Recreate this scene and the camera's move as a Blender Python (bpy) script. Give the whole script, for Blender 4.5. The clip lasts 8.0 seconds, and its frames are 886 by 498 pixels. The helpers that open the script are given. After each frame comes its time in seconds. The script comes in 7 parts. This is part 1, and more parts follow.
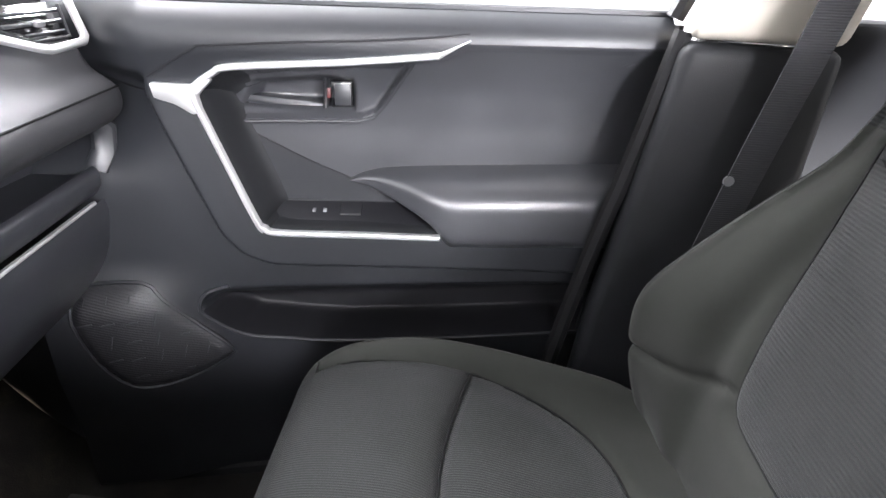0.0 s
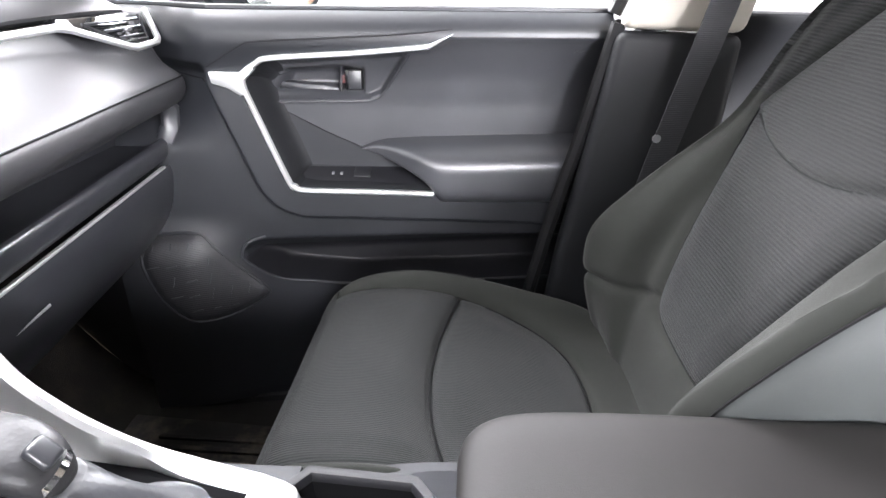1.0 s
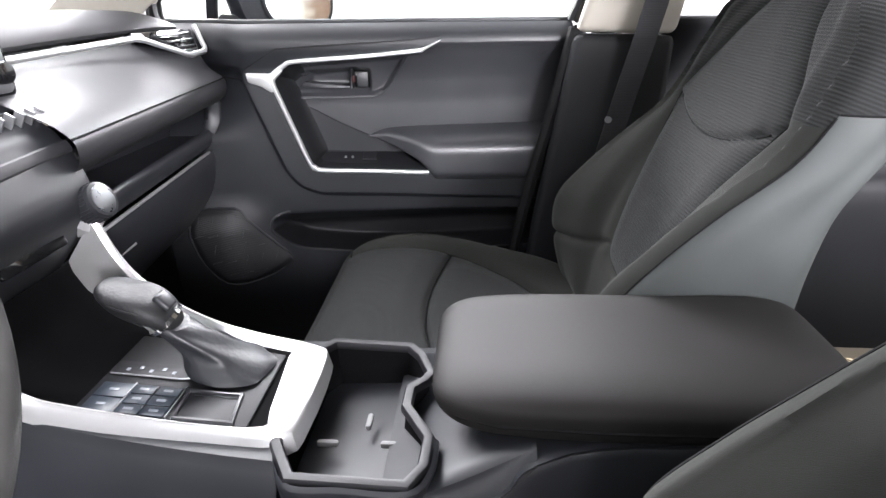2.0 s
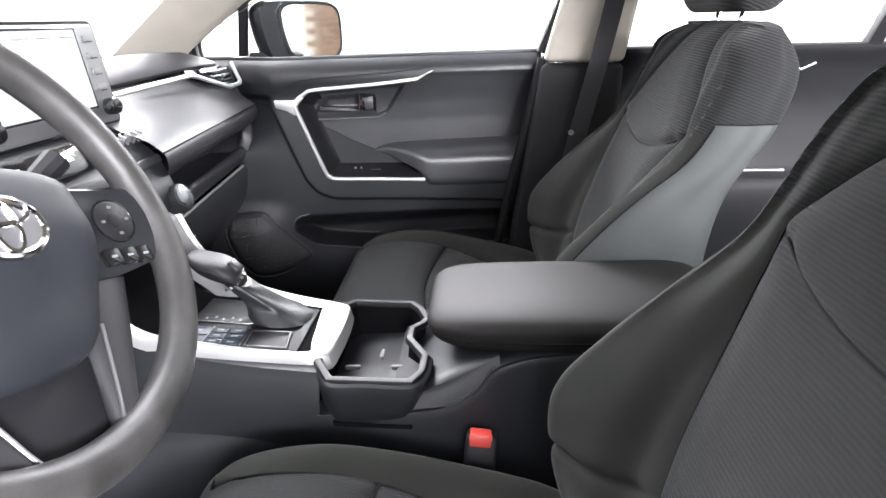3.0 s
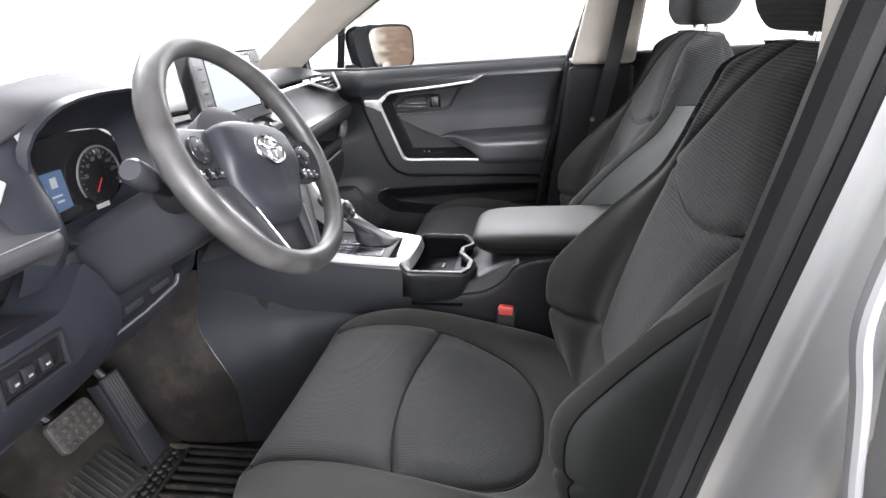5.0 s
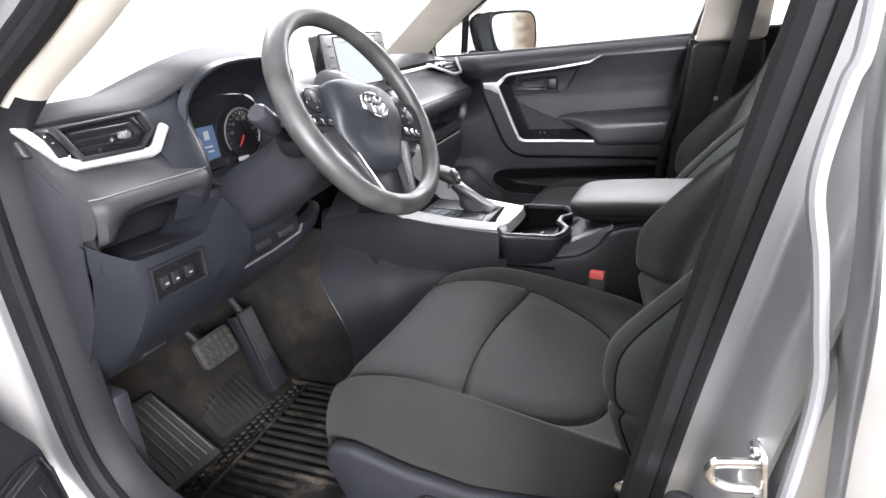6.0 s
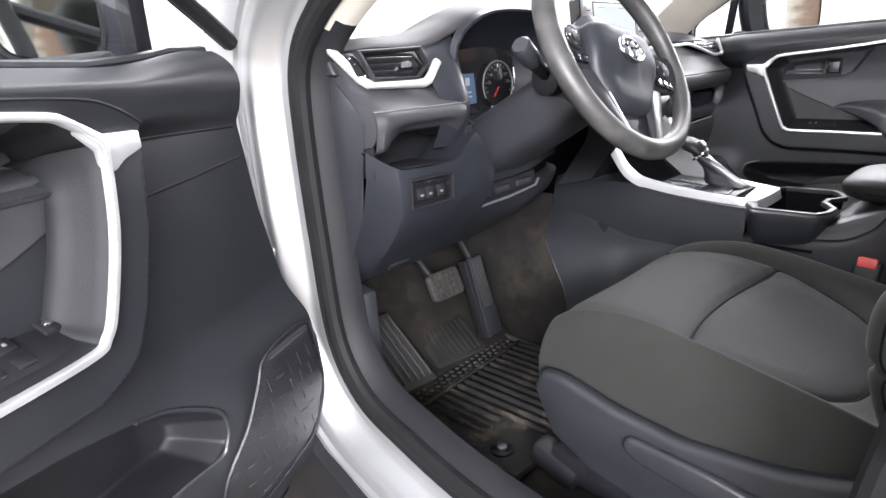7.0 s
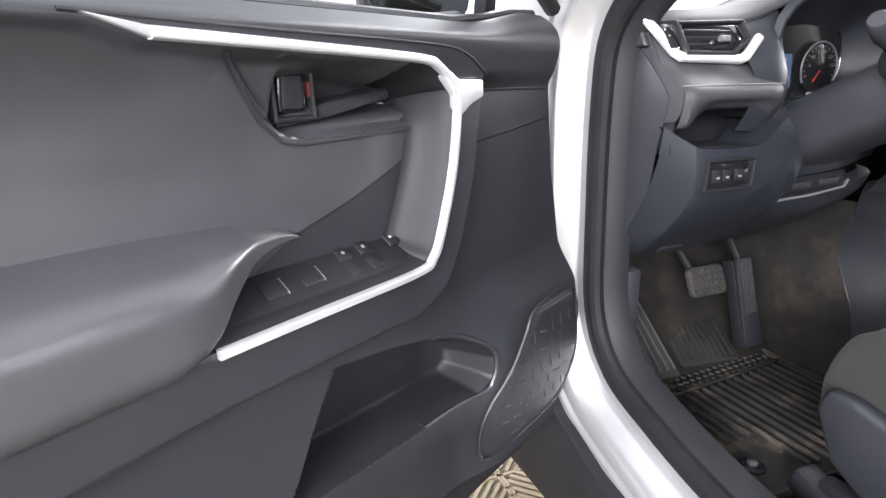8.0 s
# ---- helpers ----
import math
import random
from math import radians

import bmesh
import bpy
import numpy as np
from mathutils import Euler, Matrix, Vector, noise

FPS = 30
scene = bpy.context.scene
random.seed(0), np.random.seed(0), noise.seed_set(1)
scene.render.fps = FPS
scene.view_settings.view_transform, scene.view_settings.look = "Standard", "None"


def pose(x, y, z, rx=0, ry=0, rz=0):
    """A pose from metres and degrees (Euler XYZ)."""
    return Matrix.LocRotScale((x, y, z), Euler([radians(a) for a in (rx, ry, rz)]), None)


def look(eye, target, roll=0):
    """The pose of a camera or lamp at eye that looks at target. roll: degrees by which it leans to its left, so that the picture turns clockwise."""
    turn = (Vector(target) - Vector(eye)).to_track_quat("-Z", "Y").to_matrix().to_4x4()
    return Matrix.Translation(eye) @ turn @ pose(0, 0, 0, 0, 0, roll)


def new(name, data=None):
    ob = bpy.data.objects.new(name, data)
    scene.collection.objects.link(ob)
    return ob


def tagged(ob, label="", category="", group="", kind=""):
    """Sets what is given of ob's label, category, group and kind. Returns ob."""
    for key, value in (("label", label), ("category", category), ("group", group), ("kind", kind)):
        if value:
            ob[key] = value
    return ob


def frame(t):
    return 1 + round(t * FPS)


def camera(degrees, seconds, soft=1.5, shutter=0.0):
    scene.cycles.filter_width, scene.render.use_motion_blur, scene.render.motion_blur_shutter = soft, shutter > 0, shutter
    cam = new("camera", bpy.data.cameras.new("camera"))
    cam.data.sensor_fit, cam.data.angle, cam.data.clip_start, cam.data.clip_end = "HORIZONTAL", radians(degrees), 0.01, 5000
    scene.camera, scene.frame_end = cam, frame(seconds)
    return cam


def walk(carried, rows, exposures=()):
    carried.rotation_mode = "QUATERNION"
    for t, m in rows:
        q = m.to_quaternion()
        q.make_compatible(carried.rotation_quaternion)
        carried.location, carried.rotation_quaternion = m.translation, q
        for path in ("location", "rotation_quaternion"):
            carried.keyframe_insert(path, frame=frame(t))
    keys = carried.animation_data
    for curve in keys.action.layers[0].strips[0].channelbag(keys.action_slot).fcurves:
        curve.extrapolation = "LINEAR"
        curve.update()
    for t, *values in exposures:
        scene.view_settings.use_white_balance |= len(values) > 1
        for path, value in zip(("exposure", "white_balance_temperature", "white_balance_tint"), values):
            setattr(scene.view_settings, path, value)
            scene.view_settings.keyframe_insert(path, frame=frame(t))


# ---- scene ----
cam = camera(74.6, 8.0)
PATH = [
    (0, (-0.109, 0.007, 1.19), (-0.16, 1.802, 0.31), 2.6),
    (0.5, (-0.087, -0.111, 1.199), (-0.161, 1.687, 0.328), 1.8),
    (1, (-0.071, -0.226, 1.194), (-0.154, 1.576, 0.339), 1.1),
    (1.5, (-0.051, -0.35, 1.181), (-0.144, 1.466, 0.346), 0.5),
    (2.8, (-0.006, -0.664, 1.204), (-0.128, 1.191, 0.466), -1.4),
    (3, (-0.001, -0.719, 1.223), (-0.116, 1.137, 0.486), -1.4),
    (3.5, (0.019, -0.836, 1.257), (-0.135, 1.017, 0.521), -2.0),
    (4, (0.019, -0.963, 1.271), (-0.176, 0.889, 0.541), -2.7),
    (5.3, (0.108, -1.205, 1.238), (-0.327, 0.617, 0.538), -3.9),
    (5.5, (0.129, -1.223, 1.227), (-0.392, 0.578, 0.531), -4.1),
    (6, (0.178, -1.242, 1.188), (-0.599, 0.476, 0.522), -5.6),
    (6.5, (0.2, -1.271, 1.124), (-0.898, 0.288, 0.522), -6.4),
    (7, (0.187, -1.322, 1.08), (-1.199, 0.004, 0.513), -4.4),
    (7.5, (0.172, -1.378, 1.049), (-1.454, -0.352, 0.498), -1.5),
    (8, (0.159, -1.422, 1.057), (-1.62, -0.714, 0.481), -1.0),
]
walk(cam, [(t, look(eye, target, roll)) for t, eye, target, roll in PATH], [(0.0, 1.45), (1.0, 1.42), (1.7, 0.64), (3.0, 0.60), (4.0, 0.38), (5.5, 0.24), (7.0, 0.16), (8.0, 0.14)])

# ---------------------------------------------------------------- light
world = bpy.data.worlds.new("world")
scene.world = world
world.use_nodes = True
world.node_tree.nodes["Background"].inputs["Color"].default_value = (0.945, 0.935, 1.0, 1)
world.node_tree.nodes["Background"].inputs["Strength"].default_value = 2.2


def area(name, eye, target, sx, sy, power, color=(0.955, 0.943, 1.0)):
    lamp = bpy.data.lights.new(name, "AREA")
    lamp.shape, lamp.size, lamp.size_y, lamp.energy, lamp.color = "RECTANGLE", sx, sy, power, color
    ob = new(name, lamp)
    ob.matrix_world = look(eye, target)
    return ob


# Added fill lamps, none seen; the rear corner one follows the armrest's light patch.
area("fill_lamp_front", (-1.6, 1.3, 3.2), (-0.5, 0.4, 0.9), 2.5, 1.0, 240)
area("fill_lamp_driver_side", (1.1, -3.9, 2.2), (0.2, 0.3, 0.95), 1.6, 0.7, 160)
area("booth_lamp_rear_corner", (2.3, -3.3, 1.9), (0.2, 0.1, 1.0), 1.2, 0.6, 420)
area("fill_lamp_rear", (2.9, -2.4, 1.4), (-0.4, -1.0, 0.9), 1.4, 0.8, 110)
area("fill_lamp_passenger_side", (-0.9, 3.4, 2.45), (-0.4, 0.2, 1.0), 3.0, 0.6, 450)


# ---------------------------------------------------------------- materials
def material(name, color, rough=0.5, metal=0.0, grain=0.0, grain_size=900.0, mottle=0.12, mottle_size=14.0, ribs=None,
             specular=0.5, coat=0.0, dirt=None, sheen=0.0, weave=0.0):
    """Base colour with mottling, a fine relief, optional ribs (axis vector, pitch in metres, strength) and dirt patches."""
    m = bpy.data.materials.new(name)
    m.use_nodes = True
    nt = m.node_tree
    n, l = nt.nodes, nt.links
    b = n["Principled BSDF"]
    b.inputs["Roughness"].default_value = rough
    b.inputs["Metallic"].default_value = metal
    b.inputs["Specular IOR Level"].default_value = specular
    b.inputs["Coat Weight"].default_value = coat
    b.inputs["Sheen Weight"].default_value = sheen
    co = n.new("ShaderNodeTexCoord").outputs["Object"]
    big = n.new("ShaderNodeTexNoise")
    big.inputs["Scale"].default_value, big.inputs["Detail"].default_value = mottle_size, 5
    l.new(co, big.inputs["Vector"])
    ramp = n.new("ShaderNodeMapRange")
    ramp.inputs["From Min"].default_value, ramp.inputs["From Max"].default_value = 0.3, 0.7
    ramp.inputs["To Min"].default_value, ramp.inputs["To Max"].default_value = 1 - mottle, 1 + mottle
    l.new(big.outputs["Fac"], ramp.inputs["Value"])
    mul = n.new("ShaderNodeVectorMath")
    mul.operation = "SCALE"
    mul.inputs[0].default_value = color
    l.new(ramp.outputs["Result"], mul.inputs["Scale"])
    col = mul.outputs["Vector"]
    if dirt:
        patch = n.new("ShaderNodeTexNoise")
        patch.inputs["Scale"].default_value, patch.inputs["Detail"].default_value = dirt[1], 8
        patch.inputs["Roughness"].default_value = 0.7
        l.new(co, patch.inputs["Vector"])
        pr = n.new("ShaderNodeMapRange")
        pr.inputs["From Min"].default_value, pr.inputs["From Max"].default_value = dirt[2], dirt[2] + 0.18
        l.new(patch.outputs["Fac"], pr.inputs["Value"])
        mx = n.new("ShaderNodeMix")
        mx.data_type = "RGBA"
        mx.inputs["B"].default_value = (*dirt[0], 1)
        l.new(pr.outputs["Result"], mx.inputs["Factor"])
        l.new(col, mx.inputs["A"])
        col = mx.outputs["Result"]
    l.new(col, b.inputs["Base Color"])
    rr = n.new("ShaderNodeMapRange")
    rr.inputs["To Min"].default_value, rr.inputs["To Max"].default_value = max(0.02, rough - 0.07), min(1, rough + 0.07)
    l.new(big.outputs["Fac"], rr.inputs["Value"])
    l.new(rr.outputs["Result"], b.inputs["Roughness"])
    last = None
    if grain:
        fine = n.new("ShaderNodeTexVoronoi")
        fine.inputs["Scale"].default_value = grain_size
        l.new(co, fine.inputs["Vector"])
        bump = n.new("ShaderNodeBump")
        bump.inputs["Strength"].default_value, bump.inputs["Distance"].default_value = grain, 0.0006
        l.new(fine.outputs["Distance"], bump.inputs["Height"])
        last = bump
    if ribs:
        dot = n.new("ShaderNodeVectorMath")
        dot.operation = "DOT_PRODUCT"
        dot.inputs[1].default_value = Vector(ribs[0]).normalized() * (2 * math.pi / ribs[1])
        l.new(co, dot.inputs[0])
        sine = n.new("ShaderNodeMath")
        sine.operation = "SINE"
        l.new(dot.outputs["Value"], sine.inputs[0])
        rb = n.new("ShaderNodeBump")
        rb.inputs["Strength"].default_value, rb.inputs["Distance"].default_value = ribs[2], ribs[1] * 0.25
        l.new(sine.outputs[0], rb.inputs["Height"])
        if last:
            l.new(last.outputs["Normal"], rb.inputs["Normal"])
        last = rb
        # the base colour is darker in the ribs' valleys, lighter on their crests
        valley_tone = n.new("ShaderNodeMapRange")
        valley_tone.inputs["From Min"].default_value, valley_tone.inputs["From Max"].default_value = -1, 1
        valley_tone.inputs["To Min"].default_value, valley_tone.inputs["To Max"].default_value = 0.82, 1.13
        l.new(sine.outputs[0], valley_tone.inputs["Value"])
        ym = n.new("ShaderNodeVectorMath")
        ym.operation = "SCALE"
        l.new(col, ym.inputs[0])
        l.new(valley_tone.outputs["Result"], ym.inputs["Scale"])
        l.new(ym.outputs["Vector"], b.inputs["Base Color"])
    if last:
        l.new(last.outputs["Normal"], b.inputs["Normal"])
    return m


def glow(name, color, strength):
    m = bpy.data.materials.new(name)
    m.use_nodes = True
    b = m.node_tree.nodes["Principled BSDF"]
    b.inputs["Base Color"].default_value = (0.02, 0.02, 0.02, 1)
    b.inputs["Roughness"].default_value = 0.12
    b.inputs["Emission Color"].default_value = (*color, 1)
    b.inputs["Emission Strength"].default_value = strength
    return m


def glass(name, tint=(1, 1, 1)):
    m = bpy.data.materials.new(name)
    m.use_nodes = True
    n, l = m.node_tree.nodes, m.node_tree.links
    n.remove(n["Principled BSDF"])
    clear, shine, mix = n.new("ShaderNodeBsdfTransparent"), n.new("ShaderNodeBsdfGlossy"), n.new("ShaderNodeMixShader")
    clear.inputs["Color"].default_value = (*tint, 1)
    shine.inputs["Roughness"].default_value = 0.02
    mix.inputs["Fac"].default_value = 0.05
    l.new(clear.outputs["BSDF"], mix.inputs[1])
    l.new(shine.outputs["BSDF"], mix.inputs[2])
    l.new(mix.outputs["Shader"], n["Material Output"].inputs["Surface"])
    return m


PLASTIC = material("dark_grained_plastic", (0.020, 0.0208, 0.0242), 0.38, specular=0.5, grain=0.05, grain_size=1100, mottle=0.1)
PLASTIC_BLUE = material("knee_panel_plastic", (0.0135, 0.0148, 0.0190), 0.40, specular=0.36, grain=0.05, grain_size=1000, mottle=0.1)
GAP_SHADE = material("grey_gap_shade", (0.16, 0.16, 0.165), 0.6, mottle=0.1)
LINING = material("dark_pillar_lining", (0.0115, 0.012, 0.0135), 0.55, grain=0.3, grain_size=900, mottle=0.12, specular=0.2)
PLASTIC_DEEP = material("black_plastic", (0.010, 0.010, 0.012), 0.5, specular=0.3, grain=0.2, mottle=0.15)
SOFT = material("soft_touch_skin", (0.036, 0.0368, 0.0410), 0.36, specular=0.7, grain=0.07, grain_size=620, mottle=0.1)
PAD = material("dash_leatherette", (0.030, 0.030, 0.033), 0.52, specular=0.35, grain=0.06, grain_size=700, mottle=0.08)
TOP_SKIN = material("dash_top_skin", (0.022, 0.022, 0.024), 0.62, specular=0.25, grain=0.12, grain_size=700, mottle=0.08)
ARM_LEATHER = material("armrest_leatherette", (0.0130, 0.0122, 0.0118), 0.62, specular=0.15, grain=0.1, grain_size=800, mottle=0.18, mottle_size=9)
BOLSTER = material("plain_seat_cloth", (0.0212, 0.0222, 0.0200), 0.9, grain=0.35, grain_size=1600, mottle=0.12, sheen=0.06, specular=0.12)
RIB_X = material("ribbed_seat_cloth_lengthwise", (0.0206, 0.0214, 0.0215), 0.9, grain=0.4, grain_size=1500, ribs=((0, 1, 0), 0.0034, 0.35),
                 mottle=0.1, sheen=0.06, specular=0.12)
RIB_Z = material("ribbed_seat_cloth_crosswise", (0.0206, 0.0214, 0.0215), 0.9, grain=0.4, grain_size=1500, ribs=((0.35, 0, 0.94), 0.0048, 0.35),
                 mottle=0.1, sheen=0.06, specular=0.12)
# Lighter than the bolsters, for the light that falls on the seats' sides.
FLANK_LIT = material("lit_seat_side_cloth", (0.041, 0.046, 0.045), 0.62, specular=0.4, grain=0.25, grain_size=1400, mottle=0.10)
# Near-black thread, which also carries the shade of the seat creases.
THREAD_SHADE = material("seam_thread_shade", (0.009, 0.009, 0.0095), 0.9, specular=0.1, mottle=0.2)
# Glossless near-black for the cup holder's inside and the gear surround.
CUP_BLACK = material("matt_black", (0.0055, 0.0055, 0.006), 0.9, specular=0.02, grain=0.2, mottle=0.2)
GLOVE = material("glove_box_plastic", (0.030, 0.031, 0.036), 0.34, specular=0.6, grain=0.06, grain_size=1000, mottle=0.1)
STITCH = material("grey_stitching", (0.16, 0.16, 0.16), 0.7, mottle=0.2)
SILVER = material("satin_silver_trim", (0.80, 0.80, 0.80), 0.34, metal=0.75, mottle=0.05)
SILVER_DIM = material("grey_satin_trim", (0.30, 0.30, 0.31), 0.35, metal=0.8, mottle=0.05)
CHROME = material("chrome", (0.85, 0.85, 0.86), 0.10, metal=1.0, mottle=0.03)
PIANO = material("gloss_black_panel", (0.008, 0.008, 0.009), 0.12, mottle=0.1, coat=0.5)
WHEEL_SKIN = material("worn_wheel_urethane", (0.040, 0.039, 0.038), 0.45, specular=0.45, grain=0.15, grain_size=500, mottle=0.4, mottle_size=26)
AIRBAG = material("airbag_cover_plastic", (0.0165, 0.0184, 0.0225), 0.5, specular=0.35, grain=0.08, grain_size=900, mottle=0.1)
RUBBER = material("black_rubber_seal", (0.0085, 0.0085, 0.0092), 0.6, specular=0.16, grain=0.2, mottle=0.2)
MAT_RUBBER = material("dusty_floor_mat_rubber", (0.015, 0.0145, 0.0138), 0.68, specular=0.25, grain=0.4, grain_size=500, mottle=0.3,
                      dirt=((0.10, 0.082, 0.062), 9, 0.5))
PAINT = material("silver_car_paint", (0.48, 0.485, 0.49), 0.32, metal=0.78, mottle=0.03, coat=0.6)
CARPET = material("dark_footwell_carpet", (0.016, 0.0150, 0.014), 0.95, grain=0.9, grain_size=800, mottle=0.3, dirt=((0.036, 0.030, 0.023), 6, 0.55),
                  specular=0.1)
FELT = material("toe_board_felt", (0.0145, 0.0132, 0.0118), 0.95, grain=0.6, grain_size=400, mottle=0.3, dirt=((0.030, 0.025, 0.019), 7, 0.52), specular=0.1)
HEADLINER = material("beige_pillar_trim", (0.44, 0.41, 0.355), 0.75, grain=0.3, grain_size=900, mottle=0.05)
BELT = material("seat_belt_webbing", (0.020, 0.020, 0.023), 0.7, ribs=((0, 0, 1), 0.003, 0.4), mottle=0.1)
RED = material("red_plastic", (0.50, 0.05, 0.04), 0.4, mottle=0.06)
STEEL = material("zinc_plated_steel", (0.72, 0.71, 0.70), 0.22, metal=1.0, mottle=0.15, mottle_size=60)
PEDAL = material("worn_pedal_rubber", (0.022, 0.021, 0.019), 0.6, grain=0.6, grain_size=500, mottle=0.3, dirt=((0.055, 0.050, 0.044), 60, 0.5))
FOOT_PLASTIC = material("scuffed_foot_rest_plastic", (0.030, 0.0295, 0.029), 0.5, grain=0.2, mottle=0.15, dirt=((0.045, 0.037, 0.028), 12, 0.6))
WHITE_INK = material("white_print", (0.75, 0.76, 0.78), 0.5, mottle=0.03)
RED_DIM = material("dull_red_plastic", (0.075, 0.011, 0.011), 0.45, mottle=0.06)
RED_INK = material("red_needle", (0.45, 0.03, 0.025), 0.5, mottle=0.03)
SCREEN = glow("lit_touchscreen", (0.86, 0.93, 1.0), 0.75)
SCREEN_INK = material("screen_print_grey", (0.25, 0.27, 0.3), 0.3, mottle=0.02)
CLUSTER_BLUE = glow("lit_blue_display", (0.20, 0.36, 0.70), 0.28)
CLUSTER_WHITE = glow("lit_white_mark", (0.85, 0.9, 1.0), 0.4)
BUTTON_BLUE = material("blue_black_buttons", (0.02, 0.028, 0.04), 0.35, mottle=0.1)
DOOR_PLASTIC = material("black_grained_door_plastic", (0.0150, 0.0160, 0.0190), 0.46, specular=0.42, grain=0.08, grain_size=1000, mottle=0.1)
GLASS = glass("window_glass", (0.96, 0.98, 0.97))
MIRROR = material("mirror_glass", (0.9, 0.92, 0.92), 0.02, metal=1.0, mottle=0.0)


# ---------------------------------------------------------------- mesh helpers
def thing(name, at, label, category, group="", kind=""):
    ob = new(name)
    ob.location = at
    return tagged(ob, label, category, group, kind)


def part(name, bm, mat, parent=None, label="", angle=35):
    """Links a bmesh as one mesh object under a thing or a part."""
    bmesh.ops.recalc_face_normals(bm, faces=bm.faces[:])
    me = bpy.data.meshes.new(name)
    bm.to_mesh(me)
    bm.free()
    me.materials.append(mat)
    me.shade_smooth()
    me.set_sharp_from_angle(angle=radians(angle))
    ob = new(name, me)
    if parent is not None:
        ob.parent = parent
        if parent.type == "EMPTY":
            ob.matrix_parent_inverse = Matrix.Translation(-parent.location)
    return tagged(ob, label)


def curve_points(points, steps, closed=False):
    """A smooth curve through the points (Catmull-Rom), with so many steps between neighbours."""
    p = np.asarray(points, float)
    k = len(p)
    out = []
    for i in range(k if closed else k - 1):
        if closed:
            a, b, c, d = p[(i - 1) % k], p[i], p[(i + 1) % k], p[(i + 2) % k]
        else:
            a, b, c, d = p[max(i - 1, 0)], p[i], p[i + 1], p[min(i + 2, k - 1)]
        for j in range(steps):
            s = j / steps
            out.append(0.5 * (2 * b + (c - a) * s + (2 * a - 5 * b + 4 * c - d) * s * s + (3 * b - a - 3 * c + d) * s ** 3))
    if not closed:
        out.append(p[-1])
    return np.array(out)


def refine(rows, along=3, across=3, closed=False):
    """Smooths a net of control points: rows first, then across them."""
    net = curve_points(np.asarray(rows, float), along)
    return np.stack([curve_points(r, across, closed) for r in net])


def net_mesh(net, closed=False, cap=False, keep=None):
    """A bmesh of quads over a net; keep(i, j) picks the quads."""
    bm = bmesh.new()
    rows, cols = net.shape[:2]
    v = [[bm.verts.new(net[i, j]) for j in range(cols)] for i in range(rows)]
    for i in range(rows - 1):
        for j in range(cols if closed else cols - 1):
            if keep is None or keep(i, j):
                k = (j + 1) % cols
                bm.faces.new((v[i][j], v[i][k], v[i + 1][k], v[i + 1][j]))
    if cap:
        bm.faces.new(v[0])
        bm.faces.new(v[-1][::-1])
    loose = [x for x in bm.verts if not x.link_faces]
    bmesh.ops.delete(bm, geom=loose, context="VERTS")
    return bm


def tube(path, radius, sides=10, closed=False, squash=1.0):
    """A round bar along a path; radius may be a list."""
    p = np.asarray(path, float)
    k = len(p)
    bm = bmesh.new()
    rings = []
    up = None
    for i in range(k):
        a = p[(i - 1) % k] if closed or i else p[i]
        b = p[(i + 1) % k] if closed or i < k - 1 else p[i]
        t = Vector(b - a).normalized()
        if up is None:
            up = t.orthogonal().normalized()
        up = (up - t * up.dot(t)).normalized()
        side = t.cross(up)
        r = radius[i] if hasattr(radius, "__len__") else radius
        rings.append([bm.verts.new(Vector(p[i]) + up * (math.cos(q) * r) + side * (math.sin(q) * r * squash))
                      for q in (2 * math.pi * j / sides for j in range(sides))])
    for i in range(k if closed else k - 1):
        x, y = rings[i], rings[(i + 1) % k]
        if closed and i == k - 1:
            off = min(range(sides), key=lambda o: (x[0].co - y[o].co).length)
            y = y[off:] + y[:off]
        for j in range(sides):
            bm.faces.new((x[j], x[(j + 1) % sides], y[(j + 1) % sides], y[j]))
    if not closed:
        bm.faces.new(rings[0])
        bm.faces.new(rings[-1][::-1])
    return bm


def sweep(path, normal, profile, closed=False):
    """A strip of the given profile [(across, out)] along a path on a surface with that normal, mitred at its corners."""
    p = [Vector(q) for q in path]
    nrm = [Vector(q).normalized() for q in normal] if hasattr(normal[0], "__len__") else [Vector(normal).normalized()] * len(p)
    k = len(p)
    bm = bmesh.new()
    rings = []
    for i in range(k):
        d1 = (p[i] - p[(i - 1) % k]).normalized() if closed or i else (p[1] - p[0]).normalized()
        d2 = (p[(i + 1) % k] - p[i]).normalized() if closed or i < k - 1 else d1
        t = (d1 + d2).normalized()
        side = t.cross(nrm[i]).normalized()
        wide = 1 / max(0.5, t.dot(d2))
        rings.append([bm.verts.new(p[i] + side * (a * wide) + nrm[i] * b) for a, b in profile])
    m = len(profile)
    for i in range(k if closed else k - 1):
        x, y = rings[i], rings[(i + 1) % k]
        for j in range(m):
            bm.faces.new((x[j], x[(j + 1) % m], y[(j + 1) % m], y[j]))
    if not closed:
        bm.faces.new(rings[0])
        bm.faces.new(rings[-1][::-1])
    return bm


def half_round(width, height):
    w, h = width / 2, height
    return [(-w, -0.003), (-w, h * 0.45), (-w * 0.7, h * 0.85), (0, h), (w * 0.7, h * 0.85), (w, h * 0.45), (w, -0.003)]


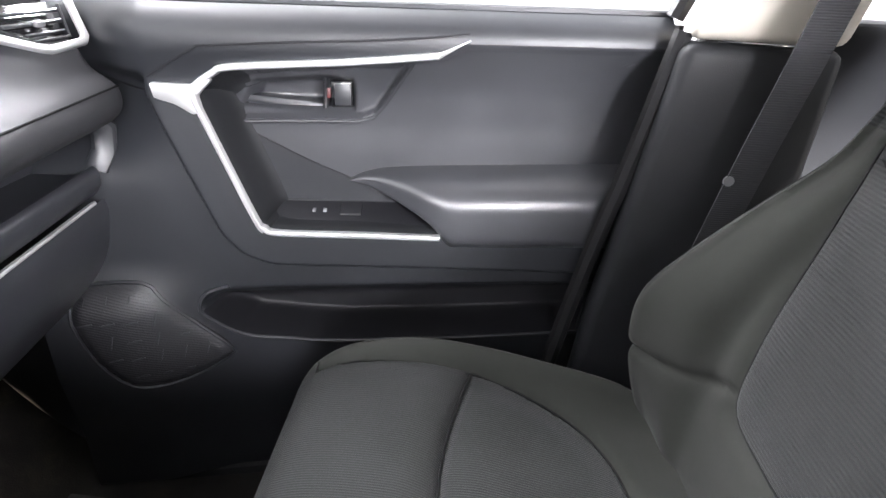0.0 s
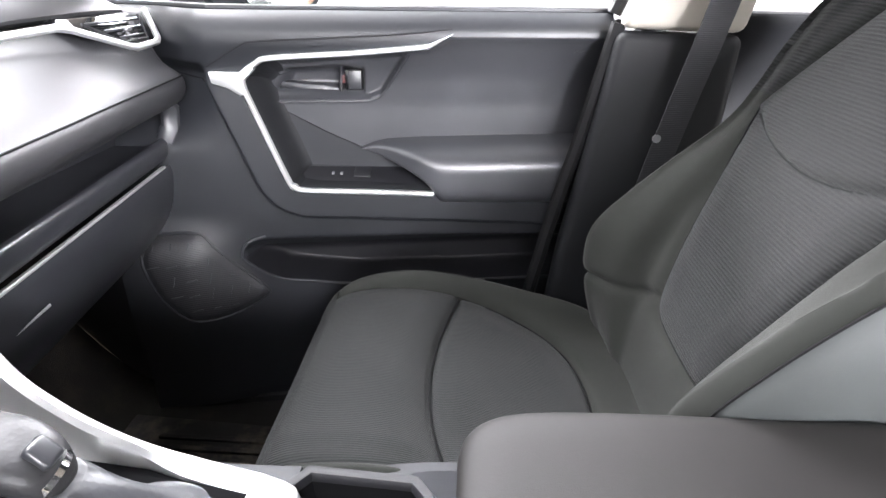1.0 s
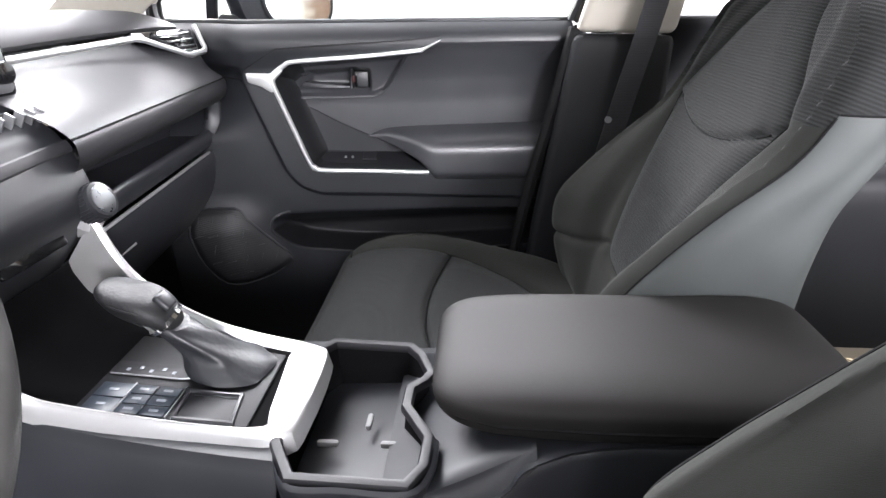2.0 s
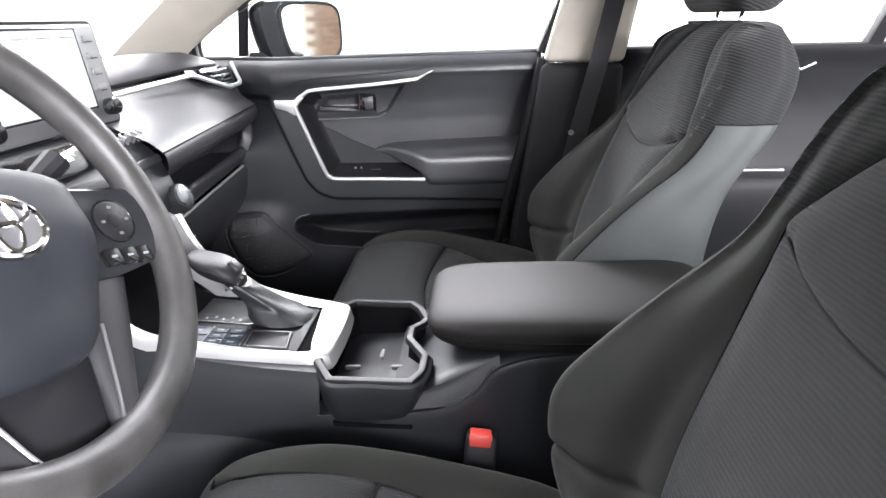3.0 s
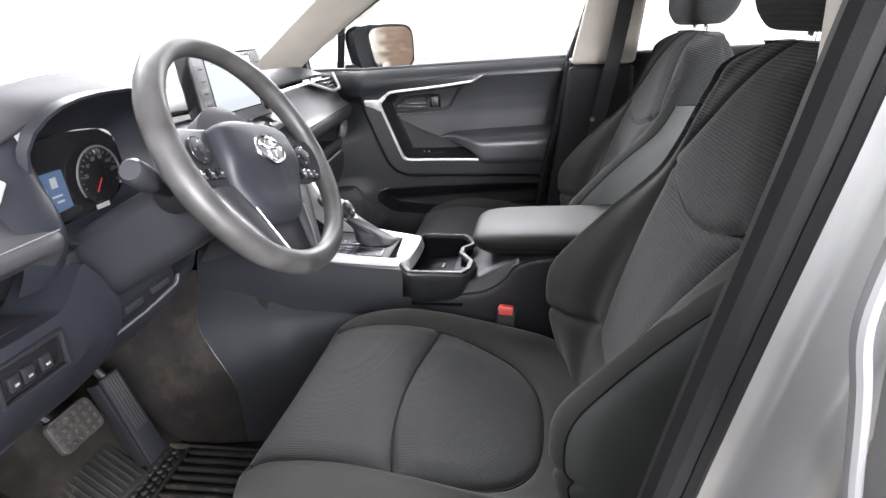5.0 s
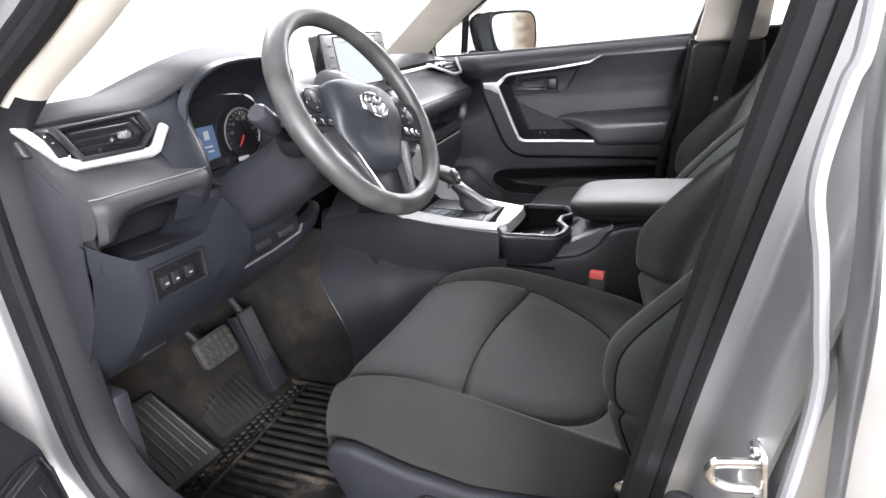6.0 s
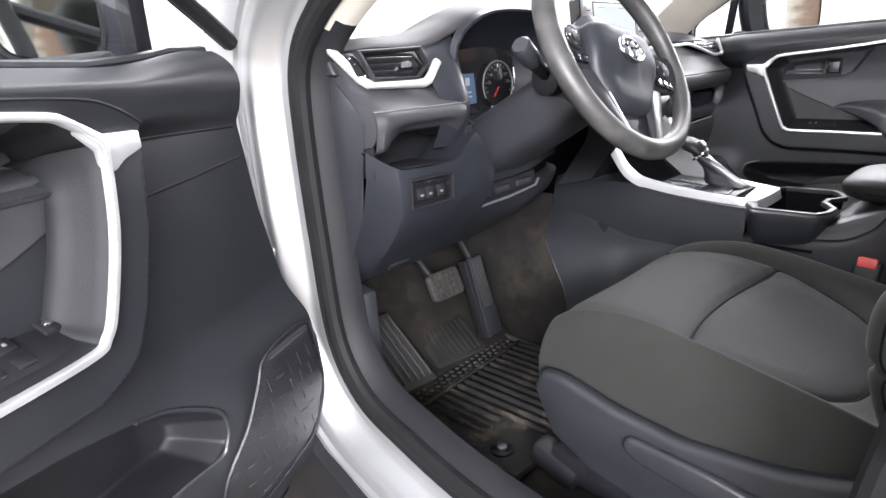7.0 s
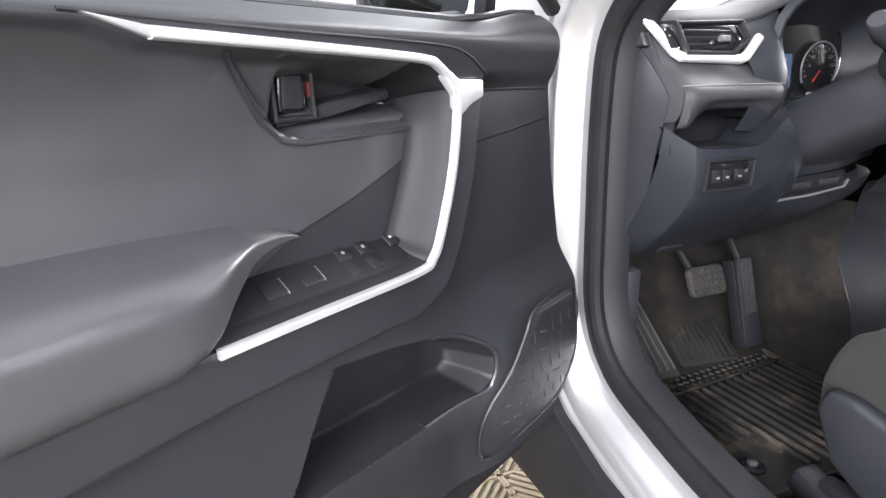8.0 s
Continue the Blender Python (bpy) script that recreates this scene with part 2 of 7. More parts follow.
def prism(outline, vec, bevel=0.0, segments=2):
    """A plate: the outline and its copy moved by vec, with rounded edges."""
    bm = bmesh.new()
    vec = Vector(vec)
    a = [bm.verts.new(q) for q in outline]
    b = [bm.verts.new(Vector(q) + vec) for q in outline]
    k = len(a)
    bm.faces.new(a)
    bm.faces.new(b[::-1])
    for i in range(k):
        bm.faces.new((a[i], a[(i + 1) % k], b[(i + 1) % k], b[i]))
    bmesh.ops.recalc_face_normals(bm, faces=bm.faces[:])
    if bevel:
        bmesh.ops.bevel(bm, geom=bm.edges[:], offset=bevel, segments=segments, profile=0.5, affect="EDGES", clamp_overlap=True)
    return bm


def block(size, m, bevel=0.004, segments=2):
    """A box of that size with rounded edges, at the pose m."""
    bm = bmesh.new()
    bmesh.ops.create_cube(bm, size=1, matrix=Matrix.Diagonal((*size, 1)))
    if bevel:
        bmesh.ops.bevel(bm, geom=bm.edges[:], offset=bevel, segments=segments, profile=0.5, affect="EDGES", clamp_overlap=True)
    bmesh.ops.transform(bm, matrix=m, verts=bm.verts[:])
    return bm


def lathe(profile, m, sides=24):
    """A turned body about local z: profile [(radius, height)]."""
    bm = bmesh.new()
    rings = [[bm.verts.new(m @ Vector((r * math.cos(q), r * math.sin(q), h))) for q in (2 * math.pi * j / sides for j in range(sides))]
             for r, h in profile]
    for x, y in zip(rings, rings[1:]):
        for j in range(sides):
            bm.faces.new((x[j], x[(j + 1) % sides], y[(j + 1) % sides], y[j]))
    bm.faces.new(rings[0][::-1])
    bm.faces.new(rings[-1])
    return bm


def rounded(w, h, r, k=5):
    """Outline of a rounded rectangle about 0, 0."""
    out = []
    for cx, cy, a0 in ((w / 2 - r, h / 2 - r, 0), (-w / 2 + r, h / 2 - r, 90), (-w / 2 + r, -h / 2 + r, 180), (w / 2 - r, -h / 2 + r, 270)):
        out += [(cx + r * math.cos(radians(a0 + 90 * i / k)), cy + r * math.sin(radians(a0 + 90 * i / k))) for i in range(k + 1)]
    return out


def axes(origin, right, up):
    """The pose with local x along right, local y near up, local z towards the viewer's side."""
    x = Vector(right).normalized()
    z = x.cross(Vector(up)).normalized()
    y = z.cross(x)
    return Matrix((x, y, z)).transposed().to_4x4() if origin is None else Matrix.Translation(origin) @ Matrix((x, y, z)).transposed().to_4x4()


def plate(m, outline, depth, bevel=0.0):
    """A plate in the local x-y plane of m, from z = 0 up to depth."""
    return prism([m @ Vector((x, y, 0)) for x, y in outline], m.to_3x3() @ Vector((0, 0, depth)), bevel)


def inside(poly, u, z):
    """Signed distance from points to a polygon's edge, negative inside."""
    poly = np.asarray(poly, float)
    d = np.full(u.shape, 1e9)
    sign = np.zeros(u.shape, bool)
    for (x0, y0), (x1, y1) in zip(poly, np.roll(poly, -1, 0)):
        ex, ey = x1 - x0, y1 - y0
        s = np.clip(((u - x0) * ex + (z - y0) * ey) / (ex * ex + ey * ey), 0, 1)
        d = np.minimum(d, np.hypot(u - x0 - s * ex, z - y0 - s * ey))
        cross = ((y0 > z) != (y1 > z)) & (u < (x1 - x0) * (z - y0) / (y1 - y0 + 1e-12) + x0)
        sign ^= cross
    return np.where(sign, -d, d)


def nearest(poly, u, z):
    """The points of a polygon's edge nearest to the given ones."""
    poly = np.asarray(poly, float)
    d, nu, nz = np.full(u.shape, 1e9), u.copy(), z.copy()
    for (x0, y0), (x1, y1) in zip(poly, np.roll(poly, -1, 0)):
        ex, ey = x1 - x0, y1 - y0
        s = np.clip(((u - x0) * ex + (z - y0) * ey) / (ex * ex + ey * ey + 1e-12), 0, 1)
        h = np.hypot(u - x0 - s * ex, z - y0 - s * ey)
        near_ = h < d
        d, nu, nz = np.where(near_, h, d), np.where(near_, x0 + s * ex, nu), np.where(near_, y0 + s * ey, nz)
    return d, nu, nz


def smooth(x, a, b):
    t = np.clip((x - a) / (b - a), 0, 1)
    return t * t * (3 - 2 * t)


# ---------------------------------------------------------------- setting
MID = 0.05            # the car's centre line
# The walls' brightness is put in as emission; they are no lamps.
WALL_GLOW_WEST = glow("west_wall_glow", (0.98, 0.97, 1.0), 1.7)
WALL_GLOW = glow("booth_wall_glow", (0.98, 0.97, 1.0), 1.7)
TILE = material("tan_plastic_floor_tile", (0.17, 0.138, 0.09), 0.6, grain=0.3, mottle=0.2)
TILE_DARK = material("floor_under_tiles", (0.085, 0.07, 0.047), 0.8, mottle=0.25)
BRICK = material("brown_brick", (0.17, 0.10, 0.065), 0.85, grain=0.4, grain_size=120, mottle=0.35, mottle_size=5)

ground = tagged(part("ground", block((16, 14, 0.1), pose(0.5, 0, -0.062), 0), TILE_DARK), "tan vented plastic tile floor of a photo booth", "floor", kind="structure")


def tile_mesh(size=0.30):
    """One vented tile: a rim, a cross and slats that run to its middle as chevrons."""
    bm = bmesh.new()

    def bar(x, y, lx, ly, turn):
        m = pose(x, y, -0.006, 0, 0, turn) @ Matrix.Diagonal((lx, ly, 0.012, 1))
        bmesh.ops.create_cube(bm, size=1, matrix=m)

    h = size / 2
    for s in (-1, 1):
        bar(s * (h - 0.004), 0, 0.008, size, 0)
        bar(0, s * (h - 0.004), size, 0.008, 0)
    bar(0, 0, 0.008, size, 0)
    bar(0, 0, size, 0.008, 0)
    for qx, qy in ((1, 1), (-1, 1), (-1, -1), (1, -1)):
        for i in range(8):
            d = (i - 3.5) * 0.022
            ln = 2 * (h / 2 * 1.35 - abs(d)) if abs(d) < h / 2 * 1.3 else 0.02
            turn = 45 * (1 if qx * qy > 0 else -1) + 90
            r = radians(turn)
            bar(qx * h / 2 - math.sin(r) * d, qy * h / 2 + math.cos(r) * d, min(max(ln, 0.02), 0.16), 0.010, turn)
    me = bpy.data.meshes.new("tile")
    bm.to_mesh(me)
    bm.free()
    me.materials.append(TILE)
    return me


tile_data = tile_mesh()
for i in range(17):
    for j in range(17):
        t_ob = new("tile", tile_data)
        t_ob.location = (-2.25 + 0.302 * i, -2.45 + 0.302 * j, 0)
        t_ob.parent = ground

WALL_PLAIN = material("white_wall_paint", (0.62, 0.62, 0.62), 0.7, mottle=0.06, mottle_size=3)
for nm, size, at in (("wall_north", (0.1, 12, 3.4), (-5.2, 0, 1.64)), ("wall_south", (0.1, 12, 3.4), (6.3, 0, 1.64)),
                     ("wall_east", (11.4, 0.1, 3.4), (0.55, 4.6, 1.64)), ("wall_west", (11.4, 0.1, 3.4), (0.55, -4.6, 1.64))):
    wall_ob = tagged(part(nm, block(size, pose(*at), 0), WALL_PLAIN), "plain white booth wall with an added glow", "wall", kind="structure")
    # Added glow, only from z = 1 up, so less light comes in low.
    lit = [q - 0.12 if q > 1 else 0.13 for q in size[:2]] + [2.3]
    part("wall_glow", block(lit, pose(at[0], at[1], 2.15), 0), WALL_GLOW_WEST if nm == "wall_west" else WALL_GLOW, wall_ob, "added white glow on the upper wall")

MORTAR = material("mortar", (0.5, 0.45, 0.38), 0.9, mottle=0.2)


def build_pier(m, label):
    """A brick pier 1.9 m wide, its face along local x."""
    pier = thing("brick_pier", m.translation, label, "pier", "brick piers")
    bm = bmesh.new()
    for row in range(34):
        for col in range(8):
            bmesh.ops.create_cube(bm, size=1, matrix=m @ pose(-0.79 + 0.225 * col + (0.11 if row % 2 else 0), 0, 0.04 + 0.076 * row) @ Matrix.Diagonal((0.215, 0.2, 0.066, 1)))
    tagged(part("brickwork", bm, BRICK, pier), kind="stuff")
    part("mortar", block((1.95, 0.16, 2.6), m @ pose(0.02, 0, 1.29), 0), MORTAR, pier)


build_pier(pose(6.05, 2.75, 0, 0, 0, 90), "brown brick pier against the white booth wall")
build_pier(pose(4.15, 4.4, 0), "brown brick pier beside the white booth wall")


# ---------------------------------------------------------------- body shell
body = thing("car_body", (0.4, MID, 0.0), "silver painted car body with open driver side", "car body")

# side opening of the car in x, z
LOOP = [(-0.45, 1.262), (-0.60, 1.185), (-0.672, 1.115), (-0.688, 1.0), (-0.685, 0.80), (-0.672, 0.63), (-0.61, 0.535), (-0.50, 0.49), (-0.35, 0.452), (-0.15, 0.43),
        (0.0, 0.43), (0.085, 0.49), (0.118, 0.62), (0.138, 0.75), (0.168, 0.89), (0.202, 1.03), (0.225, 1.12), (0.245, 1.20), (0.275, 1.34), (0.27, 1.46),
        (0.20, 1.51), (0.05, 1.50), (-0.15, 1.43)]
# on the closed side the flange lies hidden behind the pillar lining
LOOP_FAR = [(-0.45, 1.362), (-0.60, 1.272), (-0.745, 1.18)] + LOOP[3:20] + [(0.20, 1.535), (0.05, 1.56), (-0.15, 1.535)]


def opening(points):
    """A smooth outline of the door opening and its outward directions."""
    lp = curve_points(points, 5, True)
    tan = np.roll(lp, -1, 0) - np.roll(lp, 1, 0)
    o2 = np.stack([tan[:, 1], -tan[:, 0]], 1) / np.linalg.norm(tan, axis=1)[:, None]
    return lp, (-o2 if (o2 * (lp - lp.mean(0))).sum() < 0 else o2)


def ring_net(rows, loop, out2):
    """Rows of the opening, moved outwards by the first number and set at the second across the car."""
    rear = np.where((loop[:, 0] > 0.03) & (loop[:, 1] > 0.5), -1.0, 1.0)
    return np.stack([np.c_[loop[:, 0] + out2[:, 0] * (o * rear if o < -0.001 else o), np.full(len(loop), y), loop[:, 1] + out2[:, 1] * (o * rear if o < -0.001 else o)] for o, y in rows])


def mirror_y(net):
    net = net.copy()
    net[..., 1] = 2 * MID - net[..., 1]
    return net


SILVER_ROWS = [(0.0, -0.788), (0.010, -0.793), (0.030, -0.799), (0.0345, -0.802), (0.0385, -0.810), (0.049, -0.836), (0.053, -0.844), (0.058, -0.849), (0.069, -0.853), (0.0725, -0.852),
               (0.0755, -0.842), (0.0785, -0.853), (0.083, -0.860), (0.12, -0.872), (0.16, -0.872)]
TRIM_ROWS = [(0.006, -0.782), (-0.006, -0.776), (-0.013, -0.764), (-0.020, -0.752), (-0.023, -0.738), (-0.023, -0.728)]
for flip in (False, True):
    loop, out2 = opening(LOOP_FAR if flip else LOOP)
    a, b = ring_net(SILVER_ROWS, loop, out2), ring_net(TRIM_ROWS, loop, out2)
    s = ring_net([(0.002, 0)], loop, out2)[0]
    s[:, 1] = -0.783
    if flip:
        a, b, s = mirror_y(a), mirror_y(b), mirror_y(s)
    a[10, :, 1] = np.where(loop[:, 0] < -0.1, (a[9, :, 1] + a[11, :, 1]) / 2, a[10, :, 1])
    part("side_frame", net_mesh(a, True), PAINT, body, "silver painted door opening frame")
    # dark lining below the window line, pale above it
    part("lower_lining", net_mesh(b, True, keep=lambda i, j: b[i, j, 2] < (1.175 if b[i, j, 0] < -0.3 else 1.12)), LINING, body, "dark plastic pillar and sill lining")
    part("upper_lining", net_mesh(b, True, keep=lambda i, j: b[i, j, 2] >= (1.175 if b[i, j, 0] < -0.3 else 1.12)), HEADLINER, body, "beige pillar lining")
    part("door_seal", tube(s, 0.0155, 10, True), RUBBER, body, "black rubber door seal")
    s2 = s.copy()
    s2[:, 0] += out2[:, 0] * 0.016
    s2[:, 2] += out2[:, 1] * 0.016
    s2[:, 1] += 0.006 if flip else -0.006
    part("seal_lip", tube(s2, 0.009, 8, True), RUBBER, body)

# floor, toe board, bulkhead, tunnel
part("floor_pan", prism([(-0.74, -0.70, 0.345), (2.1, -0.70, 0.345), (2.1, 0.80, 0.345), (-0.74, 0.80, 0.345)], (0, 0, -0.05), 0.004), CARPET, body, "dark dusty footwell carpet")
toe = np.array([[(x, y, z) for y in (-0.70, -0.5, -0.3, -0.05, 0.2, 0.5, 0.80)] for x, z in ((-0.72, 0.347), (-0.78, 0.36), (-0.86, 0.43), (-0.95, 0.55), (-1.0, 0.65), (-1.02, 0.95))])
part("toe_board", net_mesh(refine(toe, 3, 3)), FELT, body, "worn brown felt toe board")
part("bulkhead", block((0.04, 1.55, 0.70), pose(-1.06, MID, 0.67), 0.005), PLASTIC_DEEP, body)
for s in (-1, 1):
    part("kick_panel", prism([(-1.02, MID + s * 0.755, 0.33), (-0.66, MID + s * 0.745, 0.33), (-0.66, MID + s * 0.745, 0.70), (-1.02, MID + s * 0.755, 0.75)], (0, s * 0.03, 0), 0.006), PLASTIC, body)
    part("scuff_plate", prism([(-0.62, MID + s * 0.825, 0.42), (0.15, MID + s * 0.825, 0.405), (0.15, MID + s * 0.735, 0.395), (-0.58, MID + s * 0.745, 0.405), (-0.70, MID + s * 0.755, 0.44)], (0, 0, -0.05), 0.012, 3), LINING, body, "dark plastic door sill plate")
    sill = [(-1.0, 0.24), (0.35, 0.24), (0.35, 0.343), (-0.15, 0.343), (-0.35, 0.365), (-0.52, 0.402), (-0.64, 0.446), (-0.72, 0.505), (-0.80, 0.52), (-1.0, 0.50)]
    part("rocker", prism([(x, MID + s * 0.875, z) for x, z in sill], (0, s * 0.06, 0), 0.008, 2), PLASTIC_DEEP, body, "black plastic rocker cladding")
    # windscreen pillars with a beige lining inside and painted outside
    foot = [(-0.93, MID + s * 0.76, 1.10), (-0.935, MID + s * 0.648, 1.112), (-0.80, MID + s * 0.735, 1.118), (-0.80, MID + s * 0.765, 1.105)]
    head = [(-0.20, MID + s * 0.63, 1.545), (-0.325, MID + s * 0.565, 1.538), (-0.12, MID + s * 0.600, 1.52), (-0.11, MID + s * 0.635, 1.53)]
    rows = [[Vector(a).lerp(Vector(b), f) + Vector((0, 0, 0.010 * math.sin(math.pi * f))) for a, b in zip(foot, head)] for f in (0, 0.2, 0.4, 0.6, 0.8, 1)]
    bm = net_mesh(np.array([[tuple(q) for q in r] for r in rows]), True, True)
    bmesh.ops.bevel(bm, geom=[e for e in bm.edges if abs((e.verts[0].co - e.verts[1].co).normalized().x) > 0.5], offset=0.012, segments=3, profile=0.5, affect="EDGES")
    part("windscreen_pillar", bm, HEADLINER, body, "beige windscreen pillar lining")
    foot2 = [(x - 0.07, y + s * 0.03, z + 0.025) for x, y, z in foot]
    head2 = [(x - 0.07, y + s * 0.03, z + 0.045) for x, y, z in head]
    rows = [[tuple(Vector(a).lerp(Vector(b), f) + Vector((0, 0, 0.02 * math.sin(math.pi * f)))) for a, b in zip(foot2[:1] + foot2[2:], head2[:1] + head2[2:])] for f in (0, 0.25, 0.5, 0.75, 1)]
    part("pillar_skin", net_mesh(np.array(rows), True, True), PAINT, body)
    # the fender that runs forward from the hinge pillar
    part("fender", prism([(-1.55, MID + s * 0.88, 0.72), (-0.80, MID + s * 0.90, 0.45), (-0.78, MID + s * 0.905, 0.95), (-0.86, MID + s * 0.86, 1.08), (-1.55, MID + s * 0.80, 1.0)], (0, -s * 0.03, 0), 0.012), PAINT, body)

# Roof and headliner lie out of view, built to block light from above.
roof_rows = []
for x, z, w in ((-0.28, 1.585, 0.62), (0.05, 1.645, 0.64), (0.8, 1.68, 0.645), (1.4, 1.66, 0.62), (1.95, 1.60, 0.58)):
    roof_rows.append([(x, MID + w * f, z - 0.09 * abs(f) ** 3) for f in (-1, -0.7, -0.3, 0, 0.3, 0.7, 1)])
roof = refine(roof_rows, 4, 4)
part("roof_skin", net_mesh(roof), PAINT, body)
roof2 = roof.copy()
roof2[..., 2] -= 0.045
part("headliner", net_mesh(roof2), HEADLINER, body, "pale fabric headliner")
for s in (-1, 1):
    rail = [(x, MID + s * w, z - 0.10) for x, z, w in ((-0.22, 1.60, 0.635), (0.05, 1.645, 0.65), (0.8, 1.675, 0.655), (1.4, 1.66, 0.635), (1.95, 1.60, 0.6))]
    part("roof_rail", tube(curve_points(rail, 5), 0.05, 10), PAINT, body)
    part("rear_pillar", prism([(1.75, MID + s * 0.80, 1.10), (2.15, MID + s * 0.78, 1.10), (2.0, MID + s * 0.60, 1.55), (1.75, MID + s * 0.61, 1.56)], (0, -s * 0.05, 0), 0.012), HEADLINER, body)
    part("quarter_panel", prism([(1.2, MID + s * 0.86, 0.3), (2.2, MID + s * 0.86, 0.3), (2.2, MID + s * 0.82, 1.12), (1.2, MID + s * 0.84, 1.13)], (0, s * 0.05, 0), 0.012), PAINT, body)
# pillar between the passenger doors: pale above the window line, dark below
BP = MID + 0.735
part("centre_pillar_upper", prism([(0.165, BP, 1.118), (0.36, BP, 1.115), (0.40, BP - 0.10, 1.50), (0.255, BP - 0.10, 1.50)], (0, 0.045, 0), 0.014, 3), HEADLINER, body, "beige centre pillar lining")
part("centre_pillar_lower", prism([(0.160, BP - 0.005, 1.115), (0.36, BP - 0.005, 1.112), (0.34, BP - 0.005, 0.42), (0.07, BP - 0.005, 0.42), (0.10, BP - 0.005, 0.72), (0.125, BP - 0.005, 0.88)], (0, 0.05, 0), 0.016, 3), LINING, body, "dark lower centre pillar lining")
part("centre_pillar_upper", prism([(0.27, 2 * MID - BP, 1.118), (0.37, 2 * MID - BP, 1.115), (0.40, 2 * MID - BP + 0.10, 1.50), (0.31, 2 * MID - BP + 0.10, 1.50)], (0, -0.04, 0), 0.014, 3), HEADLINER, body)
part("centre_pillar_lower", prism([(0.26, 2 * MID - BP, 1.115), (0.36, 2 * MID - BP, 1.112), (0.34, 2 * MID - BP, 0.42), (0.22, 2 * MID - BP, 0.42), (0.24, 2 * MID - BP, 0.80)], (0, -0.04, 0), 0.014, 3), PLASTIC, body)

part("pillar_seal", tube(curve_points([(0.164, 0.812, 1.125), (0.124, 0.812, 0.934), (0.094, 0.812, 0.808), (0.055, 0.81, 0.609), (0.03, 0.81, 0.45)], 5), 0.013, 8), RUBBER, body, "black rubber door seal")

# Grey bar laid in the door gap in place of its shadow.
part("gap_shade_bar", tube(curve_points([(0.27, -0.826, 1.30), (0.2585, -0.862, 1.175), (0.251, -0.867, 1.147), (0.2425, -0.868, 1.095), (0.2485, -0.868, 1.052), (0.2535, -0.868, 1.005), (0.2565, -0.868, 0.955), (0.245, -0.868, 0.86), (0.225, -0.868, 0.74)], 5), 0.0052, 10), GAP_SHADE, body, "grey bar for the shade in the gap before the rear door")

# latch loop and rubber stop on the driver's centre pillar
SP = axes((0.236, -0.850, 0.874), (0.12, -1, 0.0), (-0.10, 0, 1))
striker = part("striker_plate", plate(SP, rounded(0.028, 0.062, 0.013), 0.004, 0.0015), STEEL, body, "zinc plated latch plate")
part("striker_loop", tube(curve_points([SP @ Vector(q) for q in ((0.0, 0.011, 0.002), (0.0, 0.011, 0.026), (0.0, 0.009, 0.033), (0.0, 0.004, 0.036), (0.0, -0.003, 0.036), (0.0, -0.009, 0.030), (0.0, -0.012, 0.020), (0.0, -0.012, 0.002))], 3), 0.0038, 10), STEEL, striker, "bright steel latch loop")
for k in (-1, 1):
    part("bolt", lathe([(0.007, 0.003), (0.007, 0.007), (0.005, 0.009)], SP @ pose(0.0, k * 0.023, 0), 8), STEEL, striker)
G = axes((0.182, -0.838, 0.808), (1, -0.12, 0), (0, 0, 1))
stop = part("rubber_stop", plate(G, [(x * 0.9, y) for x, y in rounded(0.032, 0.056, 0.0155)], 0.006, 0.002), RUBBER, body, "black rubber door stop")
part("stop_rim", tube([G @ Vector((x * 0.8, y, 0.006)) for x, y in rounded(0.030, 0.052, 0.0145)], 0.0028, 6, True), RUBBER, stop)
part("dimple", lathe([(0.0085, 0.005), (0.0085, 0.009), (0.006, 0.010)], G @ pose(0, -0.012, 0), 14), PLASTIC, stop)
part("dimple", lathe([(0.007, 0.005), (0.007, 0.0075), (0.004, 0.008)], G @ pose(0, 0.012, 0), 14), PLASTIC_DEEP, stop)
part("door_check", block((0.012, 0.06, 0.02), pose(-0.735, -0.87, 0.80, 0, 0, 30), 0.003), STEEL, body, "steel door check strap")

# windscreen, with its dark edge
ws = refine([[(-1.22, MID - 0.70, 1.06), (-1.30, MID - 0.35, 1.06), (-1.33, MID, 1.06), (-1.30, MID + 0.35, 1.06), (-1.22, MID + 0.70, 1.06)],
             [(-0.71, MID - 0.70, 1.335), (-0.76, MID - 0.34, 1.35), (-0.775, MID, 1.355), (-0.76, MID + 0.34, 1.35), (-0.71, MID + 0.70, 1.335)],
             [(-0.27, MID - 0.62, 1.575), (-0.30, MID - 0.3, 1.595), (-0.305, MID, 1.60), (-0.30, MID + 0.3, 1.595), (-0.27, MID + 0.62, 1.575)]], 6, 4)
screen_glass = part("windscreen", net_mesh(ws), GLASS, body, "clear windscreen glass")
screen_glass.visible_shadow = False


# ---------------------------------------------------------------- doors
def passenger_door_place(u, c, z):
    return Vector((u, c + 0.2 * u, z))


def driver_door_place(u, c, z):
    d, n = (0.503, -0.8643), (0.8643, 0.503)
    s, w = u + 1.191, -0.985 - (c - 0.817)
    # the belt line dips behind the quarter post
    z = z - 0.022 * float(smooth(np.array(u), -0.66, -0.46)) * float(smooth(np.array(z), 1.085, 1.135))
    return Vector((d[0] * s + n[0] * w, d[1] * s + n[1] * w, z))


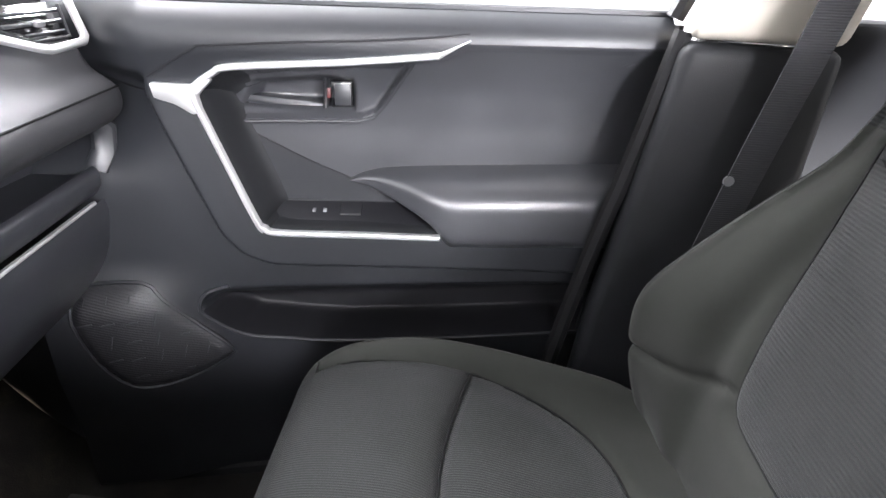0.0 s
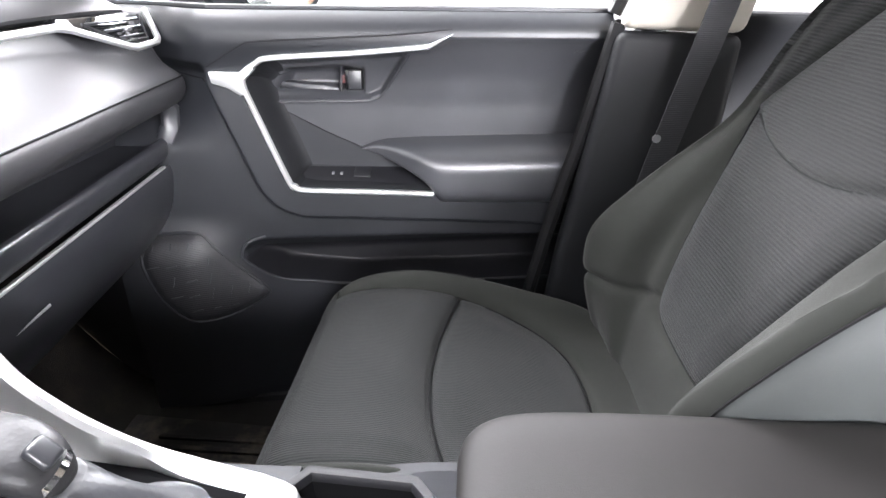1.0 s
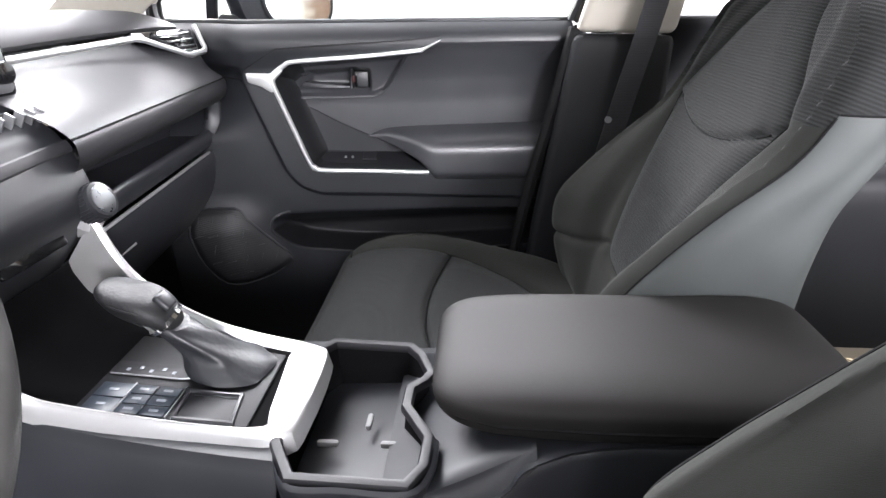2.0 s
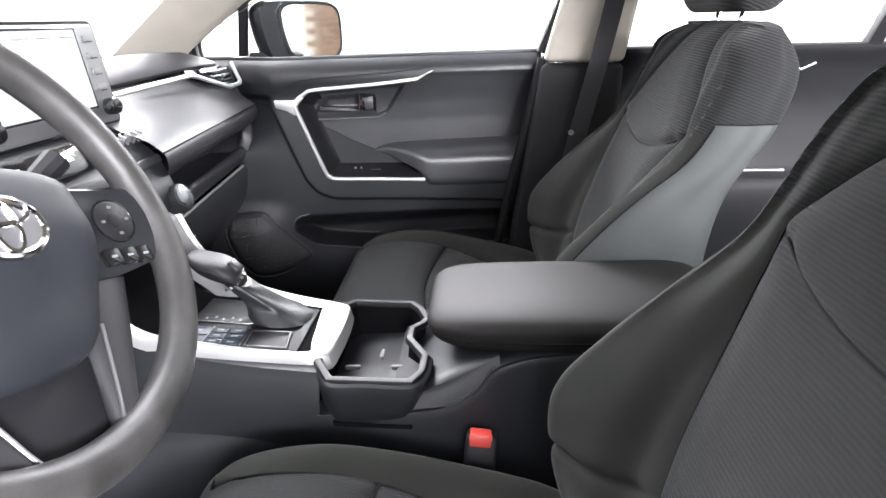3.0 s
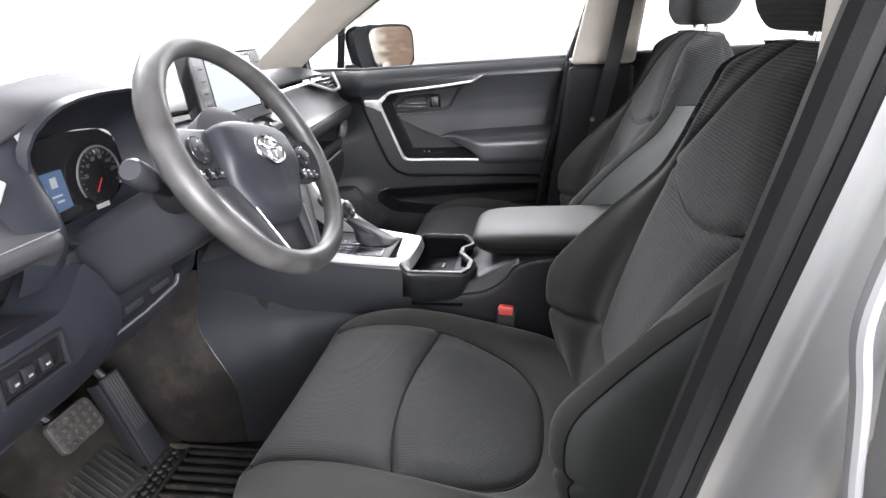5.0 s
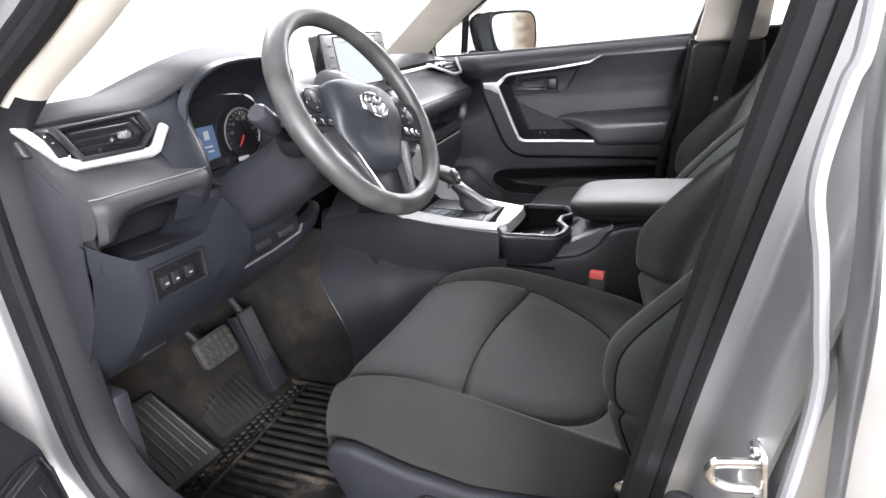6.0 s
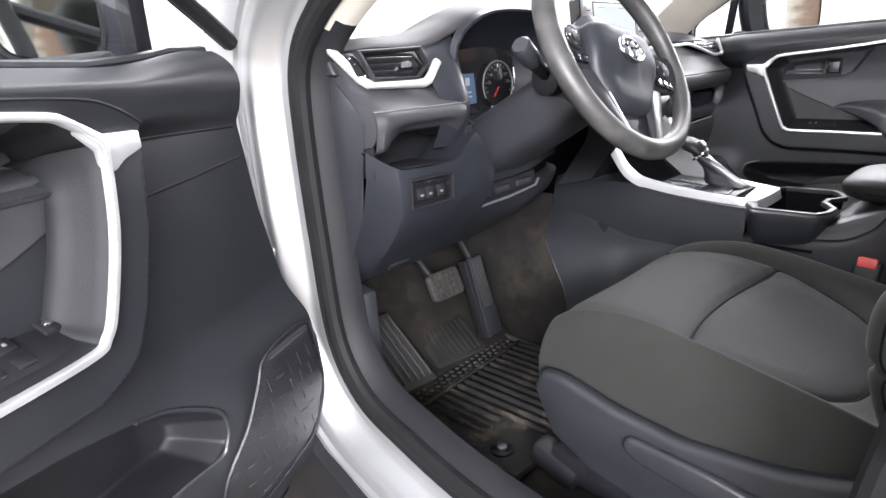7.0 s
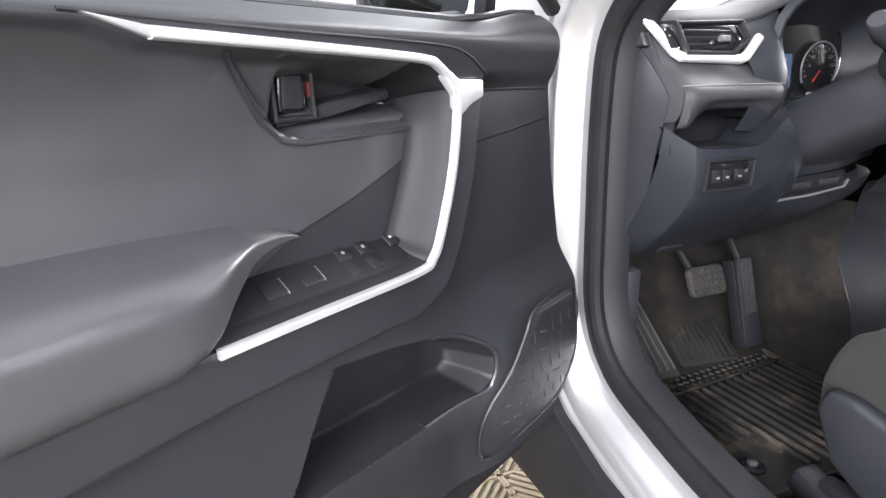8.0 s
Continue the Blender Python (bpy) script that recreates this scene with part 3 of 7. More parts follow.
PASSENGER_SHAPE = dict(
    trim=[(-0.113, 1.101), (-0.146, 1.085), (-0.26, 1.075), (-0.395, 1.067), (-0.421, 1.059), (-0.452, 1.036), (-0.392, 0.864), (-0.380, 0.848), (-0.362, 0.840), (-0.25, 0.833), (-0.137, 0.825)],
    corner=[(-0.497, 1.046), (-0.450, 1.044), (-0.432, 1.057), (-0.425, 1.049), (-0.444, 1.030), (-0.441, 1.012), (-0.451, 1.006), (-0.470, 1.019), (-0.494, 1.027)],
    close=[(0.20, 0.80), (0.20, 1.10)],
    wedge=[(-0.425, 0.982), (-0.385, 0.962), (-0.33, 0.930), (-0.272, 0.902), (-0.20, 0.86), (-0.13, 0.80), (-0.50, 0.80), (-0.50, 0.982)],
    arm_top=[(-0.272, 0.902), (-0.262, 0.908), (-0.245, 0.914), (-0.21, 0.919), (-0.1, 0.921), (0.20, 0.921)],
    arm_foot=[(-0.272, 0.902), (-0.22, 0.878), (-0.17, 0.848), (-0.142, 0.824), (-0.125, 0.808), (-0.10, 0.804), (0.20, 0.792)],
    chevron=[(-0.445, 0.990), (-0.255, 0.990), (-0.232, 1.000), (-0.183, 1.072), (-0.28, 1.066), (-0.40, 1.056), (-0.446, 1.032)],
    cup=[(-0.425, 1.000), (-0.262, 0.996), (-0.260, 1.046), (-0.30, 1.052), (-0.395, 1.046)],
    pocket=[(-0.490, 0.688), (-0.494, 0.712), (-0.482, 0.730), (-0.452, 0.739), (-0.365, 0.738), (-0.25, 0.735), (-0.10, 0.73), (0.10, 0.72), (0.22, 0.715), (0.22, 0.62), (-0.10, 0.622), (-0.294, 0.628), (-0.371, 0.638), (-0.440, 0.650)],
    grille=[(-0.660, 0.70), (-0.655, 0.742), (-0.640, 0.755), (-0.565, 0.755), (-0.540, 0.728), (-0.51, 0.690), (-0.460, 0.632), (-0.462, 0.612), (-0.50, 0.588), (-0.55, 0.574), (-0.600, 0.580), (-0.640, 0.63)],
    front=([0.36, 1.137], [-0.70, -0.70]), recede=0.085, soft=1.0,
    handle=(-0.305, -0.263, 0.997, 1.043), sunk=0.882, span=(-0.70, 0.165), ledge=[(-0.50, 1.052), (-0.44, 1.086), (-0.41, 1.092), (-0.2, 1.103), (-0.11, 1.112)],
    gaps=[[(-0.62, 1.035), (-0.56, 1.03), (-0.495, 1.026)]], surround=[(-0.412, 0.986), (-0.26, 0.986), (-0.238, 0.992), (-0.222, 1.010), (-0.180, 1.072)],
    shelf=[(-0.372, 0.826, 0.843), (-0.145, 0.826, 0.830), (-0.215, 0.889, 0.875), (-0.40, 0.895, 0.886)])
DRIVER_SHAPE = dict(
    trim=[(-0.045, 1.097), (-0.081, 1.086), (-0.195, 1.081), (-0.353, 1.073), (-0.391, 1.065), (-0.432, 1.042), (-0.420, 0.955), (-0.396, 0.882), (-0.380, 0.854), (-0.352, 0.843), (-0.206, 0.843), (-0.104, 0.843)],
    corner=[(-0.478, 1.050), (-0.430, 1.051), (-0.408, 1.064), (-0.401, 1.055), (-0.424, 1.034), (-0.425, 1.018), (-0.437, 1.012), (-0.452, 1.022), (-0.479, 1.031)],
    close=[(0.40, 0.82), (0.40, 1.10)],
    wedge=[(-0.412, 0.970), (-0.365, 0.950), (-0.30, 0.926), (-0.23, 0.906), (-0.16, 0.87), (-0.09, 0.80), (-0.52, 0.80), (-0.52, 0.970)],
    arm_top=[(-0.23, 0.906), (-0.22, 0.914), (-0.20, 0.921), (-0.174, 0.928), (-0.142, 0.933), (0.01, 0.940), (0.40, 0.940)],
    arm_foot=[(-0.23, 0.906), (-0.19, 0.902), (-0.155, 0.892), (-0.128, 0.868), (-0.110, 0.844), (-0.095, 0.834), (-0.07, 0.831), (0.04, 0.828), (0.40, 0.820)],
    chevron=[(-0.422, 1.000), (-0.245, 0.999), (-0.226, 1.003), (-0.203, 1.019), (-0.147, 1.078), (-0.30, 1.070), (-0.40, 1.052), (-0.424, 1.030)],
    cup=[(-0.415, 1.012), (-0.214, 1.006), (-0.212, 1.064), (-0.285, 1.069), (-0.42, 1.044)],
    pocket=[(-0.249, 0.758), (-0.337, 0.746), (-0.418, 0.728), (-0.466, 0.713), (-0.524, 0.680), (-0.542, 0.655), (-0.538, 0.622), (-0.513, 0.602), (-0.396, 0.604), (-0.231, 0.614), (-0.170, 0.612), (-0.215, 0.70)],
    grille=[(-0.769, 0.699), (-0.640, 0.703), (-0.609, 0.670), (-0.572, 0.619), (-0.530, 0.562), (-0.525, 0.505), (-0.551, 0.468), (-0.735, 0.480), (-0.780, 0.510), (-0.797, 0.577)],
    front=([0.44, 0.50, 0.577, 0.70, 0.755, 0.907, 1.03, 1.137], [-0.75, -0.795, -0.81, -0.785, -0.768, -0.726, -0.708, -0.694]), recede=0.0, soft=0.0,
    handle=(-0.266, -0.222, 1.020, 1.066), sunk=0.870, span=(-0.81, 0.30), ledge=[(-0.49, 1.056), (-0.44, 1.078), (-0.375, 1.087), (-0.157, 1.095), (-0.03, 1.104)],
    gaps=[[(-0.695, 1.034), (-0.60, 1.036), (-0.49, 1.037)], [(-0.700, 0.991), (-0.60, 0.980), (-0.485, 0.970)]], surround=[(-0.405, 0.997), (-0.245, 0.995), (-0.222, 0.999), (-0.198, 1.018), (-0.143, 1.080)],
    shelf=[(-0.372, 0.826, 0.847), (-0.118, 0.826, 0.847), (-0.165, 0.885, 0.888), (-0.415, 0.895, 0.888)])


def door_depth(u, z, S):
    """How far out the inner face of a door lies at u along it and z up."""
    zs_ = [0.78, 0.90, 0.98, 1.03, 1.06, 1.08, 1.10, 1.115, 1.125, 1.132, 1.137, 1.16]
    cs_ = [0.872, 0.870, 0.867, 0.858, 0.842, 0.824, 0.807, 0.808, 0.816, 0.824, 0.834, 0.89]
    upper = sum(np.interp(z + d, zs_, cs_) for d in (-0.012, -0.008, -0.004, 0.0, 0.004, 0.008, 0.012)) / 7
    r = inside(S["trim"] + S["close"], u, z)
    shell = 0.818 + 0.030 * smooth(r, 0.052, 0.066) + 0.018 * smooth(z, 0.62, 0.45)
    ledge = sum(np.interp(z + d, [1.05, 1.07, 1.09, 1.112, 1.124, 1.132, 1.137, 1.16], [0.818, 0.811, 0.804, 0.806, 0.816, 0.825, 0.834, 0.89]) for d in (-0.008, -0.004, 0.0, 0.004, 0.008)) / 5
    k = smooth(z, 1.035, 1.06)
    shell = shell * (1 - k) + (ledge + 0.022 * smooth(u, -0.47, -0.68)) * k
    shell = shell - 0.026 * smooth(z, 0.79, 0.70) * smooth(u, -0.47, -0.60)
    shell = shell + S["recede"] * smooth(u, -0.49, -0.64) * smooth(z, 0.90, 1.02)
    w = smooth(r, -0.012, 0.0)
    c = upper * (1 - w) + shell * w
    c = c + 0.012 * (1 - smooth(inside(S["chevron"], u, z), -0.008, 0.0))
    c = c + 0.035 * (1 - smooth(inside(S["cup"], u, z), -0.016, 0.0))
    drop = 1 - S["soft"] * (1 - smooth(z, 0.745, 0.675))
    return c + 0.075 * (1 - smooth(inside(S["pocket"], u, z), -0.020, 0.0)) ** 0.7 * drop


def build_door(name, place, label, driver, S):
    base = place(-0.2, 0.87, 0.33)
    door = thing(name, base, label, "car door")
    us, zs = np.linspace(*S["span"], 300), np.linspace(0.445 if driver else 0.36, 1.137, 230)
    U, Z = np.meshgrid(us, zs)
    lead = np.interp(Z, *S["front"])
    U = lead + (U - S["span"][0]) / (S["span"][1] - S["span"][0]) * (S["span"][1] - lead)
    for poly in (S["pocket"], S["chevron"]):
        near_d, nu, nz = nearest(poly, U, Z)
        hit_ = (near_d < 0.0023) & (driver | (Z < 0.69) | (Z > 0.90))
        U, Z = np.where(hit_, nu, U), np.where(hit_, nz, Z)
    wedge = S["wedge"]
    near_d, nu, nz = nearest(wedge, U, Z)
    hit_ = (near_d < 0.0020) & (inside(S["trim"] + S["close"], U, Z) < -0.01)
    U, Z = np.where(hit_, nu, U), np.where(hit_, nz, Z)
    near_d, nu, nz = nearest(S["trim"] + S["close"], U, Z)
    hit_ = (abs(near_d - 0.026) < 0.0018) & (inside(S["trim"] + S["close"], U, Z) < 0)
    U, Z = np.where(hit_, nu + (U - nu) * 0.026 / near_d, U), np.where(hit_, nz + (Z - nz) * 0.026 / near_d, Z)
    C = door_depth(U, Z, S)
    mid = lambda a: (a[:-1, :-1] + a[1:, :-1] + a[:-1, 1:] + a[1:, 1:]) / 4
    UM, ZM = mid(U), mid(Z)

    def depth(u, z):
        return float(door_depth(np.array(u), np.array(z), S))

    net = np.array([[tuple(place(U[i, j], C[i, j], Z[i, j])) for j in range(len(us))] for i in range(len(zs))])
    edge_ = inside(S["trim"] + S["close"], UM, ZM)
    # 3 is the pocket's inside, given blacker plastic for the shade there.
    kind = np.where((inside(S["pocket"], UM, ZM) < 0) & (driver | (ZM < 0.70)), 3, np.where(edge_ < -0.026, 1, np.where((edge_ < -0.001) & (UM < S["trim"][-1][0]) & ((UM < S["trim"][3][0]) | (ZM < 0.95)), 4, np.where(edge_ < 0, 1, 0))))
    part("door_panel", net_mesh(net, keep=lambda i, j: kind[i, j] == 0), DOOR_PLASTIC, door, "dark grained plastic door panel", 180)
    kind = np.where((kind == 1) & (inside(wedge, UM, ZM) < 0), 5, kind)
    part("recess_panel", net_mesh(net, keep=lambda i, j: kind[i, j] == 5), DOOR_PLASTIC, door, "plain dark panel over the switches", 60)
    part("upper_insert", net_mesh(net, keep=lambda i, j: kind[i, j] == 1), SOFT, door, "soft dark leatherette insert", 60)
    # the padded armrest: full in the middle, thinning to its tip
    tops, feet = curve_points(S["arm_top"], 6), curve_points(S["arm_foot"], 6)
    tip_u, end_u = S["arm_top"][0][0], S["span"][1]
    au = tip_u + (end_u - tip_u) * np.linspace(0, 1, 90) ** 1.5
    pad_net = []
    for u in au:
        zt, zf = np.interp(u, tops[:, 0], tops[:, 1]), np.interp(u, feet[:, 0], feet[:, 1])
        full = 0.806 + 0.052 * (1 - float(smooth(np.array(u), tip_u, tip_u + 0.17))) ** 1.3
        low_c = 0.822 + 0.07 * (1 - float(smooth(np.array(u), S["arm_foot"][-5][0], S["arm_foot"][-3][0])))
        row = []
        for v in np.linspace(0, 1, 22):
            z = zf + (zt - zf) * v
            c = full + (low_c - full) * max(0, 1 - v / 0.22) ** 2.5 + (0.872 - full) * max(0, (v - 0.5) / 0.5) ** 2.6
            row.append(tuple(place(u, c, z)))
        pad_net.append(row)
    part("armrest", net_mesh(np.array(pad_net)), SOFT, door, "padded dark leatherette armrest", 60)
    part("bottle_pocket", net_mesh(net, keep=lambda i, j: kind[i, j] == 3), PLASTIC_DEEP, door, "deep door pocket, blackened for the shade inside", 180)
    inward = (place(0, 0.8, 1) - place(0, 0.9, 1)).normalized()
    out = -inward

    def strip_depth(z):
        return float(np.interp(z, [1.055, 1.07, 1.09, 1.12], [0.815, 0.809, 0.802, 0.795]))

    def strip(points, width, height):
        return sweep([place(u, strip_depth(z), z) for u, z in points], inward, half_round(width, height))

    # silver strip with its broad corner
    t = S["trim"]
    bend = [tuple(np.array(t[4]) + (np.array(t[5]) - np.array(t[4])) * 0.8), tuple(np.array(t[5]) + (np.array(t[6]) - np.array(t[5])) * 0.08)]
    part("silver_strip", strip([tuple(q) for q in curve_points(t[1:5] + bend, 5)] + [tuple(q) for q in curve_points([bend[1]] + t[6:], 6)][1:], 0.0088, 0.006), SILVER, door, "satin silver trim strip")
    part("strip_tip", prism([place(u, strip_depth(z) - 0.0046, z) for u, z in ((t[0][0] + 0.006, t[0][1] + 0.004), (t[1][0], t[1][1] + 0.0044), (t[1][0] - 0.012, t[1][1] + 0.0030), (t[1][0] - 0.012, t[1][1] - 0.0040), (t[1][0], t[1][1] - 0.0036))], out * 0.008, 0.0012), SILVER, door)
    part("strip_corner", prism([place(u, 0.811, z) for u, z in S["corner"]], out * 0.012, 0.003), SILVER, door)
    line = curve_points(S["ledge"], 4)
    part("ledge_edge", tube([place(u, depth(u, z) + 0.0004, z) for u, z in line], 0.0018, 6), PLASTIC_DEEP, door)
    part("belt_line_strip", tube([place(u, 0.848 + 0.022 * float(smooth(np.array(u), -0.47, -0.68)) + S["recede"] * float(smooth(np.array(u), -0.49, -0.64)), 1.139) for u in np.linspace(S["front"][1][-1] + 0.004, S["span"][1], 14)], 0.006, 8), PLASTIC, door)
    part("handle_surround", sweep([place(u, depth(u, z - 0.003) - 0.0005, z) for u, z in S["surround"]], inward, half_round(0.005, 0.0025)), PLASTIC, door, "dark edge round the handle recess")
    # inner handle, lock and its frame
    h0, h1, hz0, hz1 = S["handle"]
    hc = S["sunk"]
    handle = part("door_handle", prism([place(u, hc, z) for u, z in ((h0 + 0.006, hz0 + 0.004), (h1 - 0.004, hz0 + 0.004), (h1 - 0.004, hz1 - 0.004), (h0 + 0.006, hz1 - 0.004))], out * 0.012, 0.004), PIANO, door, "dark glossy inner door handle")
    # A lighter plate stands in for the handle's sheen.
    part("handle_shine", prism([place(u, hc - 0.0015, z) for u, z in ((h0 + 0.012, hz0 + 0.008), (h1 - 0.008, hz0 + 0.008), (h1 - 0.008, hz1 - 0.008), (h0 + 0.012, hz1 - 0.008))], out * 0.004, 0.001), PLASTIC, handle)
    part("pull_bar", prism([place(u, hc + 0.004, z) for u, z in ((h0 - 0.117, hz0 + 0.012), (h0 - 0.112, hz0 + 0.023), (h0 - 0.03, hz0 + 0.014), (h1 - 0.003, hz0 + 0.002), (h1 - 0.003, hz0 - 0.010), (h0 - 0.03, hz0 - 0.003))], out * 0.03, 0.004), PLASTIC, handle)
    part("handle_frame", sweep([place(u, hc + 0.006, z) for u, z in ((h0 - 0.002, hz0 - 0.002), (h1, hz0 - 0.002), (h1 + 0.002, hz1 + 0.002), (h0, hz1 + 0.002))], inward, half_round(0.0065, 0.008), True), PLASTIC_DEEP, handle)
    part("lock_mark", prism([place(u, hc - 0.002, z) for u, z in ((h0 + 0.002, hz0 + 0.018), (h0 + 0.006, hz0 + 0.018), (h0 + 0.006, hz1 - 0.014), (h0 + 0.002, hz1 - 0.014))], out * 0.006, 0.001), RED_DIM, handle, "red lock indicator")
    # the insert rolls up to the silver strip
    t3, t4, t5 = (np.array(q) for q in S["trim"][3:6])
    cen = np.concatenate([[t3 + (t4 - t3) * i / 8 for i in range(8)], [t4 + (t5 - t4) * i / 8 for i in range(8)], curve_points(S["trim"][5:], 8)])
    tn = np.gradient(cen, axis=0)
    nn = np.stack([-tn[:, 1], tn[:, 0]], 1) / np.linalg.norm(tn, axis=1)[:, None]
    for _ in range(6):
        nn[1:-1] = (nn[:-2] + 2 * nn[1:-1] + nn[2:]) / 4
    if inside(S["trim"] + S["close"], *(cen[30] + nn[30] * 0.01)[:, None])[0] > 0:
        nn = -nn
    rows = []
    for o, f in ((0.0, 0.0), (0.004, 0.06), (0.009, 0.30), (0.015, 0.62), (0.021, 0.85), (0.027, 0.97), (0.032, 1.0)):
        row = []
        for q, k in zip(cen, nn):
            far = q + k * 0.032
            q = q + k * o
            row.append(tuple(place(q[0], 0.816 + (depth(*far) - 0.0012 - 0.816) * f, q[1])))
        rows.append(row)
    part("recess_wall", net_mesh(np.array(rows)), LINING, door, "", 60)
    part("wedge_seam", tube([place(u, depth(u, z) + 0.0002, z) for u, z in curve_points(wedge[:4], 6)], 0.0012, 5), PLASTIC_DEEP, door)
    # shelf with window switches
    shelf = part("switch_panel", prism([place(u, c, z) for u, c, z in S["shelf"]], (0, 0, -0.012), 0.003), PLASTIC_DEEP, door, "black switch panel in the armrest")

    def switch(u0, u1, f0, f1, nm, mat, lift=0.006):
        def q(u, f):
            return place(u, 0.826 + 0.06 * f, (0.8455 if driver else 0.8415 - (u + 0.372) * 0.05) + 0.040 * f)
        return part(nm, prism([q(u0, f0), q(u1, f0), q(u1, f1), q(u0, f1)], (0, 0, lift), 0.0015), mat, shelf)

    if driver:
        for u0 in (-0.200, -0.245):
            switch(u0, u0 + 0.026, 0.30, 0.58, "window_switch", PLASTIC_DEEP, 0.004)
            switch(u0, u0 + 0.002, 0.30, 0.58, "switch_edge", SILVER_DIM, 0.0045)
        for u0 in (-0.295, -0.325):
            switch(u0, u0 + 0.018, 0.2, 0.42, "window_switch", PLASTIC_DEEP, 0.004)
            switch(u0, u0 + 0.018, 0.52, 0.75, "window_switch", PLASTIC_DEEP, 0.004)
            switch(u0 + 0.006, u0 + 0.011, 0.60, 0.66, "switch_mark", STITCH, 0.005)
        switch(-0.372, -0.352, 0.50, 0.75, "mirror_switch", PLASTIC_DEEP, 0.005)
        switch(-0.368, -0.358, 0.60, 0.68, "switch_mark", CHROME, 0.0065)
    else:
        switch(-0.285, -0.255, 0.35, 0.65, "window_switch", PLASTIC_DEEP, 0.003)
        for u0 in (-0.325, -0.310):
            switch(u0, u0 + 0.005, 0.42, 0.50, "switch_mark", SILVER_DIM, 0.002)
    # bottle pocket lip, loudspeaker grille with its ribs
    gr = S["grille"]
    gu, gz = np.meshgrid(np.linspace(min(u for u, z in gr), max(u for u, z in gr), 40), np.linspace(min(z for u, z in gr), max(z for u, z in gr), 46))
    gd = inside(gr, gu, gz)
    gc = door_depth(gu, gz, S) - 0.002 - 0.006 * smooth(-gd, 0.0, 0.012)
    gnet = np.array([[tuple(place(gu[i, j], gc[i, j], gz[i, j])) for j in range(40)] for i in range(46)])
    grille = part("speaker_grille", net_mesh(gnet, keep=lambda i, j: gd[i, j] < 0.002), GRILLE_MESH, door, "dark perforated loudspeaker grille")
    ring = [place(u, depth(u, z) - 0.003, z) for u, z in gr]
    part("grille_rim", tube(curve_points([tuple(q) for q in ring], 3, True), 0.0030, 6, True), DOOR_PLASTIC, grille)
    rnd = random.Random(4)
    for zi in np.arange(min(z for u, z in gr) + 0.03, max(z for u, z in gr) - 0.015, 0.032):
        for ui in np.arange(min(u for u, z in gr) + 0.02, max(u for u, z in gr), 0.030):
            if inside(gr, np.array(ui), np.array(zi)) < -0.016:
                c = depth(ui, zi) - 0.0085
                e = (0.010, 0.002) if rnd.random() < 0.4 else (0.003, 0.011)
                part("grille_rib", tube([place(ui - e[0], c, zi - e[1]), place(ui + e[0], c, zi + e[1])], 0.0011, 5), PLASTIC, grille)
    lip = curve_points([S["pocket"][i] for i in ((2, 3, 4, 5, 6, 7, 8) if driver else (-5, -4, -3, -2, -1, 0, 1, 2, 3))], 5)
    part("pocket_lip", tube([place(u, min(depth(u + a, z + b) for a in (-0.012, 0, 0.012) for b in (-0.012, 0, 0.012)) + 0.001, z) for u, z in lip], 0.0035, 6), PLASTIC, door)
    # seams in the panel
    for pts in S["gaps"]:
        part("panel_gap", tube([place(u, depth(u, z) + 0.0005, z) for u, z in curve_points(pts, 4)], 0.0022, 5), PLASTIC_DEEP, door)
    # shell and outer skin
    lo, hi = S["span"]
    lo += 0.05 if driver else 0.0
    for nm, c0, mat, pts in (("inner_skin", 0.925, RUBBER, ((lo + 0.06, 0.42), (hi, 0.38), (hi + 0.04, 0.60), (hi + 0.05, 1.12), (lo + 0.07, 1.12), (lo + 0.01, 0.62))),
                             ("outer_skin", 0.985, PAINT, ((lo + 0.04, 0.38), (hi - 0.01, 0.32), (hi + 0.05, 0.60), (hi + 0.07, 1.12), (lo + 0.04, 1.10), (lo - 0.02, 0.62)))):
        part(nm, prism([place(u, c0, z) for u, z in pts], out * 0.03, 0.008), mat, door)
    part("lower_seal", tube([place(u, 0.87, 0.425 if driver else 0.345) for u in (lo + 0.07, -0.3, hi)], 0.016, 8), RUBBER, door, "black rubber seal along the door's foot")
    for side in (hi + 0.002,):
        part("door_edge", prism([place(side, c, z) for c, z in ((0.84, 0.44), (0.99, 0.40), (0.99, 1.11), (0.81, 1.13))], place(side + 0.008, 0.8, 1) - place(side, 0.8, 1), 0.002), PAINT if driver else RUBBER, door)
    rim = [(np.interp(z, *S["front"]) + 0.004, z) for z in np.linspace(0.47, 1.12, 24)]
    part("front_return", net_mesh(np.array([[tuple(place(u + o, c if c else depth(u, z) + 0.002, z)) for u, z in rim] for o, c in ((0.0, 0), (0.006, 0.86), (0.012, 0.93))])), RUBBER, door, "black front edge of the door")
    # window frame and glass
    frame_pts = [(0.165, 0.83, 1.137), (0.222, 0.80, 1.30), (0.255, 0.73, 1.47), (0.0, 0.72, 1.475), (-0.30, 0.80, 1.36), (-0.765, 0.875, 1.152)] if driver else [(0.165, 0.83, 1.137), (0.222, 0.80, 1.30), (0.250, 0.75, 1.47), (0.10, 0.77, 1.52), (-0.14, 0.85, 1.53), (-0.43, 0.93, 1.375), (-0.80, 1.00, 1.150)]
    shift = 0.10 if driver else 0.0
    frame_pts = [(u + shift * (u > 0), c, z) for u, c, z in frame_pts]
    part("window_frame", tube(curve_points([tuple(place(*q)) for q in frame_pts], 5), 0.013, 8), PLASTIC_DEEP, door, "black window frame")
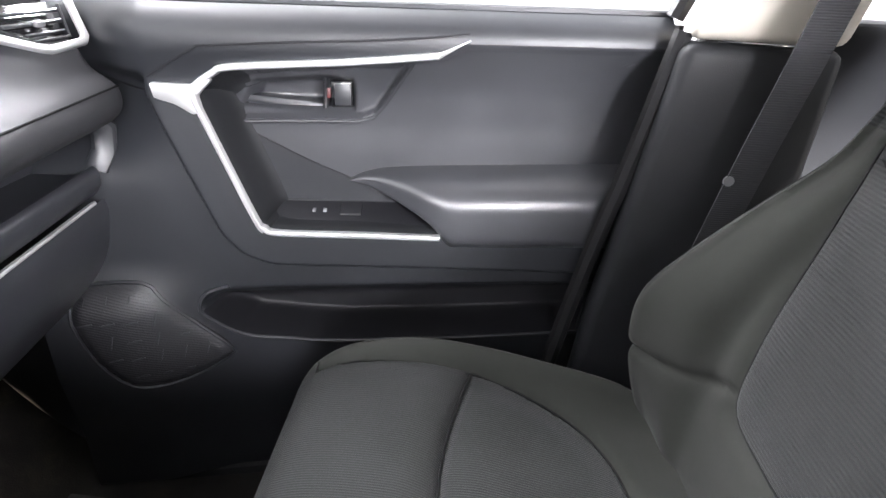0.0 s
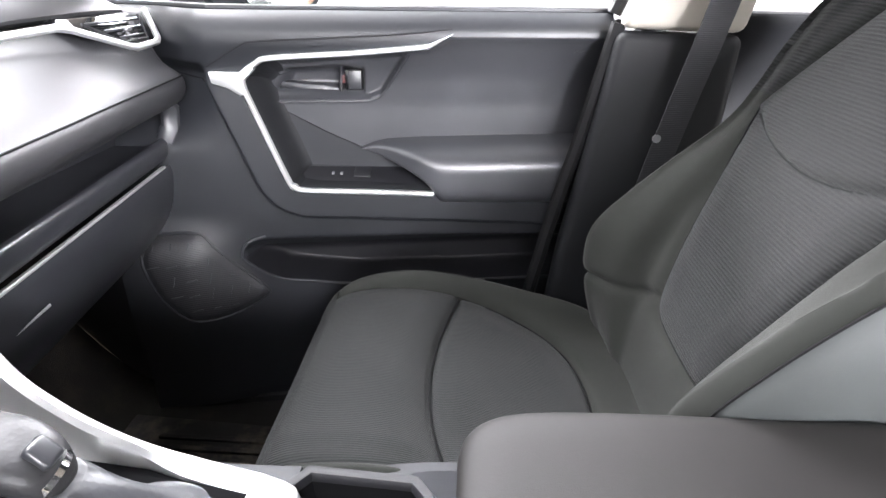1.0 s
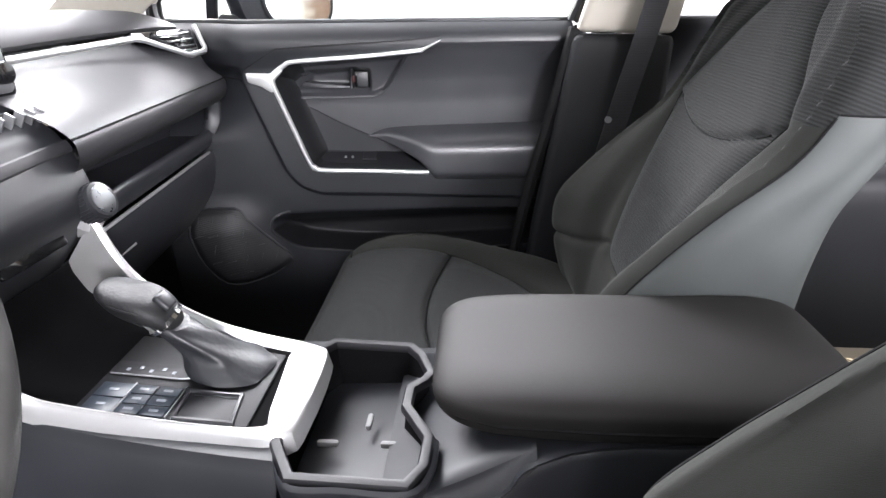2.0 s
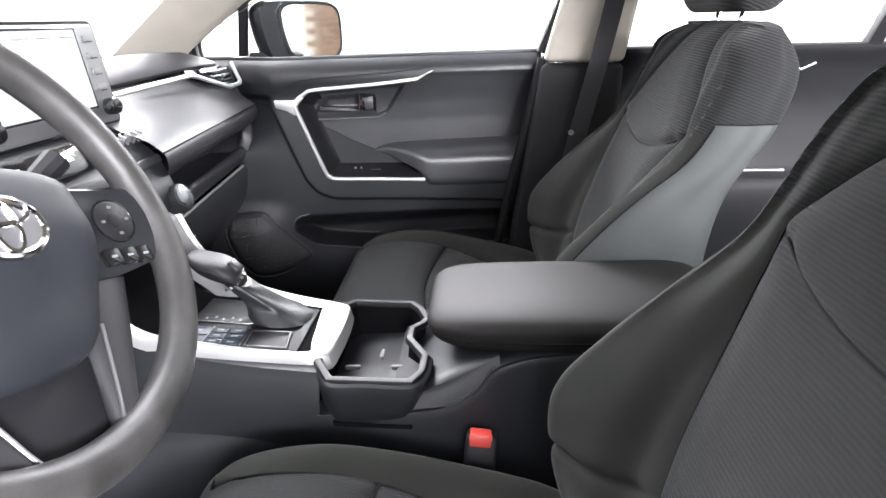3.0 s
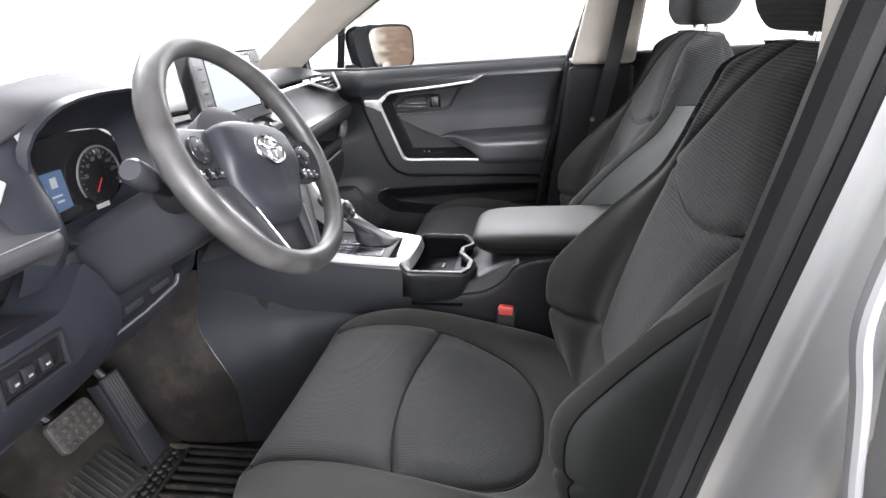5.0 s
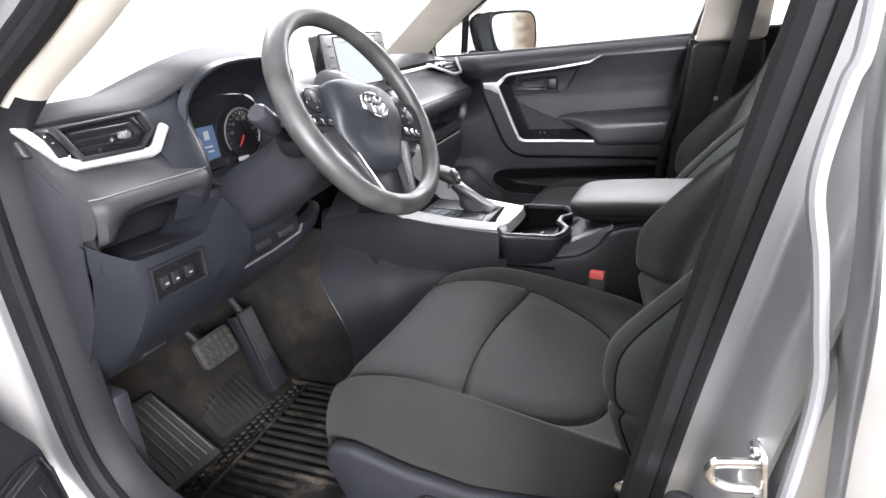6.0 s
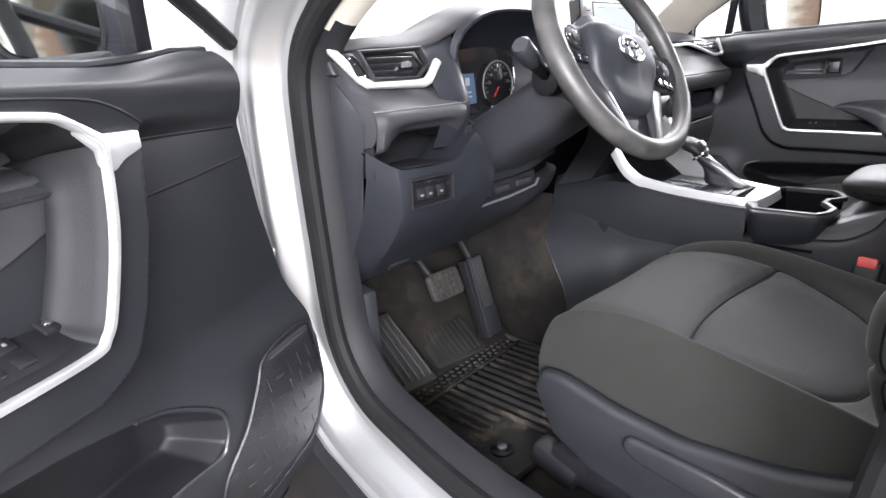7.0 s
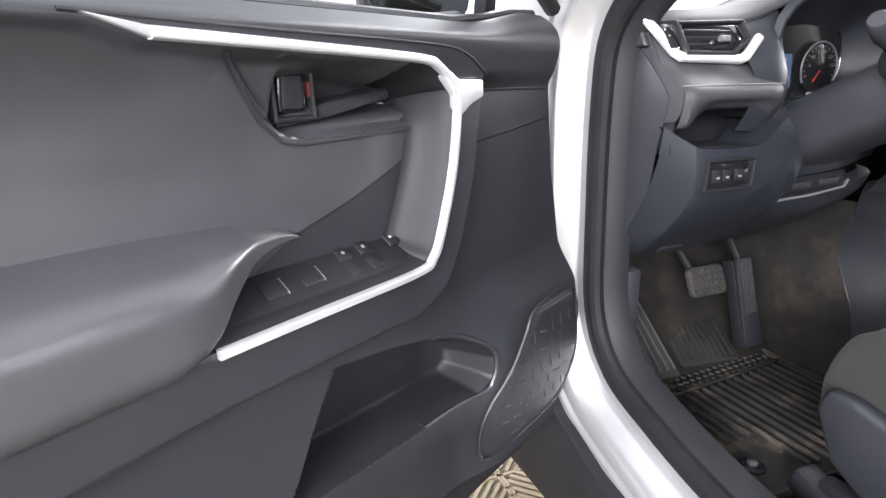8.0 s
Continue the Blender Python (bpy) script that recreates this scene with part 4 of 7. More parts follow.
    part("quarter_post", prism([place(u, c, z) for u, c, z in (((-0.573, 0.875, 1.12), (-0.600, 0.875, 1.12), (-0.563, 0.84, 1.27), (-0.536, 0.84, 1.27)) if driver else ((-0.614, 1.000, 1.12), (-0.634, 1.000, 1.12), (-0.590, 0.936, 1.29), (-0.570, 0.936, 1.29)))], out * 0.02, 0.003), PLASTIC_DEEP, door, "black post between the window panes")
    pane = part("window_pane", prism([place(u, c, z) for u, c, z in ((0.165, 0.872, 1.12), (0.222, 0.83, 1.30), (0.255, 0.76, 1.47), (0.0, 0.73, 1.475), (-0.30, 0.79, 1.36), (-0.60, 0.872, 1.17), (-0.60, 0.875, 1.12))] if driver else [place(u, c, z) for u, c, z in ((0.165, 0.880, 1.12), (0.222, 0.85, 1.30), (0.250, 0.80, 1.47), (0.0, 0.83, 1.51), (-0.14, 0.86, 1.52), (-0.43, 0.945, 1.36), (-0.60, 0.985, 1.26), (-0.62, 1.00, 1.12))], out * 0.004), GLASS, door)
    pane.visible_shadow = False
    # outside mirror on a short foot, its glass turned towards the driver
    along = (place(1, 0.9, 1) - place(0, 0.9, 1)).normalized()
    turn = radians(66 if driver else 40)
    nrm = (along * math.cos(turn) + inward * math.sin(turn)).normalized()
    lat = (out - nrm * out.dot(nrm)).normalized()
    wide = 0.68 if driver else 1.02
    mc = place(-0.63, 1.06, 1.215) if driver else place(-0.450, 1.057, 1.197)

    def oval(w, h, d, k, e=0.5):
        return [tuple(mc + lat * (w * wide * math.copysign(abs(math.cos(q)) ** e, math.cos(q)) - (0.0 if driver or math.cos(q) > 0.3 else 0.22 * h * math.copysign(abs(math.sin(q)) ** e, math.sin(q)))) + Vector((0, 0, h * math.copysign(abs(math.sin(q)) ** e, math.sin(q)))) - nrm * d) for q in (2 * math.pi * i / k for i in range(k))]

    prof = [[tuple(Vector(q) - lat * 0.032 * wide) for q in oval(w * (1.28 if driver else 1.18), h, d, 20)] for d, w, h in ((0.0, 0.108, 0.080), (0.025, 0.110, 0.083), (0.06, 0.100, 0.076), (0.09, 0.072, 0.057), (0.105, 0.03, 0.028))]
    mirror = part("wing_mirror", net_mesh(refine(prof, 3, 2, True), True, True), PLASTIC_BLUE, door, "dark wing mirror housing")
    part("mirror_glass", prism(oval(0.097, 0.070, -0.002, 28), nrm * 0.002), MIRROR, mirror, "curved mirror glass")
    part("mirror_rim", tube(oval(0.103, 0.075, 0.0, 32), 0.005, 6, True), PLASTIC_DEEP, mirror)
    part("mirror_foot", prism([place(u, 0.92, z) for u, z in ((-0.60, 1.125), (-0.53, 1.125), (-0.535, 1.145), (-0.585, 1.15))] if driver else [place(u, 0.965, z) for u, z in ((-0.605, 1.12), (-0.525, 1.12), (-0.53, 1.15), (-0.59, 1.155))], out * (0.16 if driver else 0.10), 0.008), PLASTIC_DEEP, mirror)
    return door


GRILLE_MESH = material("perforated_grille", (0.013, 0.013, 0.015), 0.45, grain=0.4, grain_size=420, mottle=0.1, ribs=((0.3, 0.2, 1), 0.0042, 0.2))
build_door("passenger_door", passenger_door_place, "closed dark car door with silver trim strip", False, PASSENGER_SHAPE)
build_door("driver_door", driver_door_place, "open dark car door with silver trim strip and window switches", True, DRIVER_SHAPE)

# rear doors
rear = thing("rear_door", (0.8, MID + 0.80, 0.35), "closed dark rear car door with a short silver trim", "car door", "rear doors")
rz = np.array([[(x, MID + y, z) for x in (0.34, 0.6, 0.9, 1.25)] for y, z in ((0.80, 0.36), (0.79, 0.6), (0.77, 0.78), (0.80, 0.84), (0.81, 0.98), (0.785, 1.08), (0.755, 1.135), (0.765, 1.147), (0.80, 1.147))])
part("door_panel", net_mesh(refine(rz, 4, 2)), LINING, rear)
part("silver_strip", sweep([(0.68, MID + 0.772, 1.080), (0.80, MID + 0.772, 1.088), (0.83, MID + 0.772, 1.102)], (0, -1, 0), half_round(0.007, 0.005)), SILVER_DIM, rear)
part("lower_strip", sweep([(0.60, MID + 0.765, 0.835), (0.80, MID + 0.765, 0.835)], (0, -1, 0), half_round(0.008, 0.005)), SILVER_DIM, rear)
part("window_frame", prism([(0.935, MID + 0.76, 1.14), (0.97, MID + 0.76, 1.14), (1.06, MID + 0.68, 1.50), (1.025, MID + 0.68, 1.50)], (0, 0.03, 0), 0.004), PLASTIC_DEEP, rear)
part("outer_skin", prism([(0.30, MID + 0.90, 0.26), (1.25, MID + 0.90, 0.26), (1.25, MID + 0.87, 1.12), (0.27, MID + 0.87, 1.12)], (0, 0.03, 0), 0.01), PAINT, rear)
near = thing("rear_door", (0.8, MID - 0.90, 0.3), "closed silver painted rear car door", "car door", "rear doors")
SKIN = [(-0.90, 0.26), (-0.945, 0.45), (-0.95, 0.7), (-0.94, 0.9), (-0.945, 1.02), (-0.918, 1.10), (-0.885, 1.18), (-0.835, 1.32), (-0.765, 1.50)]
sk = np.array([[(0.268 + d + 0.10 * max(0, z - 1.12), MID + y, z) for d in (0, 0.004, 0.014, 0.05, 0.10)] for y, z in SKIN])
sk[:, 0, 1] += 0.055
sk[:, 1, 1] += 0.008
part("leading_edge", net_mesh(refine(sk, 4, 4)), PAINT, near, "silver painted door edge and window frame")
sk = np.array([[(x, MID + y, z) for x in (0.368, 0.5, 0.9, 1.25)] for y, z in SKIN[:6]])
part("outer_skin", net_mesh(refine(sk, 4, 3)), PAINT, near, "silver painted door skin")
part("door_panel", prism([(0.34, MID - 0.80, 0.36), (1.25, MID - 0.80, 0.36), (1.25, MID - 0.77, 1.14), (0.34, MID - 0.77, 1.14)], (0, -0.04, 0), 0.01), PLASTIC, near)


# ---------------------------------------------------------------- dashboard
dash = thing("dashboard", (-0.75, MID, 0.7), "dark dashboard with stitched pads, silver vent trims and open shelves", "dashboard")
TOP = [(-0.765, 1.09, -0.70, 1.142, -0.655, 1.128), (-0.66, 1.10, -0.70, 1.156, -0.645, 1.137), (-0.56, 1.10, -0.68, 1.163, -0.62, 1.137), (-0.50, 1.10, -0.66, 1.180, -0.60, 1.160),
       (-0.45, 1.11, -0.65, 1.205, -0.575, 1.188), (-0.36, 1.11, -0.65, 1.220, -0.565, 1.196), (-0.27, 1.11, -0.65, 1.214, -0.575, 1.190), (-0.21, 1.10, -0.66, 1.180, -0.61, 1.155),
       (-0.14, 1.11, -0.69, 1.160, -0.645, 1.132), (0.06, 1.12, -0.71, 1.163, -0.65, 1.122), (0.25, 1.125, -0.71, 1.165, -0.65, 1.124), (0.5, 1.125, -0.71, 1.167, -0.65, 1.131), (0.70, 1.12, -0.71, 1.162, -0.655, 1.133), (0.79, 1.11, -0.72, 1.150, -0.66, 1.130)]
rows = [[(-1.24, y, bz - 0.03), (-1.0, y, bz + 0.01), (-0.85, y, bz + (ze - bz) * 0.55), (xe - 0.05, y, ze - 0.004), (xe, y, ze), ((xe + xd) / 2 + 0.005, y, (ze + zd) / 2 + 0.003), (xd, y, zd), (xd - 0.02, y, zd - 0.012), (xd - 0.09, y, zd - 0.02)]
        for y, bz, xe, ze, xd, zd in TOP]
part("top_pad", net_mesh(refine(rows, 5, 3)), TOP_SKIN, dash, "grained dark dashboard top")


def profile_net(stations, profile, along=3, across=3):
    """A body along y: profile(y) gives its x, z points."""
    return refine([[(x, y, z) for x, z in profile(y)] for y in stations], along, across)


# driver's pad with the side vent
def pad_profile(y):
    return [(-0.66, 1.132), (-0.635, 1.118), (-0.603, 1.072), (-0.592, 1.062), (-0.572, 1.046), (-0.552, 1.033), (-0.5435, 1.024), (-0.542, 1.008), (-0.547, 0.990), (-0.556, 0.979), (-0.585, 0.975), (-0.70, 0.972)]


net = profile_net((-0.738, -0.735, -0.70, -0.62, -0.55, -0.528, -0.518), pad_profile)
net[:, :, 0] -= (0.03 * np.clip((-0.55 - net[:, :, 1]) / -0.04, 0, 1) ** 2)
net[:, :, 0] -= 0.010 * smooth(net[:, :, 1], -0.722, -0.738)          # the pad's corner turns away towards the door
low_ = smooth(net[:, :, 2], 1.020, 0.980) * smooth(net[:, :, 1], -0.736, -0.695)
net[:, :, 0] -= 0.014 * low_
net[:, :, 2] -= 0.010 * smooth(net[:, :, 2], 1.000, 0.980) * smooth(net[:, :, 1], -0.69, -0.72)
net[:, :, 2] += 0.018 * low_ * smooth(net[:, :, 1], -0.715, -0.67) * smooth(net[:, :, 1], -0.53, -0.57)
part("driver_pad", net_mesh(net), PAD, dash, "stitched leatherette pad")
part("pad_stitching", tube([(-0.551 - 0.010 * float(smooth(np.array(y), -0.722, -0.738)), y, 1.0335) for y in np.linspace(-0.735, -0.53, 24)], 0.0008, 5), STITCH, dash)
part("pad_end", prism([(x - 0.011, -0.7365, z) for x, z in pad_profile(0)], (0, -0.003, 0), 0.0005), PAD, dash)

VENT_L = [(-0.648, -0.752, 1.136), (-0.640, -0.744, 1.124), (-0.606, -0.722, 1.080), (-0.600, -0.712, 1.073), (-0.588, -0.60, 1.068), (-0.586, -0.590, 1.072), (-0.586, -0.566, 1.102)]
vent = part("air_vent", prism([(-0.612, -0.722, 1.124), (-0.600, -0.703, 1.084), (-0.594, -0.612, 1.083), (-0.598, -0.585, 1.104), (-0.612, -0.590, 1.127)], (-0.04, 0, 0), 0.002), PIANO, dash, "black side air vent")
for zf in (0.2, 0.5, 0.8):
    part("vent_slat", block((0.004, 0.10, 0.006), pose(-0.600 - 0.012 * zf, -0.650, 1.087 + 0.036 * zf, 0, 25, 0), 0.0015), PLASTIC_DEEP, vent)
part("vent_frame", sweep([(-0.605, -0.722, 1.126), (-0.594, -0.703, 1.082), (-0.588, -0.612, 1.080), (-0.590, -0.582, 1.104), (-0.604, -0.588, 1.130)], (1, 0, 0.35), half_round(0.007, 0.008), True), PLASTIC_DEEP, vent)
part("vent_tab", block((0.016, 0.014, 0.010), pose(-0.592, -0.63, 1.104), 0.003), SILVER_DIM, vent)
part("vent_grip", block((0.012, 0.018, 0.05), pose(-0.618, -0.722, 1.106, 0, -40, 0), 0.004), PLASTIC_DEEP, vent)
part("vent_trim", sweep([Vector(q) + Vector((0.004, 0, 0.004)) for q in VENT_L], (1, 0, 0.6), half_round(0.015, 0.006)), SILVER, dash, "satin silver vent surround")

cheek = refine([[(-0.640, y0, z0 + 0.006), (-0.612, y0, z0 - 0.012), (x1, y0, 1.085), (x2, y0, 1.04), (x2 - 0.004, y0, 1.0), (x2 - 0.03, y0, 0.955)]
                for y0, z0, x1, x2 in ((-0.580, 1.132, -0.596, -0.566), (-0.560, 1.138, -0.588, -0.560), (-0.535, 1.146, -0.580, -0.556), (-0.510, 1.156, -0.580, -0.562), (-0.494, 1.162, -0.592, -0.585))], 4, 3)
part("hood_cheek", net_mesh(cheek), PLASTIC_BLUE, dash, "dark panel between the vent and the instruments")
for k in range(4):
    part("scale_dot", block((0.001, 0.0035 - 0.0004 * k, 0.0035 - 0.0004 * k), pose(-0.6005 - 0.0065 * k, -0.7145 - 0.004 * k, 1.090 + 0.0095 * k, 0, 35, 0), 0), WHITE_INK, dash)

# end cap beside the open door
part("end_cap", prism([(-0.90, -0.7375, 1.085), (-0.668, -0.7375, 1.10), (-0.638, -0.7375, 1.075), (-0.600, -0.7375, 1.04), (-0.580, -0.7375, 1.015), (-0.590, -0.7375, 0.975), (-0.600, -0.7375, 0.94), (-0.612, -0.7375, 0.86), (-0.67, -0.7375, 0.76), (-0.74, -0.7375, 0.69), (-0.90, -0.7375, 0.69)], (0, -0.0045, 0), 0.0015), PLASTIC, dash, "dark end panel")
part("dash_corner", prism([(-0.90, -0.735, 1.10), (-0.76, -0.735, 1.136), (-0.70, -0.735, 1.147), (-0.668, -0.735, 1.139), (-0.648, -0.735, 1.120), (-0.634, -0.735, 1.094), (-0.90, -0.735, 1.085)], (0, -0.016, 0), 0.005, 3), PLASTIC, dash, "dark dashboard corner with a small vent")
part("corner_vent", block((0.05, 0.01, 0.026), pose(-0.700, -0.7485, 1.114), 0.004), PLASTIC_DEEP, dash)
for i in range(4):
    part("vent_slat", block((0.004, 0.004, 0.018), pose(-0.716 + 0.010 * i, -0.7545, 1.114, 0, 20, 0), 0.001), PLASTIC, dash)

# open shelf and knee panel below it
part("shelf_back", block((0.02, 0.27, 0.10), pose(-0.68, -0.61, 0.965), 0.006), PLASTIC_DEEP, dash)
part("shelf_floor", prism([(-0.575, -0.735, 0.936), (-0.560, -0.49, 0.934), (-0.69, -0.49, 0.930), (-0.69, -0.735, 0.932)], (0, 0, -0.01), 0.003), PLASTIC_DEEP, dash)
part("shelf_end", prism([(-0.575, -0.735, 0.985), (-0.69, -0.735, 0.985), (-0.69, -0.735, 0.925), (-0.575, -0.735, 0.925)], (0, 0.006, 0), 0.001), PLASTIC_DEEP, dash)
part("shelf_end", prism([(-0.57, -0.515, 0.99), (-0.69, -0.515, 0.99), (-0.69, -0.515, 0.925), (-0.57, -0.515, 0.925)], (0, 0.02, 0), 0.001), PLASTIC_DEEP, dash)


def knee_front(z):
    return float(np.interp(z, [0.69, 0.705, 0.74, 0.80, 0.86, 0.90, 0.94, 0.98], [-0.735, -0.715, -0.662, -0.586, -0.543, -0.537, -0.540, -0.548]))


def knee_side(z):
    return float(np.interp(z, [0.70, 0.74, 0.80, 0.86, 0.90, 0.975], [-0.742, -0.715, -0.658, -0.612, -0.594, -0.584]))


# columns of the knee panel: y at its top, y at its foot, height of its top, whether on the front facet
KNEE = [(-0.7425, -0.742, 0.972, 0.0), (-0.728, -0.716, 0.956, 0.52), (-0.714, -0.694, 0.943, 0.94), (-0.706, -0.684, 0.939, 1.0), (-0.65, -0.64, 0.936, 1.0), (-0.585, -0.59, 0.937, 1.0), (-0.566, -0.575, 0.943, 1.0), (-0.522, -0.54, 0.976, 1.0),
        (-0.512, -0.53, 0.979, 1.0), (-0.497, -0.515, 0.955, 1.0), (-0.474, -0.50, 0.905, 0.95), (-0.468, -0.49, 0.89, 0.4)]
knee = []
for f, dx, dz in ((0.0, -0.10, -0.006), (0.0, -0.012, -0.002), (0.0, -0.003, -0.002), (0.006, 0.0, 0.0), (0.10, 0, 0), (0.2, 0, 0), (0.35, 0, 0), (0.5, 0, 0), (0.65, 0, 0), (0.8, 0, 0), (0.93, 0, 0), (1.0, 0, 0), (1.0, -0.03, 0.004)):
    row = []
    for yt, yb, zt, front in KNEE:
        z = zt + (0.703 - zt) * f
        back_x = knee_side(z) if yt < -0.6 else knee_front(z) - 0.06
        row.append((back_x + (knee_front(z) - back_x) * front + dx * (front > 0 or dx > -0.05), yt + (yb - yt) * f, z + dz))
    knee.append(row)
part("knee_panel", net_mesh(np.array(knee)), PLASTIC_BLUE, dash, "blue-black faceted knee panel", 24)
usb = part("switch_pod", prism([(-0.5345, -0.690, 0.914), (-0.5345, -0.598, 0.914), (-0.5375, -0.598, 0.874), (-0.5375, -0.690, 0.874)], (-0.01, 0, 0), 0.002), PIANO, dash, "gloss black switch strip")
part("pod_rim", sweep([(-0.534, -0.694, 0.918), (-0.534, -0.594, 0.918), (-0.5365, -0.594, 0.870), (-0.5365, -0.694, 0.870)], (1, 0, 0), half_round(0.005, 0.004), True), PLASTIC_DEEP, usb)
for y in (-0.675, -0.655, -0.628):
    b = part("push_button", block((0.006, 0.017, 0.020), pose(-0.533, y, 0.893), 0.002), PLASTIC_DEEP, usb)
    part("button_mark", block((0.001, 0.006, 0.003), pose(-0.5295, y, 0.891), 0), STITCH, b)
part("hood_release", block((0.03, 0.05, 0.022), pose(-0.685, -0.62, 0.735, 0, 45, 0), 0.004), PLASTIC_DEEP, dash, "black bonnet release lever")
part("connector_cover", block((0.02, 0.04, 0.022), pose(-0.695, -0.56, 0.735, 0, 45, 0), 0.004), PLASTIC, dash)
low = []
for z, x in ((0.826, -0.640), (0.822, -0.618), (0.815, -0.611), (0.78, -0.630), (0.74, -0.68), (0.705, -0.735), (0.70, -0.76)):
    low.append([(x, -0.52, z - 0.006), (x, -0.44, z), (x, -0.34, z + 0.004), (x - 0.004, -0.25, z + 0.010), (x - 0.03, -0.13, z + 0.02), (x - 0.08, -0.06, z + 0.02)])
part("lower_panel", net_mesh(refine(low, 3, 3)), PLASTIC_BLUE, dash, "lower steering column panel")
part("panel_slot", block((0.03, 0.21, 0.034), pose(-0.632, -0.345, 0.842, 2, 0, 0), 0.004), PLASTIC_DEEP, dash)
for y, w in ((-0.42, 0.03), (-0.365, 0.045), (-0.29, 0.05)):
    part("slot_key", block((0.012, w, 0.014), pose(-0.617, y, 0.838 + (y + 0.4) * 0.04, 2, 0, 0), 0.003), PLASTIC, dash)
part("slot_edge", sweep([(-0.607, -0.445, 0.8165), (-0.606, -0.35, 0.820), (-0.610, -0.25, 0.828), (-0.614, -0.235, 0.840)], (1, 0, 0.5), half_round(0.005, 0.003)), SILVER_DIM, dash, "thin grey satin edge")
cover = []
for z, x in ((0.96, -0.64), (0.93, -0.598), (0.90, -0.592), (0.868, -0.600), (0.86, -0.606), (0.857, -0.65)):
    cover.append([(x, -0.50, z - 0.004), (x, -0.45, z), (x + 0.012, -0.36, z + 0.006), (x, -0.27, z + 0.010), (x - 0.04, -0.16, z + 0.014), (x - 0.06, -0.10, z + 0.014)])
part("column_cover", net_mesh(refine(cover, 3, 3)), PLASTIC_BLUE, dash, "dark panel under the steering column")

# instrument cluster in its hood
hood_out = [(-0.585, -0.505, 1.13), (-0.562, -0.455, 1.180), (-0.558, -0.36, 1.190), (-0.562, -0.265, 1.180), (-0.585, -0.215, 1.138), (-0.60, -0.215, 1.05), (-0.60, -0.26, 1.0), (-0.60, -0.36, 0.985), (-0.60, -0.45, 0.985), (-0.595, -0.50, 1.03)]
hood_in = [(-0.665, -0.462, 1.115), (-0.665, -0.44, 1.128), (-0.665, -0.36, 1.135), (-0.665, -0.28, 1.128), (-0.665, -0.25, 1.11), (-0.665, -0.245, 1.05), (-0.665, -0.28, 1.01), (-0.665, -0.36, 1.0), (-0.665, -0.43, 1.0), (-0.665, -0.46, 1.03)]
mid_ = [tuple((np.array(a) * 0.45 + np.array(b) * 0.55) + np.array((0, 0, 0.006 if a[2] > 1.1 else 0))) for a, b in zip(hood_out, hood_in)]
big_ = [(x - 0.012, y + math.copysign(0.008, y + 0.36), z + math.copysign(0.008, z - 1.08)) for x, y, z in hood_out]
cluster = part("instrument_hood", net_mesh(refine([big_, hood_out, mid_, hood_in], 3, 3, True), True), PLASTIC_BLUE, dash, "dark instrument hood")
part("cluster_face", prism([tuple(q) for q in hood_in], (-0.01, 0, 0)), PIANO, cluster)
part("info_display", prism([(-0.660, y, z) for y, z in ((-0.432, 1.082), (-0.385, 1.082), (-0.380, 1.022), (-0.422, 1.018))], (-0.003, 0, 0)), CLUSTER_BLUE, cluster, "lit blue information display")
for y, z, w, h in ((-0.408, 1.066, 0.012, 0.016), (-0.408, 1.045, 0.020, 0.003), (-0.404, 1.036, 0.014, 0.003)):
    part("display_mark", block((0.001, w, h), pose(-0.6575, y, z), 0), CLUSTER_WHITE, cluster)
GA = axes((-0.658, -0.315, 1.055), (0, 1, 0), (0, 0, 1))
gauge = part("speed_gauge", lathe([(0.047, 0), (0.047, 0.003), (0.044, 0.004)], GA, 32), PIANO, cluster)
part("gauge_ring", tube([GA @ Vector((0.049 * math.cos(a), 0.049 * math.sin(a), 0.004)) for a in np.linspace(-0.5, 3.7, 30)], 0.0018, 6), SILVER_DIM, gauge)
for k in range(17):
    a = radians(-20 + 220 * k / 16)
    ln = 0.006 if k % 2 == 0 else 0.003
    part("tick", tube([GA @ Vector((r * math.cos(a), r * math.sin(a), 0.0052)) for r in (0.043 - ln, 0.043)], 0.0005, 4), SILVER_DIM, gauge)
for k, word in enumerate(("120", "100", "80", "60", "40", "20")):
    a = radians(10 + 160 * k / 5)
    fc = bpy.data.curves.new("digits", "FONT")
    fc.body, fc.size, fc.align_x, fc.align_y = word, 0.009, "CENTER", "CENTER"
    fo = new("digits", fc)
    fo.matrix_world = GA @ pose(0.031 * math.cos(a), 0.031 * math.sin(a), 0.0055)
    fo.data.materials.append(SILVER_DIM)
    fo.parent = gauge
GB = axes((-0.658, -0.466, 1.03), (0, 1, 0), (0, 0, 1))
arc = part("side_gauge", tube([GB @ Vector((0.040 * math.cos(a), 0.060 * math.sin(a), 0.004)) for a in np.linspace(-0.9, 0.9, 14)], 0.0022, 6), SILVER, cluster)
part("needle", tube([GA @ Vector(q) for q in ((0.0, -0.004, 0.006), (-0.016, -0.024, 0.006))], 0.0009, 5), RED_INK, gauge, "red needle")
part("fuel_marks", block((0.001, 0.03, 0.008), pose(-0.650, -0.33, 1.008), 0), SILVER, cluster)

# passenger's side: silver strip, vent, pad, shelf, glove box
PS = lambda y: -0.478 - 0.098 * y


def ppad_profile(y):
    x = PS(y)
    return [(-0.655, 1.118), (-0.635, 1.104), (-0.60, 1.086), (x - 0.03, 1.055), (x - 0.006, 1.038), (x + 0.002, 1.026), (x + 0.001, 1.008), (x - 0.012, 0.992), (x - 0.04, 0.984), (-0.70, 0.98)]


